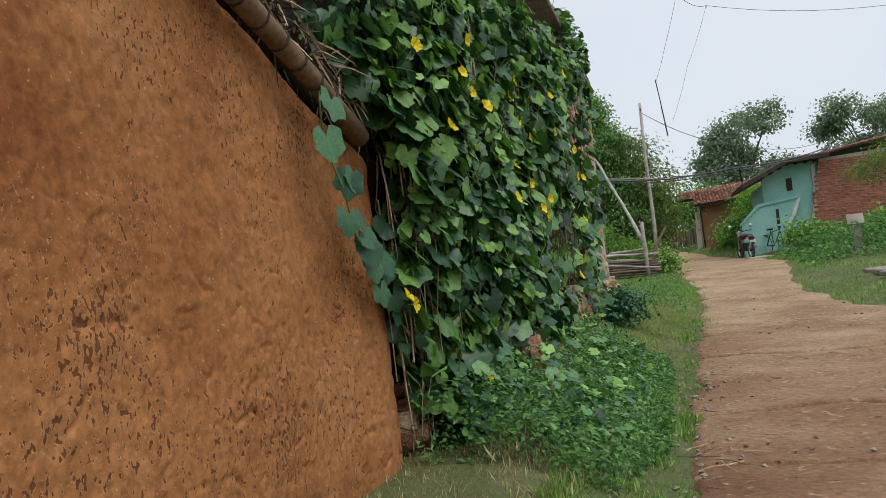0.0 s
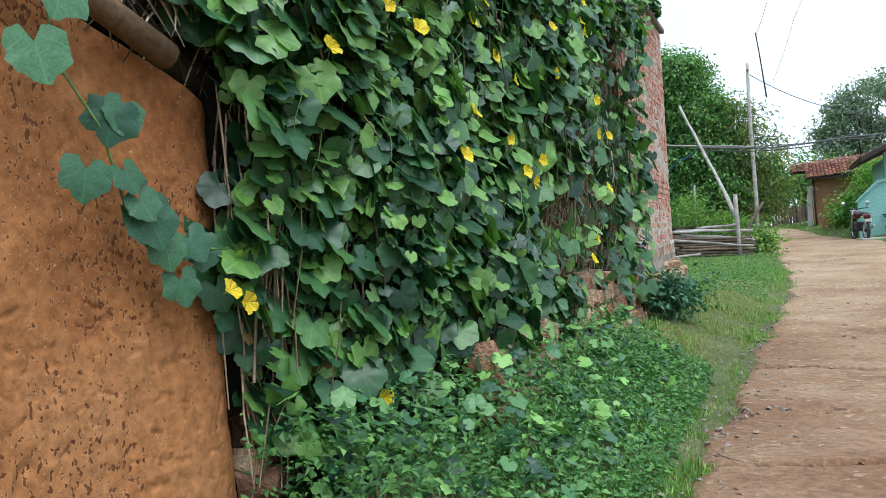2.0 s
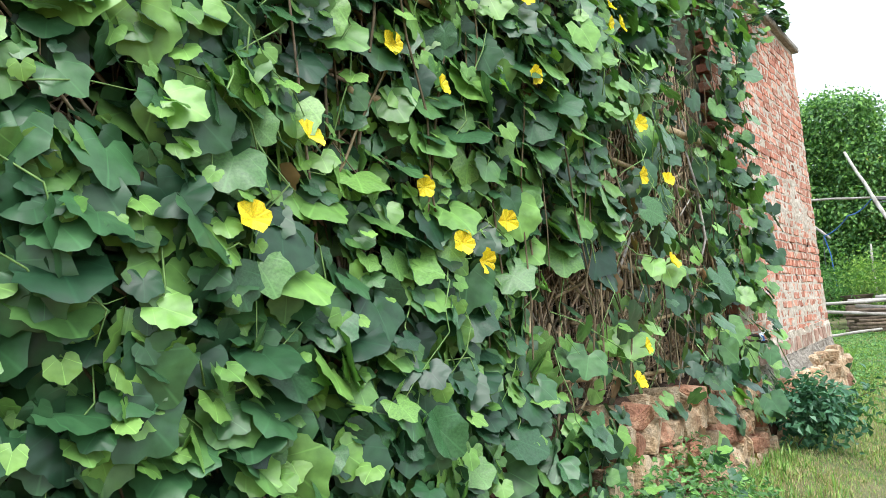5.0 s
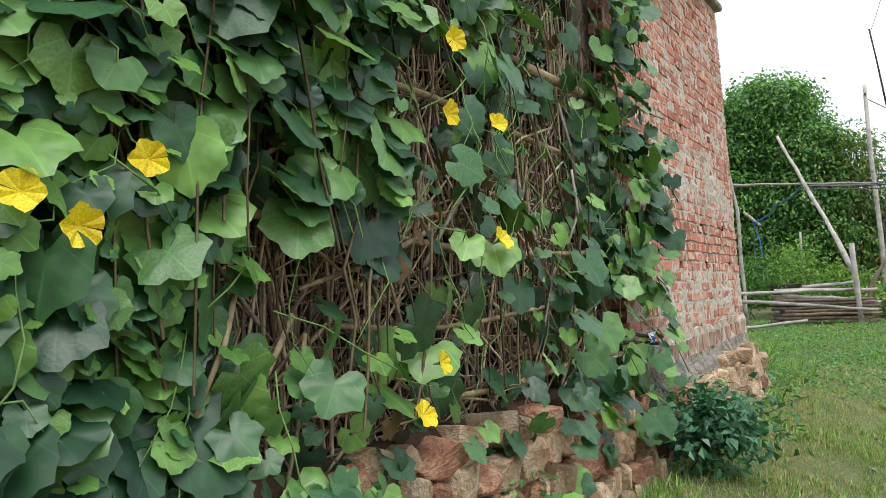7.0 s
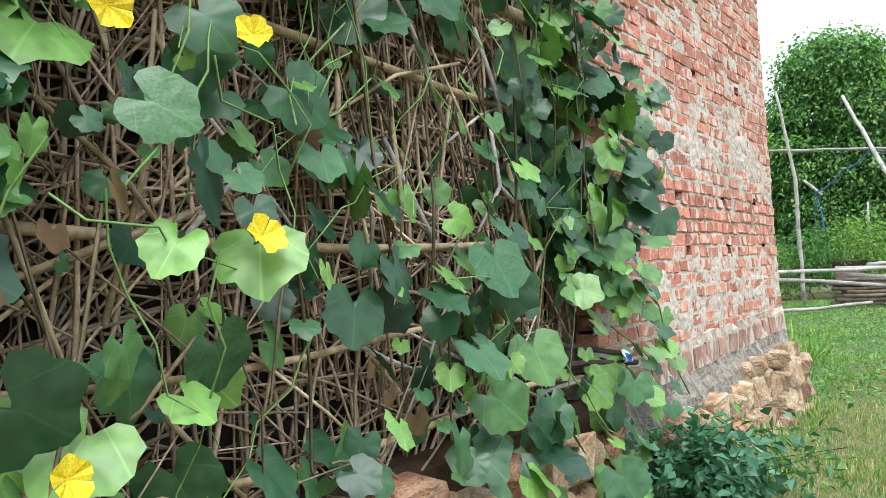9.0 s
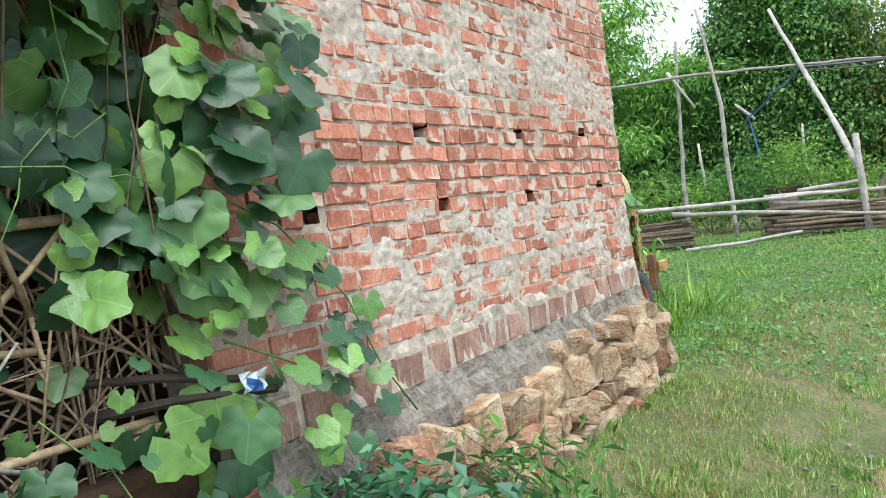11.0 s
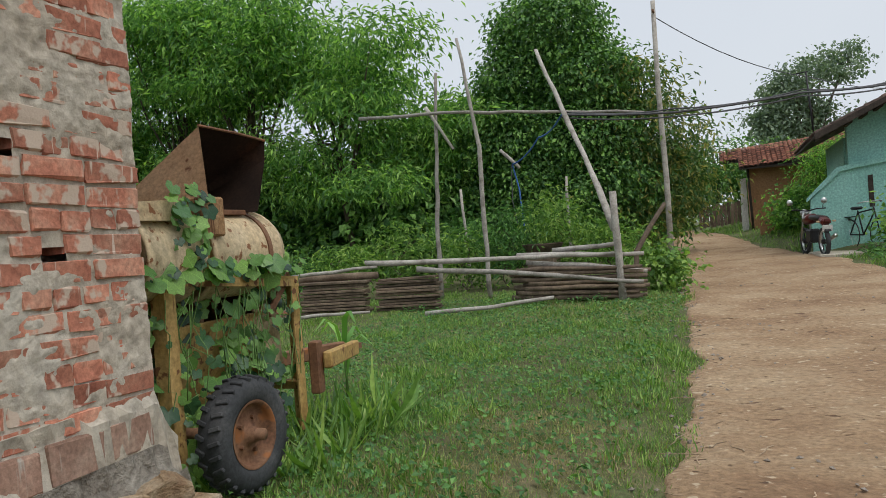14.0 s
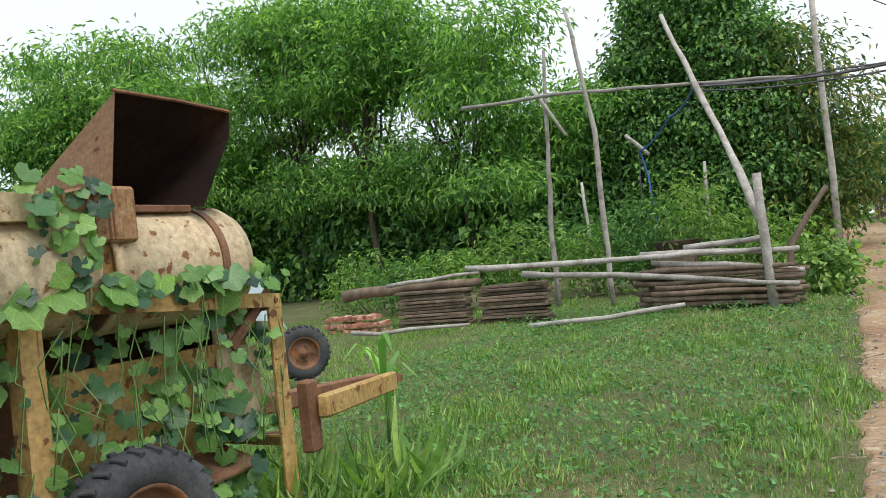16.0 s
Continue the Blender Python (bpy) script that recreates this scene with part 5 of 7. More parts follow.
FLOWERS = [flower_mesh(s) for s in range(3)]
CUP = bmesh.new()
lathe_bm([(-0.35, 0.03), (-0.1, 0.06), (-0.04, 0.12)], 6, "z", CUP)
CUP_MESH = bpy.data.meshes.new("calyx")
CUP.to_mesh(CUP_MESH)
CUP.free()
CUP_MESH.materials.append(M_STEM)
bloom = [(7.13, 1.09), (7.24, 1.03), (7.4, 1.18), (8.36, 0.66), (8.27, 0.515), (8.45, 1.44), (8.55, 1.71), (8.78, 1.05), (6.25, 1.12), (8.42, 2.18), (7.16, 1.655), (6.94, 1.76), (5.25, 1.485), (8.5, 2.3), (4.81, 0.56), (4.9, 0.51), (5.51, 0.04), (8.75, 1.45), (7.58, 2.05), (7.59, 1.75), (6.51, 1.38), (7.01, 1.28), (5.71, 1.76), (5.97, 1.71), (6.71, 2.03), (6.51, 1.87), (8.67, 2.26), (4.94, 1.89), (5.71, 2.09), (5.46, 1.83), (8.27, 2.38)]
flower_rng = random.Random(3)
flower_one = None
for k, (y, z) in enumerate(bloom):
    p = (float(vine_front(y, z)) + 0.045, y, z)
    m = leaf_pose(p, (1, flower_rng.uniform(-0.7, 0.2), flower_rng.uniform(-0.2, 0.5)), (0, flower_rng.uniform(-1, 1), -1), flower_rng.uniform(0.078, 0.102))
    fl = thing("flower", "bright yellow five-petalled gourd flower on the vine", "flower", "gourd flowers")
    fl.matrix_world = m
    piece("petals", FLOWERS[k % 3], fl)
    piece("calyx", CUP_MESH, fl, "green calyx")

# leaves straying over the brick face
stray = np.random.default_rng(19)
for i in range(34):
    u = stray.random()
    y = 10.95 + 0.5 * u + stray.normal(0, 0.04)
    z = 1.05 - 0.5 * u + stray.normal(0, 0.10) if i % 3 else 0.62 - 0.3 * u + stray.normal(0, 0.08)
    o = piece("leaf", LEAF_MESH[int(stray.integers(0, 8))], vine, m=leaf_pose((-0.98 + stray.uniform(-0.05, 0.07), y, z), (1, stray.normal(-0.4, 0.4), stray.normal(0.7, 0.4)), (0.3, stray.normal(0.3, 0.5), -1), stray.uniform(0.06, 0.13)))
    o.matrix_parent_inverse = vine_inv
put("stem", tube_bm([(-1.0, 10.8, 1.15), (-0.98, 11.1, 1.0), (-0.97, 11.35, 0.75), (-0.99, 11.5, 0.5), (-0.95, 11.62, 0.3)], 0.004, 5), M_STEM, vine, "", True)
put("stem", tube_bm([(-1.0, 10.85, 0.7), (-0.98, 11.1, 0.58), (-0.98, 11.35, 0.45)], 0.004, 5), M_STEM, vine, "", True)
scrap = thing("plastic_scrap", "crumpled blue and white plastic scrap caught in the fence", "rubbish", at=(-1.02, 10.93, 0.53))
part("sheet", stone_bm_soft(3), M_TARP, scrap)

# vine and grass on the roof slab
n = 1500
yy = rg.uniform(10.4, 13.6, n)
bulge = np.clip(1 - ((yy - 12.0) / 1.7) ** 2, 0, 1)
xx = -0.98 - 0.9 * rg.random(n) ** 1.5
zz = 3.58 + 0.5 * bulge * rg.random(n) - 0.55 * (xx > -1.12) * rg.random(n) * (yy < 12.6)
pick = rg.integers(0, 8, n)
v, f = strew(GOURD, pick, np.stack([xx, yy, zz], 1), basis(np.stack([rg.normal(0.5, 0.5, n), rg.normal(-0.3, 0.5, n), np.ones(n)], 1), np.stack([rg.normal(0.6, 0.4, n), rg.normal(-0.2, 0.6, n), rg.normal(-0.7, 0.3, n)], 1)), rg.uniform(0.06, 0.14, n))
put_mesh("crest_foliage", mesh_from("crest_foliage", v, f, M_VINE, True, leaf_uv(pick)), vine, "leaves heaped over the roof edge", "stuff")
n = 700
gp = np.stack([rg.uniform(-1.8, -1.06, n), rg.uniform(7.0, 11.5, n), np.full(n, 3.56)], 1)
up = np.stack([rg.normal(0, 0.3, n), rg.normal(0, 0.3, n), np.ones(n)], 1)
v, f = strew(BLADE, rg.integers(0, 2, n), gp, basis(np.cross(up, rg.normal(0, 1, (n, 3))), -up)[:, :, [0, 2, 1]], rg.uniform(0.1, 0.3, n))
tagged(new("roof_grass", mesh_from("roof_grass", v, f, M_DRYGRASS)), "thin dry grass growing on the roof slab", "grass", kind="stuff")
hang = bmesh.new()
for i in range(70):
    y0, z0 = rg.uniform(4.95, 5.6), rg.uniform(0.2, 1.4)
    p = (-1.52 + 0.2 * (y0 - 4.95) + rg.uniform(-0.03, 0.06), y0, z0)
    tube_bm([p, (p[0] + rg.normal(0, 0.03), y0 + rg.normal(0, 0.05), z0 - 0.25), (p[0] + rg.normal(0.03, 0.03), y0 + rg.normal(0, 0.08), z0 - rg.uniform(0.4, 0.7))], [0.005, 0.0045, 0.003], 4, hang, cap=False)
o = put("dry_runner", hang, M_STICK, vine, "withered brown vine stems", True)
o["kind"] = "stuff"

# ---- weeds at the foot of the fence ----
def weeds(name, label, n, xf, yr, zf, size, seed, mat, proto):
    rg = np.random.default_rng(seed)
    y = rg.uniform(*yr, n)
    x = xf(y, rg)
    h = zf(x, y, rg)
    z = ground_z(x, y) + h
    nrm = np.stack([rg.normal(0.35, 0.5, n), rg.normal(-0.2, 0.5, n), np.ones(n)], 1)
    down = np.stack([rg.normal(0.3, 1, n), rg.normal(0, 1, n), rg.normal(-0.2, 0.3, n)], 1)
    v, f = strew(proto, rg.integers(0, len(proto), n), np.stack([x, y, z], 1), basis(nrm, down), size * rg.uniform(0.5, 1.5, n))
    return tagged(new(name, mesh_from(name, v, f, mat)), label, "weeds", kind="stuff")


def verge_h(x, y, rg):
    return rg.random(len(x)) ** 1.2 * (0.06 + 0.36 * np.clip((-0.25 - x) / 0.75, 0, 1) ** 1.3) + 0.02


weeds("weeds", "tangled small-leaved green weeds below the fence", 15000, lambda y, rg: rg.uniform(-1.2, -0.15, len(y)) - 0.25 * np.clip((6 - y), 0, 1), (4.9, 9.3), verge_h, 0.038, 51, M_WEED, [simple_leaf(0.3), simple_leaf(0.22)])
weeds("weeds", "broad round-leaved creepers in the verge", 430, lambda y, rg: rg.uniform(-1.2, -0.35, len(y)) - 0.2 * np.clip((6 - y), 0, 1), (5.0, 9.2), lambda x, y, rg: verge_h(x, y, rg) + 0.04, 0.075, 52, M_VINE, GOURD)
weeds("weeds", "low clover-like weeds among the yard grass", 15000, lambda y, rg: rg.uniform(-3.8, 0.25, len(y)) - 0.15, (14.4, 24), lambda x, y, rg: 0.02 + 0.075 * rg.random(len(x)) * (0.4 + (np.sin(x * 5 + 2 * np.sin(y * 2)) * np.sin(y * 3.3) > 0)), 0.036, 53, M_WEED, [simple_leaf(0.36), simple_leaf(0.3)])
weeds("weeds", "rank weeds beside the far verge", 6000, lambda y, rg: rg.uniform(3.2, 7, len(y)), (22, 30.8), lambda x, y, rg: rg.random(len(x)) ** 1.5 * 0.9 * np.clip((x - 3.0) / 1.5, 0.1, 1), 0.11, 54, M_WEED, [simple_leaf(0.3), simple_leaf(0.22)])


def shrub(label, x, y, r, h, leaf, mat, clumps, per, seed, kind="broad", group="", z=None):
    rnd = random.Random(seed)
    blobs = [(rnd.uniform(-0.4, 0.4) * r, rnd.uniform(-0.4, 0.4) * r, h * rnd.uniform(0.3, 0.75), r * rnd.uniform(0.45, 0.7), r * rnd.uniform(0.4, 0.6), h * rnd.uniform(0.22, 0.34)) for i in range(5)]
    t = tree(label, x, y, h, blobs, leaf, mat, clumps, per, min(0.02, 0.025 * r), kind, 0.2, seed, group, z, True, "shrub")
    t.name = "shrub"
    return t


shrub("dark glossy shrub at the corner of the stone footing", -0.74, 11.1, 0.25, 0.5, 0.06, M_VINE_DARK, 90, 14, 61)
shrub("leafy green sapling weed by the rubble", -0.70, 11.9, 0.2, 0.42, 0.07, M_WEED, 30, 10, 62, "fine")
for x, y, r, h, sd in ((-4.9, 25.6, 0.7, 1.5, 64), (-3.9, 26.0, 0.7, 1.2, 65), (-3.1, 26.2, 0.6, 1.5, 66), (-2.0, 26.2, 0.6, 1.7, 67), (-5.8, 25.0, 0.7, 1.1, 68), (-6.9, 25.4, 0.8, 1.2, 69), (-1.2, 26.2, 0.6, 1.1, 70), (-8.2, 25.8, 0.9, 1.3, 71), (-4.2, 27.4, 1.0, 1.4, 72), (-2.6, 28.0, 1.0, 1.5, 73)):
    shrub("rank leafy bush behind the stacked poles", x, y, r, h, 0.11, M_GRASS if sd % 3 else M_WEED, 110, 12, sd, "fine", "yard bushes")
shrub("bright green bush at the foot of the post", -0.25, 24.6, 0.35, 0.8, 0.1, M_GRASS, 80, 12, 74, "broad")
shrub("leafy bush hanging over the cottage yard wall", 2.55, 36.8, 0.9, 1.3, 0.13, M_TREE_A, 160, 16, 75, "broad")
for x, y, h, sd in ((4.3, 30.3, 1.0, 76), (5.3, 29.6, 0.9, 77), (6.6, 29.0, 1.1, 78)):
    shrub("overgrown green bush before the brick wall", x, y, 0.8, h, 0.12, M_TREE_A, 120, 14, sd, "broad", "wall bushes")
shrub("low green scrub at the lane bend", -1.3, 41, 1.2, 0.9, 0.16, M_GRASS, 140, 14, 79, "broad")

# ---- litter caught in the foot of the fence ----
for k, (p, q, r, mat) in enumerate((((-1.22, 10.45, 0.66), (-0.97, 10.93, 0.575), 0.012, M_DARKWOOD), ((-1.2, 10.5, 0.56), (-0.95, 10.98, 0.535), 0.016, M_DARKWOOD), ((-1.18, 10.5, 0.46), (-0.96, 11.03, 0.505), 0.011, M_POLE), ((-1.2, 10.55, 0.5), (-0.98, 10.9, 0.47), 0.014, M_BAMBOO))):
    p, q = Vector(p), Vector(q)
    mid = (p + q) / 2 + Vector((0, 0, 0.012))
    s = tagged(new("broken_stick"), "broken dry stick wedged in the foot of the fence", "stick", "wedged sticks")
    part("stick", tube_bm([p, mid, q], [r, r * 0.95, r * 0.8], 7, wobble=0.4, seed=k), mat, s)
scrap_v = [(-0.955 + 0.012 * math.sin(i * 2.3 + j * 1.7), 10.86 + 0.022 * i, 0.545 + 0.018 * j + 0.006 * math.sin(i * 1.9)) for j in range(4) for i in range(5)]
scrap = tagged(new("torn_packet", mesh_from("torn_packet", scrap_v, [(j * 5 + i, j * 5 + i + 1, j * 5 + i + 6, j * 5 + i + 5) for j in range(3) for i in range(4)], M_TARP)), "crumpled white and blue plastic packet caught in the sticks", "litter")
scrap.data.materials.append(M_BLUE)
for i, p in enumerate(scrap.data.polygons):
    p.material_index = 1 if i in (1, 2, 5, 6) else 0
sol = scrap.modifiers.new("thickness", "SOLIDIFY")
sol.thickness = 0.003

# ---- thresher ----
th = thing("thresher", "abandoned yellow threshing machine overgrown with creeper on rubber tyres", "thresher", at=(-2.1, 15.8, -0.2))


def angle_iron(p, q, w, t, a, b, bm=None):
    """An L section from p to q; a, b: the directions of its flanges."""
    bm = bm or bmesh.new()
    p, q, a, b = Vector(p), Vector(q), Vector(a), Vector(b)
    out = [Vector((0, 0, 0)), a * w, a * w + b * t, a * t + b * t, a * t + b * w, b * w]
    r0, r1 = [bm.verts.new(p + o) for o in out], [bm.verts.new(q + o) for o in out]
    for i in range(6):
        bm.faces.new((r0[i], r0[(i + 1) % 6], r1[(i + 1) % 6], r1[i]))
    bm.faces.new(r0[::-1])
    bm.faces.new(r1)
    bmesh.ops.recalc_face_normals(bm, faces=bm.faces)
    return bm


XF, XR, YL, YR, ZT = -1.885, -2.66, 15.28, 16.58, 0.91
TL, TR = 0.96, 0.86
for x, y, ax, ay in ((XF, YL, -1, 1), (XF, YR, -1, -1), (XR, YL, 1, 1), (XR, YR, 1, -1)):
    put("post", angle_iron((x, y, -0.12), (x, y, (TL if y == YL else TR) - 0.005), 0.085, 0.012, (ax, 0, 0), (0, ay, 0)), M_YELLOW, th, "faded yellow angle-iron post")
for (p, q, a, b) in (((XF + 0.003, YL, TL), (XF + 0.003, YR, TR), (-1, 0, 0), (0, 0, -1)), ((XR, YL, TL + 0.003), (XR, YR, TR + 0.003), (1, 0, 0), (0, 0, -1)), ((XF - 0.014, YL + 0.004, TL - 0.012), (XR, YL + 0.004, TL - 0.012), (0, 1, 0), (0, 0, -1)), ((XF - 0.014, YR - 0.004, TR - 0.012), (XR, YR - 0.004, TR - 0.012), (0, -1, 0), (0, 0, -1)), ((XF - 0.02, YR - 0.016, 0.2), (XR, YR - 0.016, 0.2), (0, -1, 0), (0, 0, -1))):
    put("beam", angle_iron(p, q, 0.065, 0.01, a, b), M_YELLOW, th)
for y, z in ((YL + 0.04, TL - 0.03), (YR - 0.04, TR - 0.03), (YL + 0.04, TL - 0.09)):
    put("bolt", lathe_bm([(XF - 0.002, 0.0), (XF + 0.012, 0.001), (XF + 0.012, 0.011), (XF, 0.013)], 8, "x"), M_RUST, th).matrix_basis = pose(0, y, z)
put("brace", box_bm((0.02, 0.36, 0.05), (XF - 0.05, YR - 0.16, ZT - 0.15), (40, 0, 0), 0.004), M_RUST, th, "rusted diagonal brace")
put("panel", box_bm((0.02, 1.1, 0.5), (XF - 0.22, YL + 0.66, 0.42), (0, 14, 0), 0.006), M_YELLOW, th, "dented yellow side sheet")
put("panel", box_bm((0.02, 0.26, 0.5), (XF - 0.16, YR - 0.16, 0.56), (0, -4, 0), 0.006), M_CREAM, th)
put("panel", box_bm((0.5, 0.02, 0.62), (XF - 0.42, YR - 0.1, 0.5), (0, 0, 0), 0.006), M_RUST, th, "rusted end sheet")
put("panel", box_bm((0.62, 0.02, 0.7), (XF - 0.42, YL + 0.12, 0.5), (0, 0, 0), 0.006), M_RUST, th)
put("chute_plate", box_bm((0.3, 0.5, 0.02), (XF - 0.18, YR - 0.42, 0.14), (0, 18, 6), 0.004), M_RUST, th)
put("panel", box_bm((0.02, 1.2, 0.8), (XR + 0.06, (YL + YR) / 2, 0.48), (0, 0, 0), 0.006), M_RUST, th, "rusted back sheet")
put("deck", box_bm((0.74, 1.3, 0.02), (XF - 0.4, (YL + YR) / 2, ZT - 0.03), (-4.4, 0, 0), 0.004), M_YELLOW, th)


def drum(y0, y1, r, cx, cz, label, mat):
    prof = [(y0, 0.0), (y0 + 0.001, r - 0.012), (y0 - 0.012, r - 0.010), (y0 - 0.012, r + 0.008), (y0 + 0.03, r + 0.008), (y0 + 0.032, r), (y1 - 0.1, r + 0.004), (y1 - 0.098, r + 0.014), (y1 - 0.07, r + 0.014), (y1 - 0.068, r + 0.002), (y1 - 0.02, r * 0.97), (y1, r * 0.86), (y1 + 0.004, 0.0)]
    o = put("drum", lathe_bm(prof, 40, "y"), mat, th, label, False)
    o.matrix_basis = pose(cx, 0, cz)
    for p in o.data.polygons:
        p.use_smooth = True
    return o


drum(15.14, 15.62, 0.235, -2.07, 1.04, "cream drum cover with riveted end", M_CREAM)
drum(15.68, 16.42, 0.25, -2.10, 1.03, "rust-flecked cream drum hood", M_CREAM)
put("drum_band", lathe_bm([(16.2, 0.252), (16.2, 0.262), (16.24, 0.262), (16.24, 0.252)], 40, "y"), M_RUST, th, "rust-stained drum seam").matrix_basis = pose(-2.10, 0, 1.03)
put("band", box_bm((0.02, 0.014, 0.42), (-2.07, 15.10, 1.04), bevel=0.003), M_YELLOW, th)
put("feed_box", box_bm((0.32, 0.21, 0.215), (-1.995, 15.67, 1.24), bevel=0.012), M_RUSTBLOCK, th, "rust-pitted steel box")
put("feed_box_neck", box_bm((0.2, 0.16, 0.22), (-1.99, 15.62, 1.03), bevel=0.01), M_YELLOW, th)
put("cover_ridge", prism_bm([(15.02, 1.25), (15.1, 1.31), (15.46, 1.33), (15.46, 1.22), (15.02, 1.22)], -0.36, "x"), M_CREAM, th).matrix_basis = pose(-1.86, 0, 0)


def hopper():
    """Open-fronted sheet feed chute, its lid rising towards the lane."""
    A, B = Vector((-2.055, 15.90, 1.779)), Vector((-1.99, 16.477, 1.74))
    C, D = Vector((-1.86, 16.14, 1.275)), Vector((-1.88, 15.70, 1.31))
    E, F = Vector((-2.62, 15.72, 1.30)), Vector((-2.6, 16.2, 1.28))
    M = Vector((-1.98, 16.45, 1.615))

    def plate(name, pts, mat):
        bm = bmesh.new()
        bm.faces.new([bm.verts.new(p) for p in pts])
        r = bmesh.ops.solidify(bm, geom=bm.faces[:], thickness=0.008)
        return put(name, bm, mat, hop)

    hop = put("hopper", box_bm((0.5, 0.44, 0.03), (-2.2, 15.93, 1.275), bevel=0.004), M_RUST, th, "rusted open feed hopper")
    hop.matrix_parent_inverse = th.matrix_world.inverted()
    # lid and far side are coloured dark for the shaded interior
    plate("lid", [A, B, F, E], M_HOPPER_SHADE)
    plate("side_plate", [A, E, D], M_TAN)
    plate("side_plate", [B, M, C, F], M_HOPPER_SHADE)
    put("lip", tube_bm([A + Vector((0.01, -0.02, 0)), (A + B) / 2 + Vector((0.012, 0, 0.004)), B], 0.009, 6), M_RUST, hop)


hopper()
put("belt_guard", prism_bm([(-0.06, 0), (0.06, 0), (0.06, 0.5), (0.045, 0.55), (0.0, 0.57), (-0.045, 0.55), (-0.06, 0.5)], 0.05, "y"), M_YELLOW, th, "round-topped yellow belt guard").matrix_basis = pose(-1.97, 14.85, 0.5)
put("axle", tube_bm([(-1.5, 15.48, 0.115), (-2.8, 15.48, 0.115)], 0.03, 10), M_RUST, th, "", True)
put("pulley", lathe_bm([(14.9, 0.02), (14.9, 0.09), (14.92, 0.075), (14.94, 0.09), (14.94, 0.02)], 24, "y"), M_BLACK, th, "", True).matrix_basis = pose(-1.95, 0, 0.98)


def wheel(t, name="wheel", r=0.29, w=0.15, lugs=26):
    """Tyre with lugs, dished rim and hub; axis along x, hub at the origin."""
    e = new(name)
    e.parent = t
    prof = [(-w * 0.36, r * 0.56), (-w * 0.5, r * 0.64), (-w * 0.52, r * 0.8), (-w * 0.44, r * 0.94), (-w * 0.26, r * 0.985), (0, r), (w * 0.26, r * 0.985), (w * 0.44, r * 0.94), (w * 0.52, r * 0.8), (w * 0.5, r * 0.64), (w * 0.36, r * 0.56)]
    part("tyre", lathe_bm(prof, 48), M_RUBBER, e, "worn black ribbed tyre", True)
    tread = bmesh.new()
    for k in range(lugs):
        a = 360 * k / lugs
        for side in (-1, 1):
            one = box_bm((w * 0.40, 0.024, 0.026), (side * w * 0.27, 0, r * 0.975), (0, side * 13, side * 18), 0.004)
            bmesh.ops.transform(one, matrix=pose(0, 0, 0, a + side * 3, 0, 0), verts=one.verts[:])
            me = bpy.data.meshes.new("lug")
            one.to_mesh(me)
            one.free()
            tread.from_mesh(me)
            bpy.data.meshes.remove(me)
    part("tread", tread, M_RUBBER, e)
    rim = [(w * 0.46, r * 0.60), (w * 0.47, r * 0.56), (w * 0.30, r * 0.52), (w * 0.18, r * 0.50), (w * 0.12, r * 0.40), (w * 0.22, r * 0.26), (w * 0.24, r * 0.16), (w * 0.50, r * 0.13), (w * 0.52, 0.0)]
    part("rim", lathe_bm(rim, 40), M_RUST, e, "rusted brown wheel rim", True)
    for k in range(5):
        a = 2 * math.pi * k / 5
        part("nut", lathe_bm([(w * 0.15, 0.0), (w * 0.32, 0.001), (w * 0.32, 0.011), (w * 0.15, 0.012)], 6), M_RUST, e).matrix_basis = pose(0, r * 0.3 * math.cos(a), r * 0.3 * math.sin(a))
    return e


w1 = wheel(th)
w1.matrix_basis = pose(-1.62, 15.48, 0.115, 0, 0, -4)
w1.matrix_parent_inverse = th.matrix_world.inverted()
w2 = wheel(th)
w2.matrix_basis = pose(-2.85, 15.48, 0.115, 0, 0, 180)
w2.matrix_parent_inverse = th.matrix_world.inverted()
bar = put("drawbar", box_bm((0.06, 1.1, 0.11), (-1.91, 17.17, 0.27), (-3.5, 0, 17), 0.01), M_YELLOW, th, "faded yellow channel drawbar")
put("drawbar", box_bm((0.07, 1.1, 0.1), (-2.2, 17.1, 0.27), (-3, 0, -4), 0.01), M_RUST, th)
put("hitch", lathe_bm([(-0.02, 0.02), (-0.02, 0.05), (0.02, 0.05), (0.02, 0.02)], 14, "z"), M_RUST, th).matrix_basis = pose(-2.1, 17.76, 0.24)
put("hitch_block", box_bm((0.07, 0.09, 0.34), (-1.83, 16.64, 0.26), (0, 0, 8), 0.01), M_RUST, th)

creeper = thing("creeper", "green creeper scrambling over the threshing machine", "vine", at=(-1.8, 15.8, -0.2))
rg = np.random.default_rng(15)
PALE_MESH = [mesh_from("leaf", v, f, M_VINE_PALE, True, v[:, :2] * np.array([1, -1])) for v, f in GOURD]
spots = []
for i in range(560):
    u = rg.random()
    if u < 0.7:
        p = (XF + rg.uniform(-0.22, 0.02), rg.uniform(YL - 0.3, YR - 0.05), rg.uniform(-0.1, 0.84))
    elif u < 0.92:
        p = (rg.uniform(-1.97, -1.82), rg.uniform(15.05, 16.6), rg.uniform(0.92, 1.02))
    else:
        p = (rg.uniform(-1.86, -1.80), rg.uniform(15.3, 15.6), rg.uniform(1.0, 1.42))
    spots.append(p)
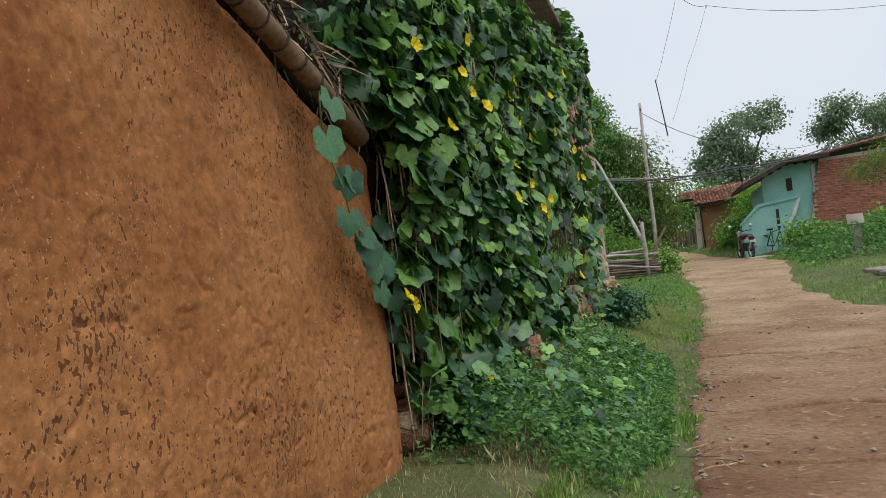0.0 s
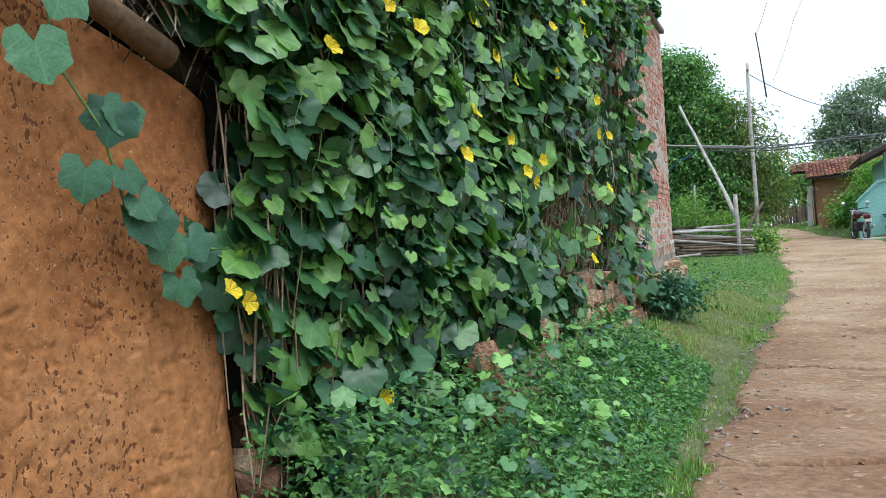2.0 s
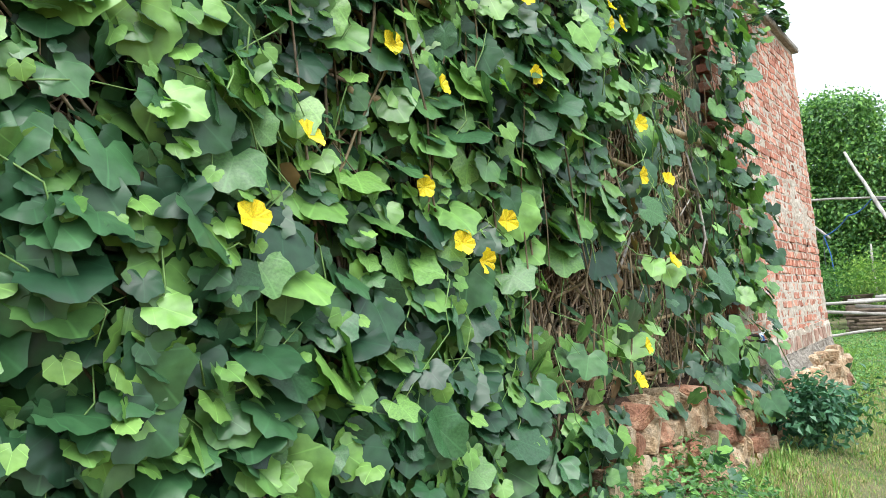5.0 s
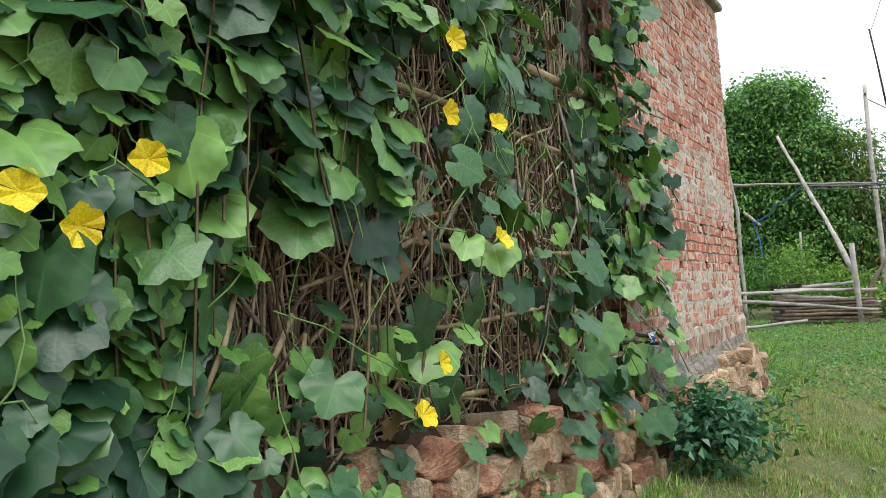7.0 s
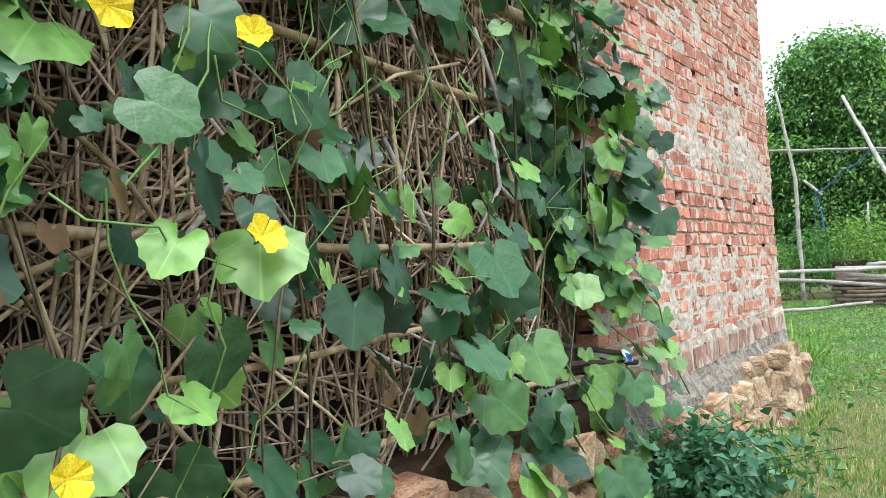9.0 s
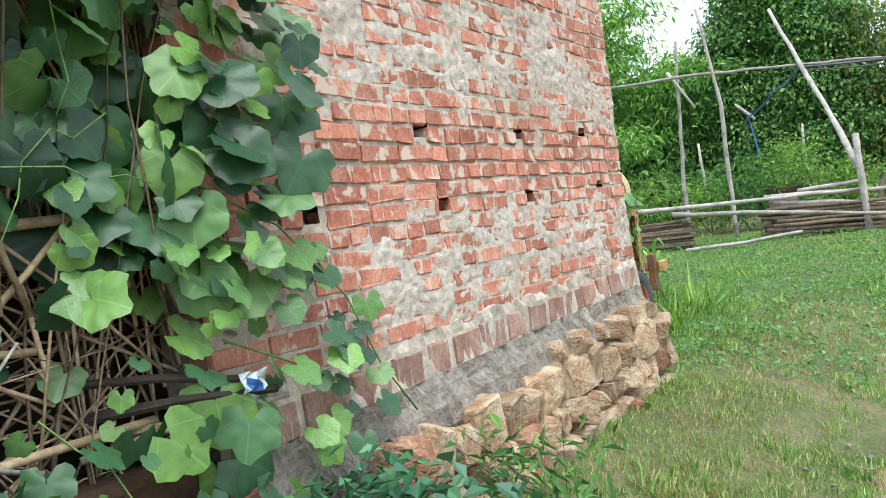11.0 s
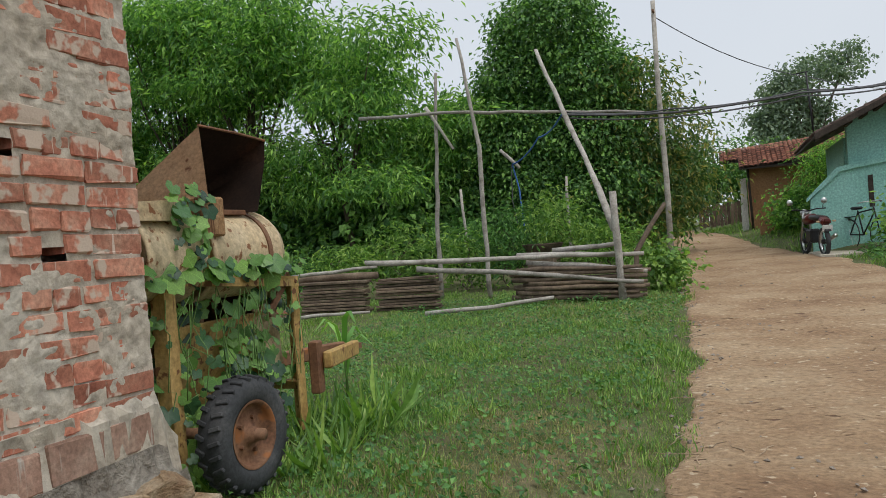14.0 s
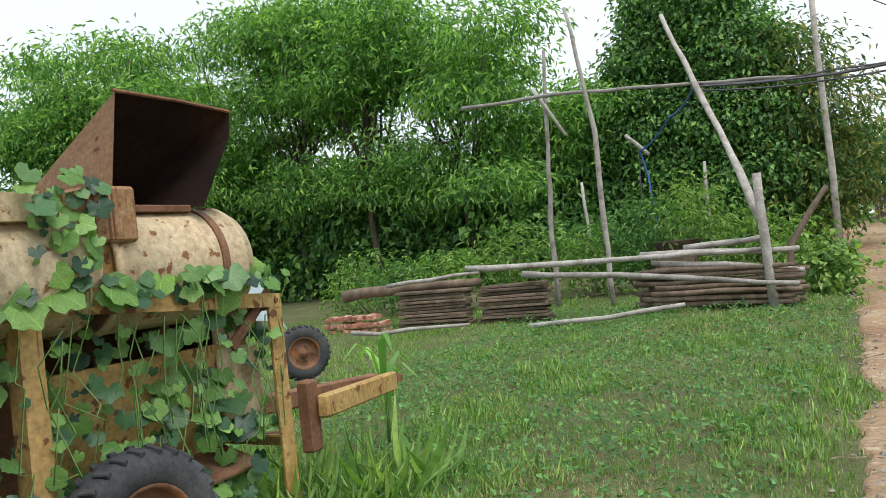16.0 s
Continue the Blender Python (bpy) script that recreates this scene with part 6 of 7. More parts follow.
for p in spots:
    s = float(np.clip(np.exp(rg.normal(-2.75, 0.45)), 0.028, 0.16))
    o = piece("leaf", (LEAF_MESH if rg.random() < 0.6 else PALE_MESH)[int(rg.integers(0, 8))], creeper, m=leaf_pose(p, (1, rg.normal(-0.4, 0.4), rg.normal(0.6, 0.4)), (0.2, rg.normal(0, 0.6), -1), s))
    o.matrix_parent_inverse = creeper.matrix_world.inverted()
bm = bmesh.new()
for i in range(22):
    y, z, x = rg.uniform(YL - 0.1, YR), rg.uniform(0.75, 1.0), XF + rg.uniform(0.0, 0.06)
    pts = [(x + rg.normal(0, 0.02), y + rg.normal(0, 0.04), z - j * rg.uniform(0.08, 0.16)) for j in range(6)]
    tube_bm(pts, 0.003, 4, bm, cap=False)
o = put("runner", bm, M_STEM, creeper, "thin green climbing stems", True)
o["kind"] = "stuff"
grass_patch("tall_grass", "tall rank grass growing round the machine", 1500, (-2.6, -1.45), (14.9, 17.3), lambda x, y, rg: (np.abs(y - 15.48) > 0.34) | (x < -1.8), 0.26, 47, M_GRASS)
grass_patch("tall_grass", "tufts of taller grass in the yard", 2600, (-3.5, 0.35), (14.6, 20.5), lambda x, y, rg: (np.sin(x * 4.1 + 1) * np.sin(y * 2.7) > 0.55) & (x < lane_left(y)), 0.11, 48, M_GRASS)

spare = thing("cart_wheel", "small black-tyred cart wheel standing in the grass", "wheel", at=(-4.42, 19.6, -0.07), turn=-35)
w3 = wheel(spare, "wheel", 0.26, 0.13)
w3.matrix_basis = pose(0, 0, 0.25)
sprout = thing("maize_sprout", "young maize plant with arching blades in the grass", "plant", at=(-2.25, 17.85, 0.0 - 0.2))
for k in range(5):
    a = k * 1.4
    pts = [(0, 0, 0.15 + 0.06 * k), (0.06 * math.cos(a), 0.06 * math.sin(a), 0.42 + 0.06 * k), (0.16 * math.cos(a), 0.16 * math.sin(a), 0.52 + 0.05 * k), (0.27 * math.cos(a), 0.27 * math.sin(a), 0.42 + 0.05 * k)]
    v, fcs = [], []
    for j, p in enumerate(pts):
        wdt = (0.02, 0.026, 0.018, 0.002)[j]
        v += [(p[0] - wdt * math.sin(a), p[1] + wdt * math.cos(a), p[2]), (p[0] + wdt * math.sin(a), p[1] - wdt * math.cos(a), p[2])]
    fcs = [(2 * j, 2 * j + 1, 2 * j + 3, 2 * j + 2) for j in range(3)]
    piece("blade", mesh_from("blade", v, fcs, M_VINE_PALE, True), sprout)
part("stalk", tube_bm([(0, 0, 0), (0.01, 0, 0.5)], [0.014, 0.008], 8), M_STEM, sprout, "", True)


# ---- poles, logs and yard clutter ----
def pole(name, label, category, pts, r, mat, group="", sides=9, knots=True, seed=1):
    """A rough trimmed branch with knots, its foot the origin."""
    rnd = random.Random(seed)
    base = Vector(pts[0])
    fine = []
    for i in range(len(pts) - 1):
        p, q = Vector(pts[i]) - base, Vector(pts[i + 1]) - base
        m = max(2, int((q - p).length / 0.35))
        for j in range(m):
            fine.append(p.lerp(q, j / m) + Vector((rnd.gauss(0, 0.008), rnd.gauss(0, 0.008), rnd.gauss(0, 0.008))))
    fine.append(Vector(pts[-1]) - base)
    k = len(fine)
    rad = [r * (1 - 0.35 * i / k) * rnd.uniform(0.9, 1.14) for i in range(k)]
    bm = tube_bm(fine, rad, sides, wobble=0.12, seed=seed)
    me = bpy.data.meshes.new(name)
    bm.to_mesh(me)
    bm.free()
    me.materials.append(mat)
    me.shade_smooth()
    o = new(name, me)
    o.location = base
    return tagged(o, label, category, group)


pole("fence_post", "weathered grey forked wooden post tied with wire", "post", [(-0.745, 23.46, -0.05), (-0.75, 23.45, 0.8), (-0.77, 23.44, 1.53)], 0.06, M_POLE, seed=2)
pole("leaning_pole", "long pale pole leaning against the post", "pole", [(-0.80, 23.53, 1.0), (-1.3, 24.4, 2.2), (-2.22, 25.8, 4.2)], 0.047, M_POLE, "yard poles", seed=3)
pole("upright_pole", "thin bleached upright pole in the yard", "pole", [(-3.97, 24.9, 0.0), (-3.95, 24.9, 1.4), (-3.77, 24.9, 3.87)], 0.04, M_POLE, "yard poles", seed=4)
pole("upright_pole", "thin crooked bleached pole in the yard", "pole", [(-3.0, 24.6, 0.0), (-3.02, 24.6, 1.2), (-2.98, 24.5, 2.5), (-3.2, 24.4, 4.26)], 0.04, M_POLE, "yard poles", seed=5)
pole("upright_pole", "short stake among the bushes", "pole", [(-4.1, 27.0, 0.0), (-4.18, 27.0, 2.0)], 0.035, M_POLE, "yard poles", seed=6)
pole("upright_pole", "short stake among the bushes", "pole", [(-2.12, 27.0, 0.0), (-2.08, 27.0, 2.05)], 0.035, M_POLE, "yard poles", seed=7)
pole("upright_pole", "tied short cross stick hanging from a pole", "pole", [(-4.0, 24.86, 3.3), (-3.55, 24.86, 2.55)], 0.03, M_POLE, "yard poles", seed=8)
pole("cross_pole", "long horizontal bamboo lashed across the poles", "pole", [(-5.3, 25.0, 3.28), (-3.6, 24.75, 3.16), (-1.75, 25.0, 2.97), (-0.4, 25.1, 2.80)], 0.032, M_POLE, "yard poles", seed=9)
pole("prop", "dark crooked branch propped beside the post", "branch", [(-0.6, 24.0, 0.0), (-0.58, 24.15, 0.65), (-0.18, 24.8, 1.33)], 0.045, M_LOG, seed=10)
utility_pole = thing("utility_pole", "tall weathered wooden electricity pole beside the lane", "utility pole", at=(-0.62, 31.64, 0.0))
part("shaft", tube_bm([(0, 0, -0.1), (0.02, 0, 2), (-0.02, 0, 4.3), (0, 0, 6.27)], [0.075, 0.068, 0.06, 0.052], 10, wobble=0.06), M_POLE, utility_pole, "", True)
part("bracket", box_bm((0.05, 0.3, 0.05), (0, -0.06, 6.0), bevel=0.006), M_RUST, utility_pole)


def cable(name, label, pts, r, mat, sag=0.0):
    fine = []
    for (p, q) in zip(pts, pts[1:]):
        p, q = Vector(p), Vector(q)
        for j in range(8):
            u = j / 8
            fine.append(p.lerp(q, u) - Vector((0, 0, sag * 4 * u * (1 - u))))
    fine.append(Vector(pts[-1]))
    base = fine[0].copy()
    bm = tube_bm([f - base for f in fine], r, 5)
    me = bpy.data.meshes.new(name)
    bm.to_mesh(me)
    bm.free()
    me.materials.append(mat)
    o = new(name, me)
    o.location = base
    return tagged(o, label, "cable")


for k, (dz, r) in enumerate(((0.0, 0.02), (-0.05, 0.013), (0.045, 0.012))):
    cable("cable", "drooping grey overhead cable across the lane", [(-1.7, 25.0, 2.92 + dz), (0.07, 25.0, 2.73 + dz * 1.3), (1.9, 25.2, 2.82 + dz), (3.4, 26.6, 2.98 + dz), (5.3, 30.4, 3.55 + dz)], r, M_CABLE, 0.02 + 0.02 * k)
cable("cable", "thin wire running to the utility pole", [(-0.62, 31.64, 5.9), (3.0, 36, 4.7), (7.5, 44, 5.2)], 0.012, M_CABLE, 0.25)
cable("cable", "thin slack wire high over the lane", [(0.7, 20, 6.5), (1.31, 20, 6.1), (4.9, 20, 5.4), (9, 20, 5.6)], 0.005, M_CABLE, 0.12)
cable("cable", "thin broken wire dangling over the lane", [(0.7, 20, 6.5), (0.3, 20, 5.3), (0.02, 20, 4.55)], 0.004, M_CABLE, 0.03)
cable("cable", "thin broken wire dangling over the lane", [(1.32, 20, 6.103), (1.30, 20, 6.09), (0.75, 20, 4.8), (0.29, 20, 3.6)], 0.0035, M_CABLE, 0.06)
pole("dangling_stick", "dark thin stick hanging from a broken wire", "stick", [(0.16, 20, 3.28), (0.015, 20, 4.62)], 0.016, M_DARKWOOD, seed=11)
cable("rope", "blue nylon rope slung from the leaning pole", [(-1.75, 25.25, 2.95), (-2.4, 26.3, 2.75), (-3.1, 27.0, 2.38)], 0.016, M_BLUE, 0.08)
cable("rope", "blue nylon rope hanging in the bushes", [(-3.1, 27.0, 2.38), (-3.0, 27.0, 1.9), (-2.95, 27.0, 1.0)], 0.016, M_BLUE, 0.0)
cable("rope", "grey cord hanging beside the blue rope", [(-3.12, 27.0, 2.38), (-3.15, 27.0, 1.7), (-3.05, 27.0, 1.0)], 0.009, M_CABLE, 0.0)
pole("pulley_stick", "short pale stick tied into the rope", "stick", [(-2.95, 27.0, 2.3), (-3.32, 27.0, 2.68)], 0.035, M_POLE, seed=12)

for k, (p, q, r, mat) in enumerate((((-5.87, 23.2, 0.62), (-4.4, 23.3, 0.70), 0.04, M_POLE), ((-6.85, 23.45, 0.52), (-4.5, 23.5, 0.56), 0.10, M_LOG), ((-4.6, 23.3, 0.74), (-0.8, 23.55, 0.66), 0.05, M_POLE), ((-3.72, 23.2, 0.62), (-0.42, 23.3, 0.25), 0.05, M_POLE), ((-2.25, 23.6, 0.70), (-0.42, 23.6, 0.63), 0.05, M_POLE), ((-2.1, 23.55, 0.60), (-0.38, 23.5, 0.38), 0.045, M_POLE), ((-1.75, 23.75, 0.74), (-0.75, 23.75, 0.80), 0.05, M_POLE))):
    pole("wooden_pole", "long peeled pale pole laid along the stack", "pole", [p, ((p[0] + q[0]) / 2, (p[1] + q[1]) / 2, (p[2] + q[2]) / 2 + 0.03 * (k % 2)), q], r * 0.82, mat, "stacked poles", seed=20 + k)
stack_rng = random.Random(6)
for k in range(26):
    z = 0.06 + 0.07 * (k // 4)
    y = 23.45 + 0.085 * (k % 4) + stack_rng.uniform(-0.02, 0.02)
    pole("log", "dark weathered log in a low stack", "log", [(-2.2 + stack_rng.uniform(-0.15, 0.15), y, z + 0.03), (-0.55 + stack_rng.uniform(-0.15, 0.2), y, z - 0.02)], 0.036, M_LOG, "stacked logs", seed=40 + k)
for k in range(22):
    side, row = k % 2, k // 2
    x0, x1 = ((-5.75, -4.62), (-4.42, -3.45))[side]
    b = box_bm((x1 - x0 + stack_rng.uniform(-0.08, 0.08), 0.2, 0.036), bevel=0.006)
    o = part("plank", b, M_LOG)
    o.matrix_world = pose((x0 + x1) / 2, 23.35 + stack_rng.uniform(-0.03, 0.03), 0.03 + row * 0.046, stack_rng.uniform(-2, 2), -stack_rng.uniform(-0.5, 1.0), stack_rng.uniform(-1.5, 1.5))
    tagged(o, "weathered brown sawn plank in a low stack", "plank", "stacked planks")
pole("ground_stick", "long pale stick lying in the grass", "stick", [(-3.25, 22.23, 0.05), (-2.4, 22.6, 0.06), (-1.62, 23.0, 0.12)], 0.035, M_POLE, seed=70)
pole("ground_stick", "pale stick half hidden in the grass", "stick", [(-5.9, 22.3, 0.05), (-4.3, 22.7, 0.06)], 0.03, M_POLE, seed=71)
for k in range(26):
    o = piece("brick", STRETCH[k % 4])
    o.matrix_world = pose(-6.95 + (k % 9) * 0.12, 23.2 + stack_rng.uniform(-0.06, 0.06), -0.0 + 0.1 * (k // 9), stack_rng.uniform(-8, 8), stack_rng.uniform(-8, 8), stack_rng.uniform(-15, 15))
    tagged(o, "loose red brick in a low heap", "brick", "loose bricks")
basin = thing("basin", "old grey-brown tilted metal basin on the logs", "basin", at=(-2.4, 26.0, 0.62))
part("bowl", lathe_bm([(0.0, 0.0), (0.0, 0.25), (0.2, 0.36), (0.22, 0.37), (0.2, 0.34), (0.03, 0.23), (0.03, 0.0)], 24, "z"), M_LOG, basin, "", True)
part("stand", box_bm((0.5, 0.5, 0.62), (0, 0, -0.32), bevel=0.03), M_LOG, basin)

# ---- turquoise house ----
green_house = thing("turquoise_house", "turquoise limewashed house with tiled roof and sloping porch", "house", at=(4, 33, 0.1))


def wall_plate(name, outline, y, thick, mat, t, label=""):
    o = put(name, prism_bm(outline, thick, "y"), mat, t, label)
    o.matrix_basis = pose(0, y, 0)
    return o


wall_plate("porch_wall", [(2.45, -0.1), (2.45, 1.30), (3.07, 1.90), (4.42, 2.08), (4.2, 1.5), (3.98, 1.15), (3.96, -0.1)], 31.7, 0.22, M_TURQ, green_house, "turquoise porch end wall")
wall_plate("porch_coping", [(2.38, 1.27), (2.40, 1.35), (3.04, 1.98), (4.50, 2.18), (4.49, 2.07), (3.08, 1.88)], 31.62, 0.36, M_TURQ, green_house, "pale porch roof edge")
wall_plate("porch_rib", [(3.92, -0.1), (4.02, -0.1), (4.04, 1.15), (4.26, 1.5), (4.5, 2.08), (4.40, 2.08), (4.17, 1.55), (3.95, 1.18)], 31.66, 0.2, M_WHITE, green_house)
wall_plate("shutter", [(3.62, 1.05), (3.72, 1.05), (3.72, 1.75), (3.62, 1.74)], 31.685, 0.03, M_DARKWOOD, green_house, "narrow dark porch opening")
wall_plate("upper_wall", [(3.3, 0.1), (3.3, 2.95), (4.1, 3.28), (5.2, 3.32), (5.2, 0.1)], 31.95, 0.25, M_TURQ, green_house, "pale turquoise upper wall")
wall_plate("pilaster", [(4.98, 1.9), (5.1, 1.9), (5.1, 3.2), (4.98, 3.15)], 31.9, 0.06, M_WHITE, green_house)
wall_plate("side_wall", [(3.32, -0.1), (3.32, 2.7), (3.5, 2.7), (3.5, -0.1)], 32.85, 3.6, M_TURQ, green_house)
wall_plate("window_recess", [(4.1, 2.35), (4.3, 2.35), (4.3, 2.8), (4.1, 2.8)], 31.935, 0.02, M_DARKWOOD, green_house, "small dark window")


def tiled_roof(t, y0, y1, x0, z0, x1, z1, rows, seed, mat=M_TILE):
    """Half-round clay tiles in columns down a slope towards -x, on a dark board."""
    rnd = random.Random(seed)
    bd = bmesh.new()
    prism_bm([(x0, z0), (x1, z1), (x1, z1 - 0.05), (x0, z0 - 0.05)], y1 - y0, "y", bd)
    o = put("roof_board", bd, M_DARKWOOD, t, "dark roof boarding")
    o.matrix_basis = pose(0, y0, 0)
    v, f = [], []
    L = math.hypot(x1 - x0, z1 - z0)
    dx, dz = (x1 - x0) / L, (z1 - z0) / L
    cols = int((y1 - y0) / 0.14)
    for c in range(cols):
        yc = y0 + (c + 0.5) * (y1 - y0) / cols
        for r in range(rows):
            s0, s1 = L * r / rows - 0.02, L * (r + 1) / rows + 0.03
            b = len(v)
            up0, up1 = 0.055 + rnd.uniform(0, 0.02), 0.03 + rnd.uniform(0, 0.02)
            for s, lift, w in ((s0, up0, 0.075), (s1, up1, 0.06)):
                for k in range(5):
                    a = math.pi * k / 4
                    v.append((x0 + dx * s - dz * lift * math.sin(a), yc + w * math.cos(a) + rnd.uniform(-0.008, 0.008), z0 + dz * s + dx * lift * math.sin(a) + 0.01))
            f += [(b + k, b + k + 1, b + 6 + k, b + 5 + k) for k in range(4)]
    return put_mesh("roof_tiles", mesh_from("roof_tiles", v, f, mat), t, "weathered clay roof tiles", "stuff")


tiled_roof(green_house, 31.0, 37, 2.6, 2.7, 4.1, 3.38, 9, 5, M_TILE_OLD)
tiled_roof(green_house, 31.0, 37, 4.1, 3.385, 5.45, 3.44, 8, 6, M_TILE_OLD)
for k in range(9):
    x = 2.68 + k * 0.3
    put("rafter", box_bm((0.07, 0.9, 0.1), (x, 31.47, min(2.6 + (x - 2.6) * 0.453, 3.3)), bevel=0.005), M_DARKWOOD, green_house)
wall_plate("verge_board", [(2.56, 2.56), (2.56, 2.70), (4.1, 3.39), (5.45, 3.43), (5.45, 3.31), (4.1, 3.27)], 30.95, 0.04, M_DARKWOOD, green_house, "dark verge board")

antenna = thing("antenna_pole", "thin black antenna pole with a short crossbar on the roof", "antenna", at=(2.67, 32.2, 2.88))
part("mast", tube_bm([(0, 0, -0.25), (-0.08, 0, 1.35)], 0.022, 7), M_BLACK, antenna, "", True)
part("crossbar", tube_bm([(-0.29, 0, 1.34), (-0.04, 0, 1.36)], 0.014, 6), M_BLACK, antenna, "", True)

# ---- brick outbuilding ----
outhouse = thing("brick_outhouse", "weathered red brick wall of an outhouse", "house", at=(7, 31.5, 0.2))
wall_plate("wall", [(4.5, 0.0), (5.2, 3.1), (5.25, 3.35), (12, 3.6), (12, 0.0)], 31.82, 0.3, M_MORTAR, outhouse)
ov, of = [], []
for r in range(38):
    for c in range(34):
        z, x = 0.16 + r * 0.083, 4.55 + c * 0.232 + (0.116 if r % 2 else 0)
        if x < 4.62 + 0.18 * z or x > 11.9 or z > 3.25:
            continue
        pv, pf = arrays(STRETCH[(r * 7 + c) % 4])
        m = pose(x + stack_rng.uniform(-0.01, 0.01), 31.85 + stack_rng.uniform(-0.006, 0.006), z, 0, 0, 90)
        b = len(ov)
        ov += [tuple(m @ Vector(p)) for p in pv]
        of += [tuple(b + i for i in q) for q in pf]
put_mesh("brickwork", mesh_from("brickwork", ov, of, M_BRICK_OLD), outhouse, "dull red brick courses", "stuff")
tiled_roof(outhouse, 31.6, 37, 5.3, 3.5, 9.5, 4.1, 16, 9)

# ---- mud cottage at the bend ----
cottage = thing("mud_cottage", "small ochre mud cottage with a clay-tiled roof", "house", at=(2.4, 41, 0.6))
wall_plate("wall", [(1.4, 0.0), (1.4, 2.62), (3.9, 2.85), (3.9, 0.0)], 40.0, 0.3, M_OCHRE, cottage, "ochre mud front wall")
wall_plate("side_wall", [(1.42, 0.0), (1.42, 2.6), (1.7, 2.6), (1.7, 0.0)], 40.3, 4.5, M_OCHRE, cottage)
wall_plate("pillar", [(1.08, 0.3), (1.12, 2.3), (1.3, 2.32), (1.3, 0.3)], 40.2, 0.25, M_WHITE, cottage, "whitewashed corner pillar")
put("corner_post", tube_bm([(1.42, 39.93, 0.4), (1.36, 39.93, 2.7)], 0.04, 7), M_DARKWOOD, cottage, "", True)


def cottage_roof(y0, z0, y1, z1, x0, x1, rows, seed):
    rnd = random.Random(seed)
    v, f = [], []
    cols = int((x1 - x0) / 0.14)
    L = math.hypot(y1 - y0, z1 - z0)
    dy, dz = (y1 - y0) / L, (z1 - z0) / L
    for c in range(cols):
        xc = x0 + (c + 0.5) * (x1 - x0) / cols
        for r in range(rows):
            b = len(v)
            for s, lift, w in ((L * r / rows - 0.02, 0.06 + rnd.uniform(0, 0.025), 0.075), (L * (r + 1) / rows + 0.03, 0.035, 0.06)):
                for k in range(5):
                    a = math.pi * k / 4
                    v.append((xc + w * math.cos(a) + rnd.uniform(-0.01, 0.01), y0 + dy * s - dz * lift * math.sin(a), z0 + dz * s + dy * lift * math.sin(a) + 0.1 * (xc - x0) * 0.6))
            f += [(b + k, b + 5 + k, b + 6 + k, b + k + 1) for k in range(4)]
    put_mesh("roof_tiles", mesh_from("roof_tiles", v, f, M_TILE), cottage, "mossy red clay tiles", "stuff")
    put("roof_board", prism_bm([(y0 + 0.02, z0 - 0.01), (y1, z1 - 0.01), (y1, z1 - 0.06), (y0 + 0.02, z0 - 0.06)], x1 - x0, "x"), M_DARKWOOD, cottage).matrix_basis = pose(x0, 0, 0)


cottage_roof(39.5, 2.62, 41.6, 3.38, 1.1, 4.6, 10, 3)
cottage_roof(43.2, 3.1, 44.6, 3.6, 0.5, 5.6, 7, 4)
wall_plate("yard_wall", [(1.55, 0.0), (1.55, 1.2), (3.6, 1.25), (3.6, 0.0)], 37.6, 0.25, M_OCHRE, cottage, "low mud yard wall")
paling = thing("paling_fence", "grey weathered plank fence at the lane bend", "fence", at=(0.5, 46, 0.6))
for k in range(13):
    put("board", box_bm((0.12, 0.03, 0.85), (-0.4 + k * 0.135, 46 + 0.02 * (k % 2), 1.1 + 0.012 * k + 0.03 * (k % 3)), (0, stack_rng.uniform(-2, 2), 0), 0.005), M_LOG, paling)
put("rail", box_bm((1.8, 0.05, 0.07), (0.4, 46.05, 1.35), bevel=0.006), M_LOG, paling)


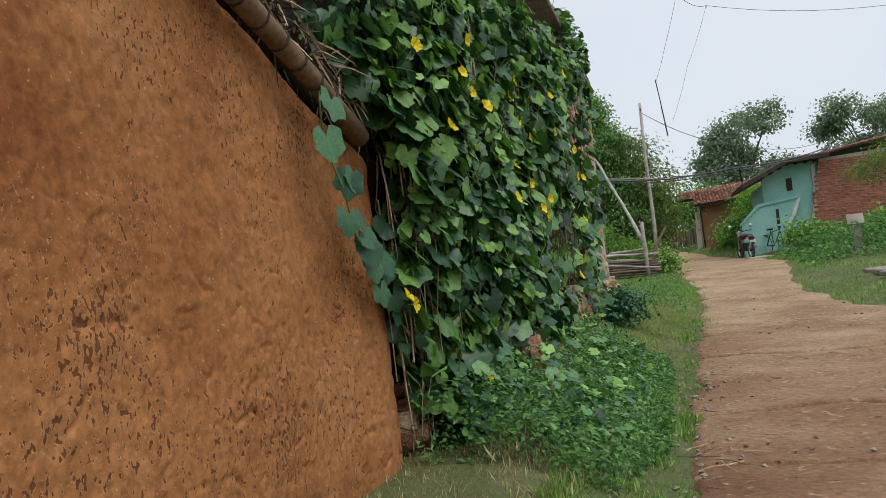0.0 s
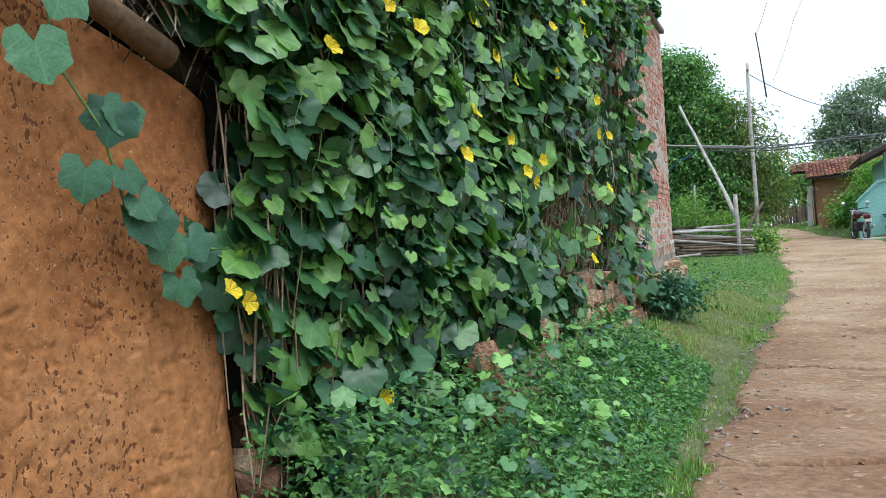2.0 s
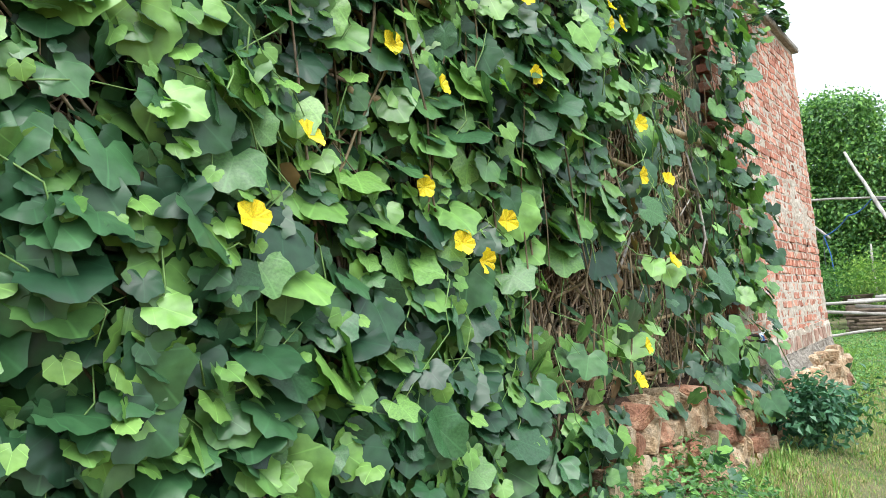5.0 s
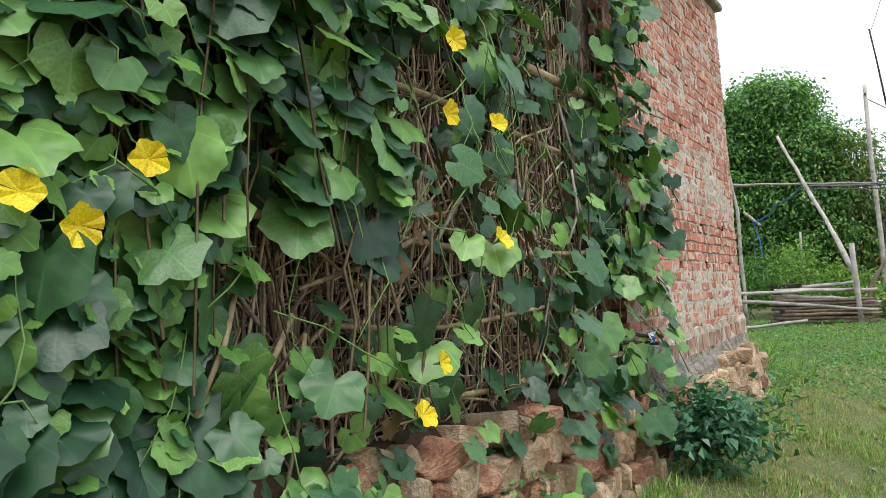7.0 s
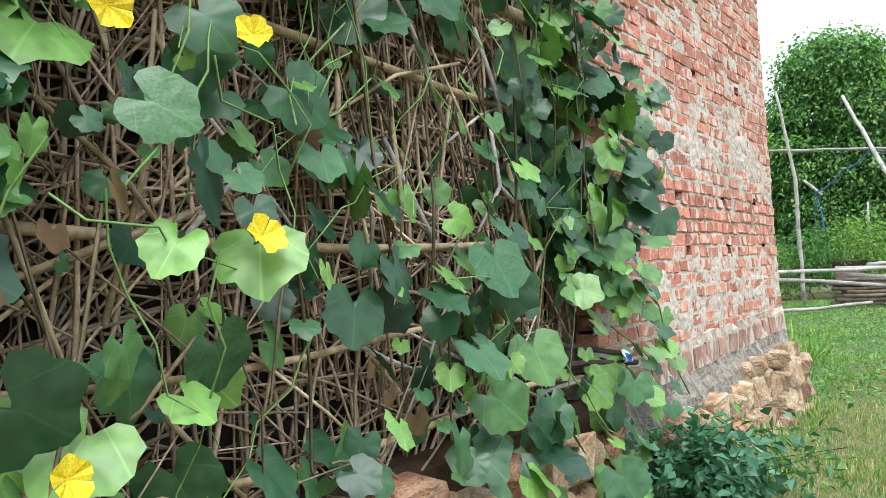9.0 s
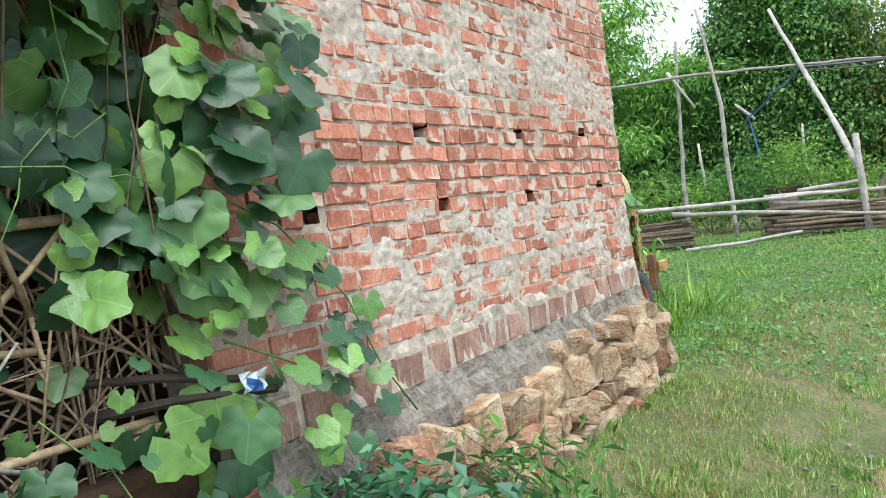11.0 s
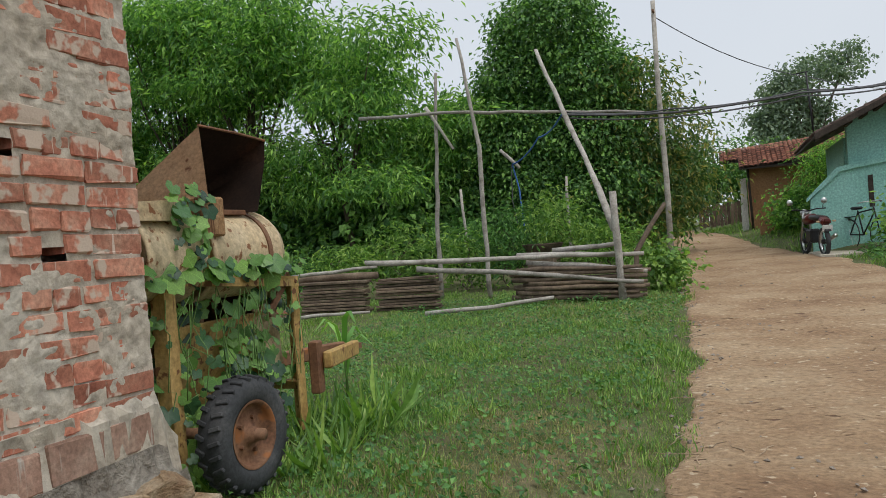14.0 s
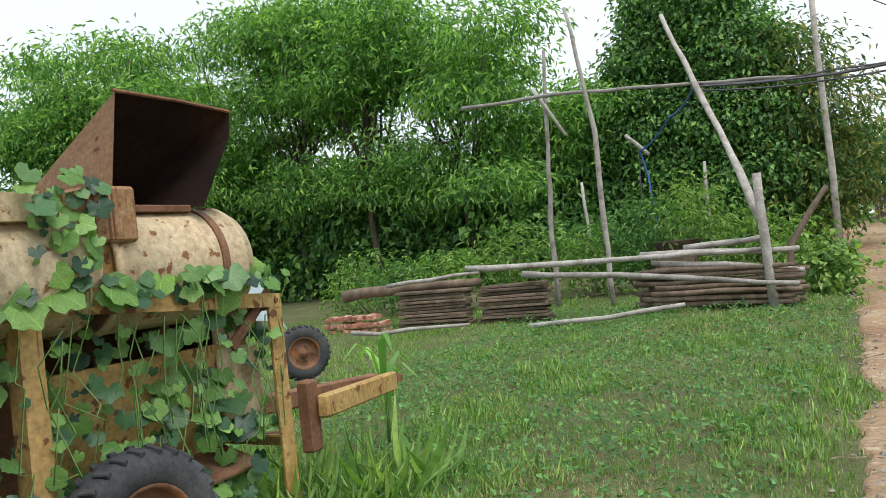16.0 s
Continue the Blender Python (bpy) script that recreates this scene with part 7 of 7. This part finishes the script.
# ---- vehicles ----
def motorcycle(at, turn):
    t = thing("motorcycle", "black and red motorcycle parked on its stand", "motorcycle", at=at, turn=turn)
    for y, nm in ((-0.62, "rear_wheel"), (0.62, "front_wheel")):
        e = new(nm)
        e.parent = t
        e.matrix_basis = pose(0, y, 0.3)
        part("tyre", lathe_bm([(-0.03, 0.23), (-0.045, 0.25), (-0.035, 0.29), (0, 0.3), (0.035, 0.29), (0.045, 0.25), (0.03, 0.23)], 28), M_RUBBER, e, "", True)
        part("rim", lathe_bm([(-0.025, 0.235), (-0.025, 0.215), (0.025, 0.215), (0.025, 0.235)], 28), M_CHROME, e, "", True)
        for k in range(6):
            part("spoke", tube_bm([(0, 0, 0), (0, 0.22 * math.cos(k * 1.047), 0.22 * math.sin(k * 1.047))], 0.008, 5), M_BLACK, e)
        part("hub", lathe_bm([(-0.05, 0.0), (-0.05, 0.05), (0.05, 0.05), (0.05, 0.0)], 14), M_BLACK, e, "", True)
    part("engine", box_bm((0.22, 0.36, 0.3), (0, 0.08, 0.42), bevel=0.04), M_BLACK, t)
    tank = box_bm((0.26, 0.46, 0.2), (0, 0.2, 0.78), (-6, 0, 0), 0.07)
    part("tank", tank, M_REDPLASTIC, t, "dark red fuel tank", True)
    part("seat", box_bm((0.24, 0.62, 0.1), (0, -0.34, 0.80), (4, 0, 0), 0.035), M_BLACK, t, "black seat", True)
    part("tail", box_bm((0.2, 0.34, 0.14), (0, -0.66, 0.74), (14, 0, 0), 0.04), M_REDPLASTIC, t)
    part("tail_lamp", box_bm((0.12, 0.04, 0.07), (0, -0.85, 0.74), bevel=0.01), M_REDPLASTIC, t)
    part("number_plate", box_bm((0.2, 0.012, 0.13), (0, -0.86, 0.58), (10, 0, 0), 0.004), M_WHITE, t, "white number plate")
    part("mudguard", box_bm((0.13, 0.3, 0.03), (0, -0.78, 0.6), (35, 0, 0), 0.012), M_BLACK, t)
    for sx in (-1, 1):
        part("fork", tube_bm([(sx * 0.08, 0.62, 0.3), (sx * 0.08, 0.42, 0.95)], 0.02, 8), M_CHROME, t, "", True)
        part("handlebar", tube_bm([(0, 0.4, 0.96), (sx * 0.2, 0.38, 1.0), (sx * 0.36, 0.28, 1.0)], 0.014, 8), M_BLACK, t, "", True)
        part("mirror", lathe_bm([(-0.012, 0.0), (-0.012, 0.06), (0.0, 0.066), (0.008, 0.05), (0.008, 0.0)], 18, "y"), M_CHROME, t, "round mirror", True).matrix_basis = pose(sx * 0.36, 0.36, 1.17)
        part("mirror_stem", tube_bm([(sx * 0.3, 0.32, 1.0), (sx * 0.35, 0.37, 1.13)], 0.007, 6), M_BLACK, t)
        part("indicator", box_bm((0.07, 0.03, 0.04), (sx * 0.16, -0.8, 0.72), bevel=0.01), M_STONE, t)
    part("headlamp", lathe_bm([(0.5, 0.0), (0.5, 0.08), (0.6, 0.09), (0.62, 0.0)], 18, "y"), M_CHROME, t, "", True).matrix_basis = pose(0, 0, 0.92)
    part("exhaust", tube_bm([(0.14, 0.1, 0.32), (0.16, -0.3, 0.3), (0.17, -0.8, 0.42)], [0.02, 0.04, 0.045], 10), M_CHROME, t, "chrome exhaust", True)
    part("side_stand", tube_bm([(-0.1, 0.0, 0.3), (-0.28, 0.02, 0.0)], 0.012, 6), M_BLACK, t)
    return t


motorcycle((2.42, 31.0, 0.1), 12)


def bicycle(at, turn):
    t = thing("bicycle", "old black bicycle leaning by the turquoise wall", "bicycle", at=at, turn=turn)
    for y in (-0.52, 0.52):
        e = new("wheel")
        e.parent = t
        e.matrix_basis = pose(0, y, 0.33)
        ring = [(0.012 * math.cos(a), 0.33 + 0.015 * math.sin(a)) for a in np.linspace(0, 2 * math.pi, 7)]
        part("tyre", lathe_bm(ring, 32), M_RUBBER, e, "", True)
        for k in range(10):
            part("spoke", tube_bm([(0, 0, 0), (0, 0.32 * math.cos(k * 0.628), 0.32 * math.sin(k * 0.628))], 0.004, 4), M_CHROME, e)
    for p, q in (((0, -0.52, 0.33), (0, -0.05, 0.32)), ((0, -0.05, 0.32), (0, -0.2, 0.85)), ((0, -0.52, 0.33), (0, -0.2, 0.8)), ((0, -0.18, 0.8), (0, 0.34, 0.86)), ((0, -0.05, 0.32), (0, 0.36, 0.78)), ((0, 0.52, 0.33), (0, 0.33, 0.98))):
        part("frame_tube", tube_bm([p, q], 0.016, 7), M_BLACK, t, "", True)
    part("saddle", box_bm((0.16, 0.26, 0.07), (0, -0.23, 0.9), bevel=0.03), M_BLACK, t, "", True)
    part("handlebar", tube_bm([(-0.26, 0.22, 1.0), (-0.2, 0.34, 1.02), (0.2, 0.34, 1.02), (0.26, 0.22, 1.0)], 0.013, 7), M_CHROME, t, "", True)
    part("carrier", box_bm((0.14, 0.36, 0.02), (0, -0.55, 0.72), bevel=0.005), M_BLACK, t)
    return t


bicycle((3.42, 31.2, 0.14), 205)
apron = tagged(new("porch_slab"), "bare grey cement apron before the turquoise house", "pavement", kind="structure")
part("slab", box_bm((2.1, 1.6, 0.14), (3.4, 30.95, 0.08), (0, 0, 4), 0.02), M_MORTAR, apron)
stand = thing("stone_stand", "grey stone pillar with a tilted slab top", "pillar", at=(4.6, 24.0, 0.02))
part("pillar", box_bm((0.2, 0.2, 0.78), (0, 0, 0.42), bevel=0.02), M_SLATE, stand)
part("foot", box_bm((0.42, 0.4, 0.1), (0, 0, 0.08), bevel=0.02), M_SLATE, stand)
part("slab", box_bm((0.4, 0.34, 0.05), (0, -0.02, 0.95), (52, 0, -6), 0.01), M_SLATE, stand, "tilted grey slab")
for k in range(9):
    o = part("stone_slab", box_bm((0.9 + 0.1 * (k % 3), 0.5, 0.09), bevel=0.015), M_SLATE)
    o.matrix_world = pose(4.0 + 0.5 * (k % 3), 16.9 + 0.7 * (k // 3), -0.14 + 0.1 * ((k % 3)), 2, -3 + k % 4, 20 - 7 * (k % 4))
    tagged(o, "flat weathered stone slab in a loose pile", "stone slab", "stone slabs")
tree("drooping small-leaved tree by the brick wall", 6.6, 27, 3.2, [(0, 0, 2.6, 0.9, 0.8, 0.5), (-0.7, 0, 2.3, 0.7, 0.6, 0.45), (0.7, 0, 2.5, 0.8, 0.6, 0.5)], 0.1, M_TREE_C, 260, 18, 0.06, "fine", 1.2, 81)
tarp = thing("tarpaulin_heap", "pale blue plastic sheet over a heap in the yard", "tarpaulin", at=(-9.2, 22.4, 0.1))
tv, tf = sheet(np.linspace(-1.2, 1.2, 16), np.linspace(-1, 1, 14), lambda X, Y: 1.95 * np.clip(1 - (X / 1.25) ** 4, 0, 1) * np.clip(1 - (Y / 1.05) ** 4, 0, 1) + 0.06 * rough(X, Y, 3) - 0.1)
piece("sheet", mesh_from("sheet", tv, tf, M_TARP, True), tarp)


# ---- loose things on the ground ----
def pebbles(n, seed):
    rg = np.random.default_rng(seed)
    y = rg.uniform(3, 30, n)
    u = rg.random(n)
    edge = rg.random(n) < 0.45
    x = np.where(edge, lane_left(y) + rg.normal(0.1, 0.14, n), lane_left(y) + u * (lane_right(y) - lane_left(y)))
    z = ground_z(x, y) + 0.035
    pv = np.array([(-1, 0, 0), (1, 0, 0), (0, -1, 0), (0, 1, 0), (0, 0, 0.6), (0, 0, -0.6)]) * 0.5
    pf = [(0, 2, 4), (2, 1, 4), (1, 3, 4), (3, 0, 4), (2, 0, 5), (1, 2, 5), (3, 1, 5), (0, 3, 5)]
    nrm = rg.normal(0, 0.3, (n, 3)) + np.array([0, 0, 1])
    v, f = strew([(pv, pf)], np.zeros(n, int), np.stack([x, y, z], 1), basis(nrm, rg.normal(0, 1, (n, 3))), rg.uniform(0.01, 0.05, n))
    return tagged(new("pebbles", mesh_from("pebbles", v, f, M_SLATE)), "small loose stones scattered on the lane", "pebbles", kind="stuff")


pebbles(1500, 91)
twig_rng = random.Random(12)
twigs = bmesh.new()
for k in range(90):
    y = twig_rng.uniform(4, 22)
    x = float(lane_left(y)) + abs(twig_rng.gauss(0.05, 0.35))
    a, l = twig_rng.uniform(0, 6.3), twig_rng.uniform(0.06, 0.28)
    pts = [(x + math.cos(a) * l * j / 3 + twig_rng.gauss(0, 0.012), y + math.sin(a) * l * j / 3 + twig_rng.gauss(0, 0.012), float(ground_z(x, y)) + 0.05) for j in range(4)]
    tube_bm(pts, [0.004, 0.0035, 0.003, 0.002], 4, twigs)
tagged(part("twigs", twigs, M_STICK), "thin dry twigs strewn along the lane's edge", "twigs", kind="stuff")
plinth()
stone_footing("rubble_footing", "dry rubble footing of buff stones under the brick house", 11.35, 14.2, -0.90, lambda y: -0.27, lambda y: 0.27 + 0.03 * (y - 12.5), 9, -0.97, (0.11, 0.19))
stone_footing("rubble_wall", "low dry wall of buff stones under the stick fence", 6.3, 10.85, -0.93, lambda y: -0.30, lambda y: 0.46 - 0.07 * (y - 8.1) if y > 8.1 else 0.12, 10, -1.0, (0.1, 0.17))
stone_footing("corner_rubble_wall", "crumbling rubble base at the corner of the mud house", 5.05, 5.5, -1.42, lambda y: -0.55, lambda y: 0.08, 11, -1.5, (0.07, 0.12))
lay_bricks()
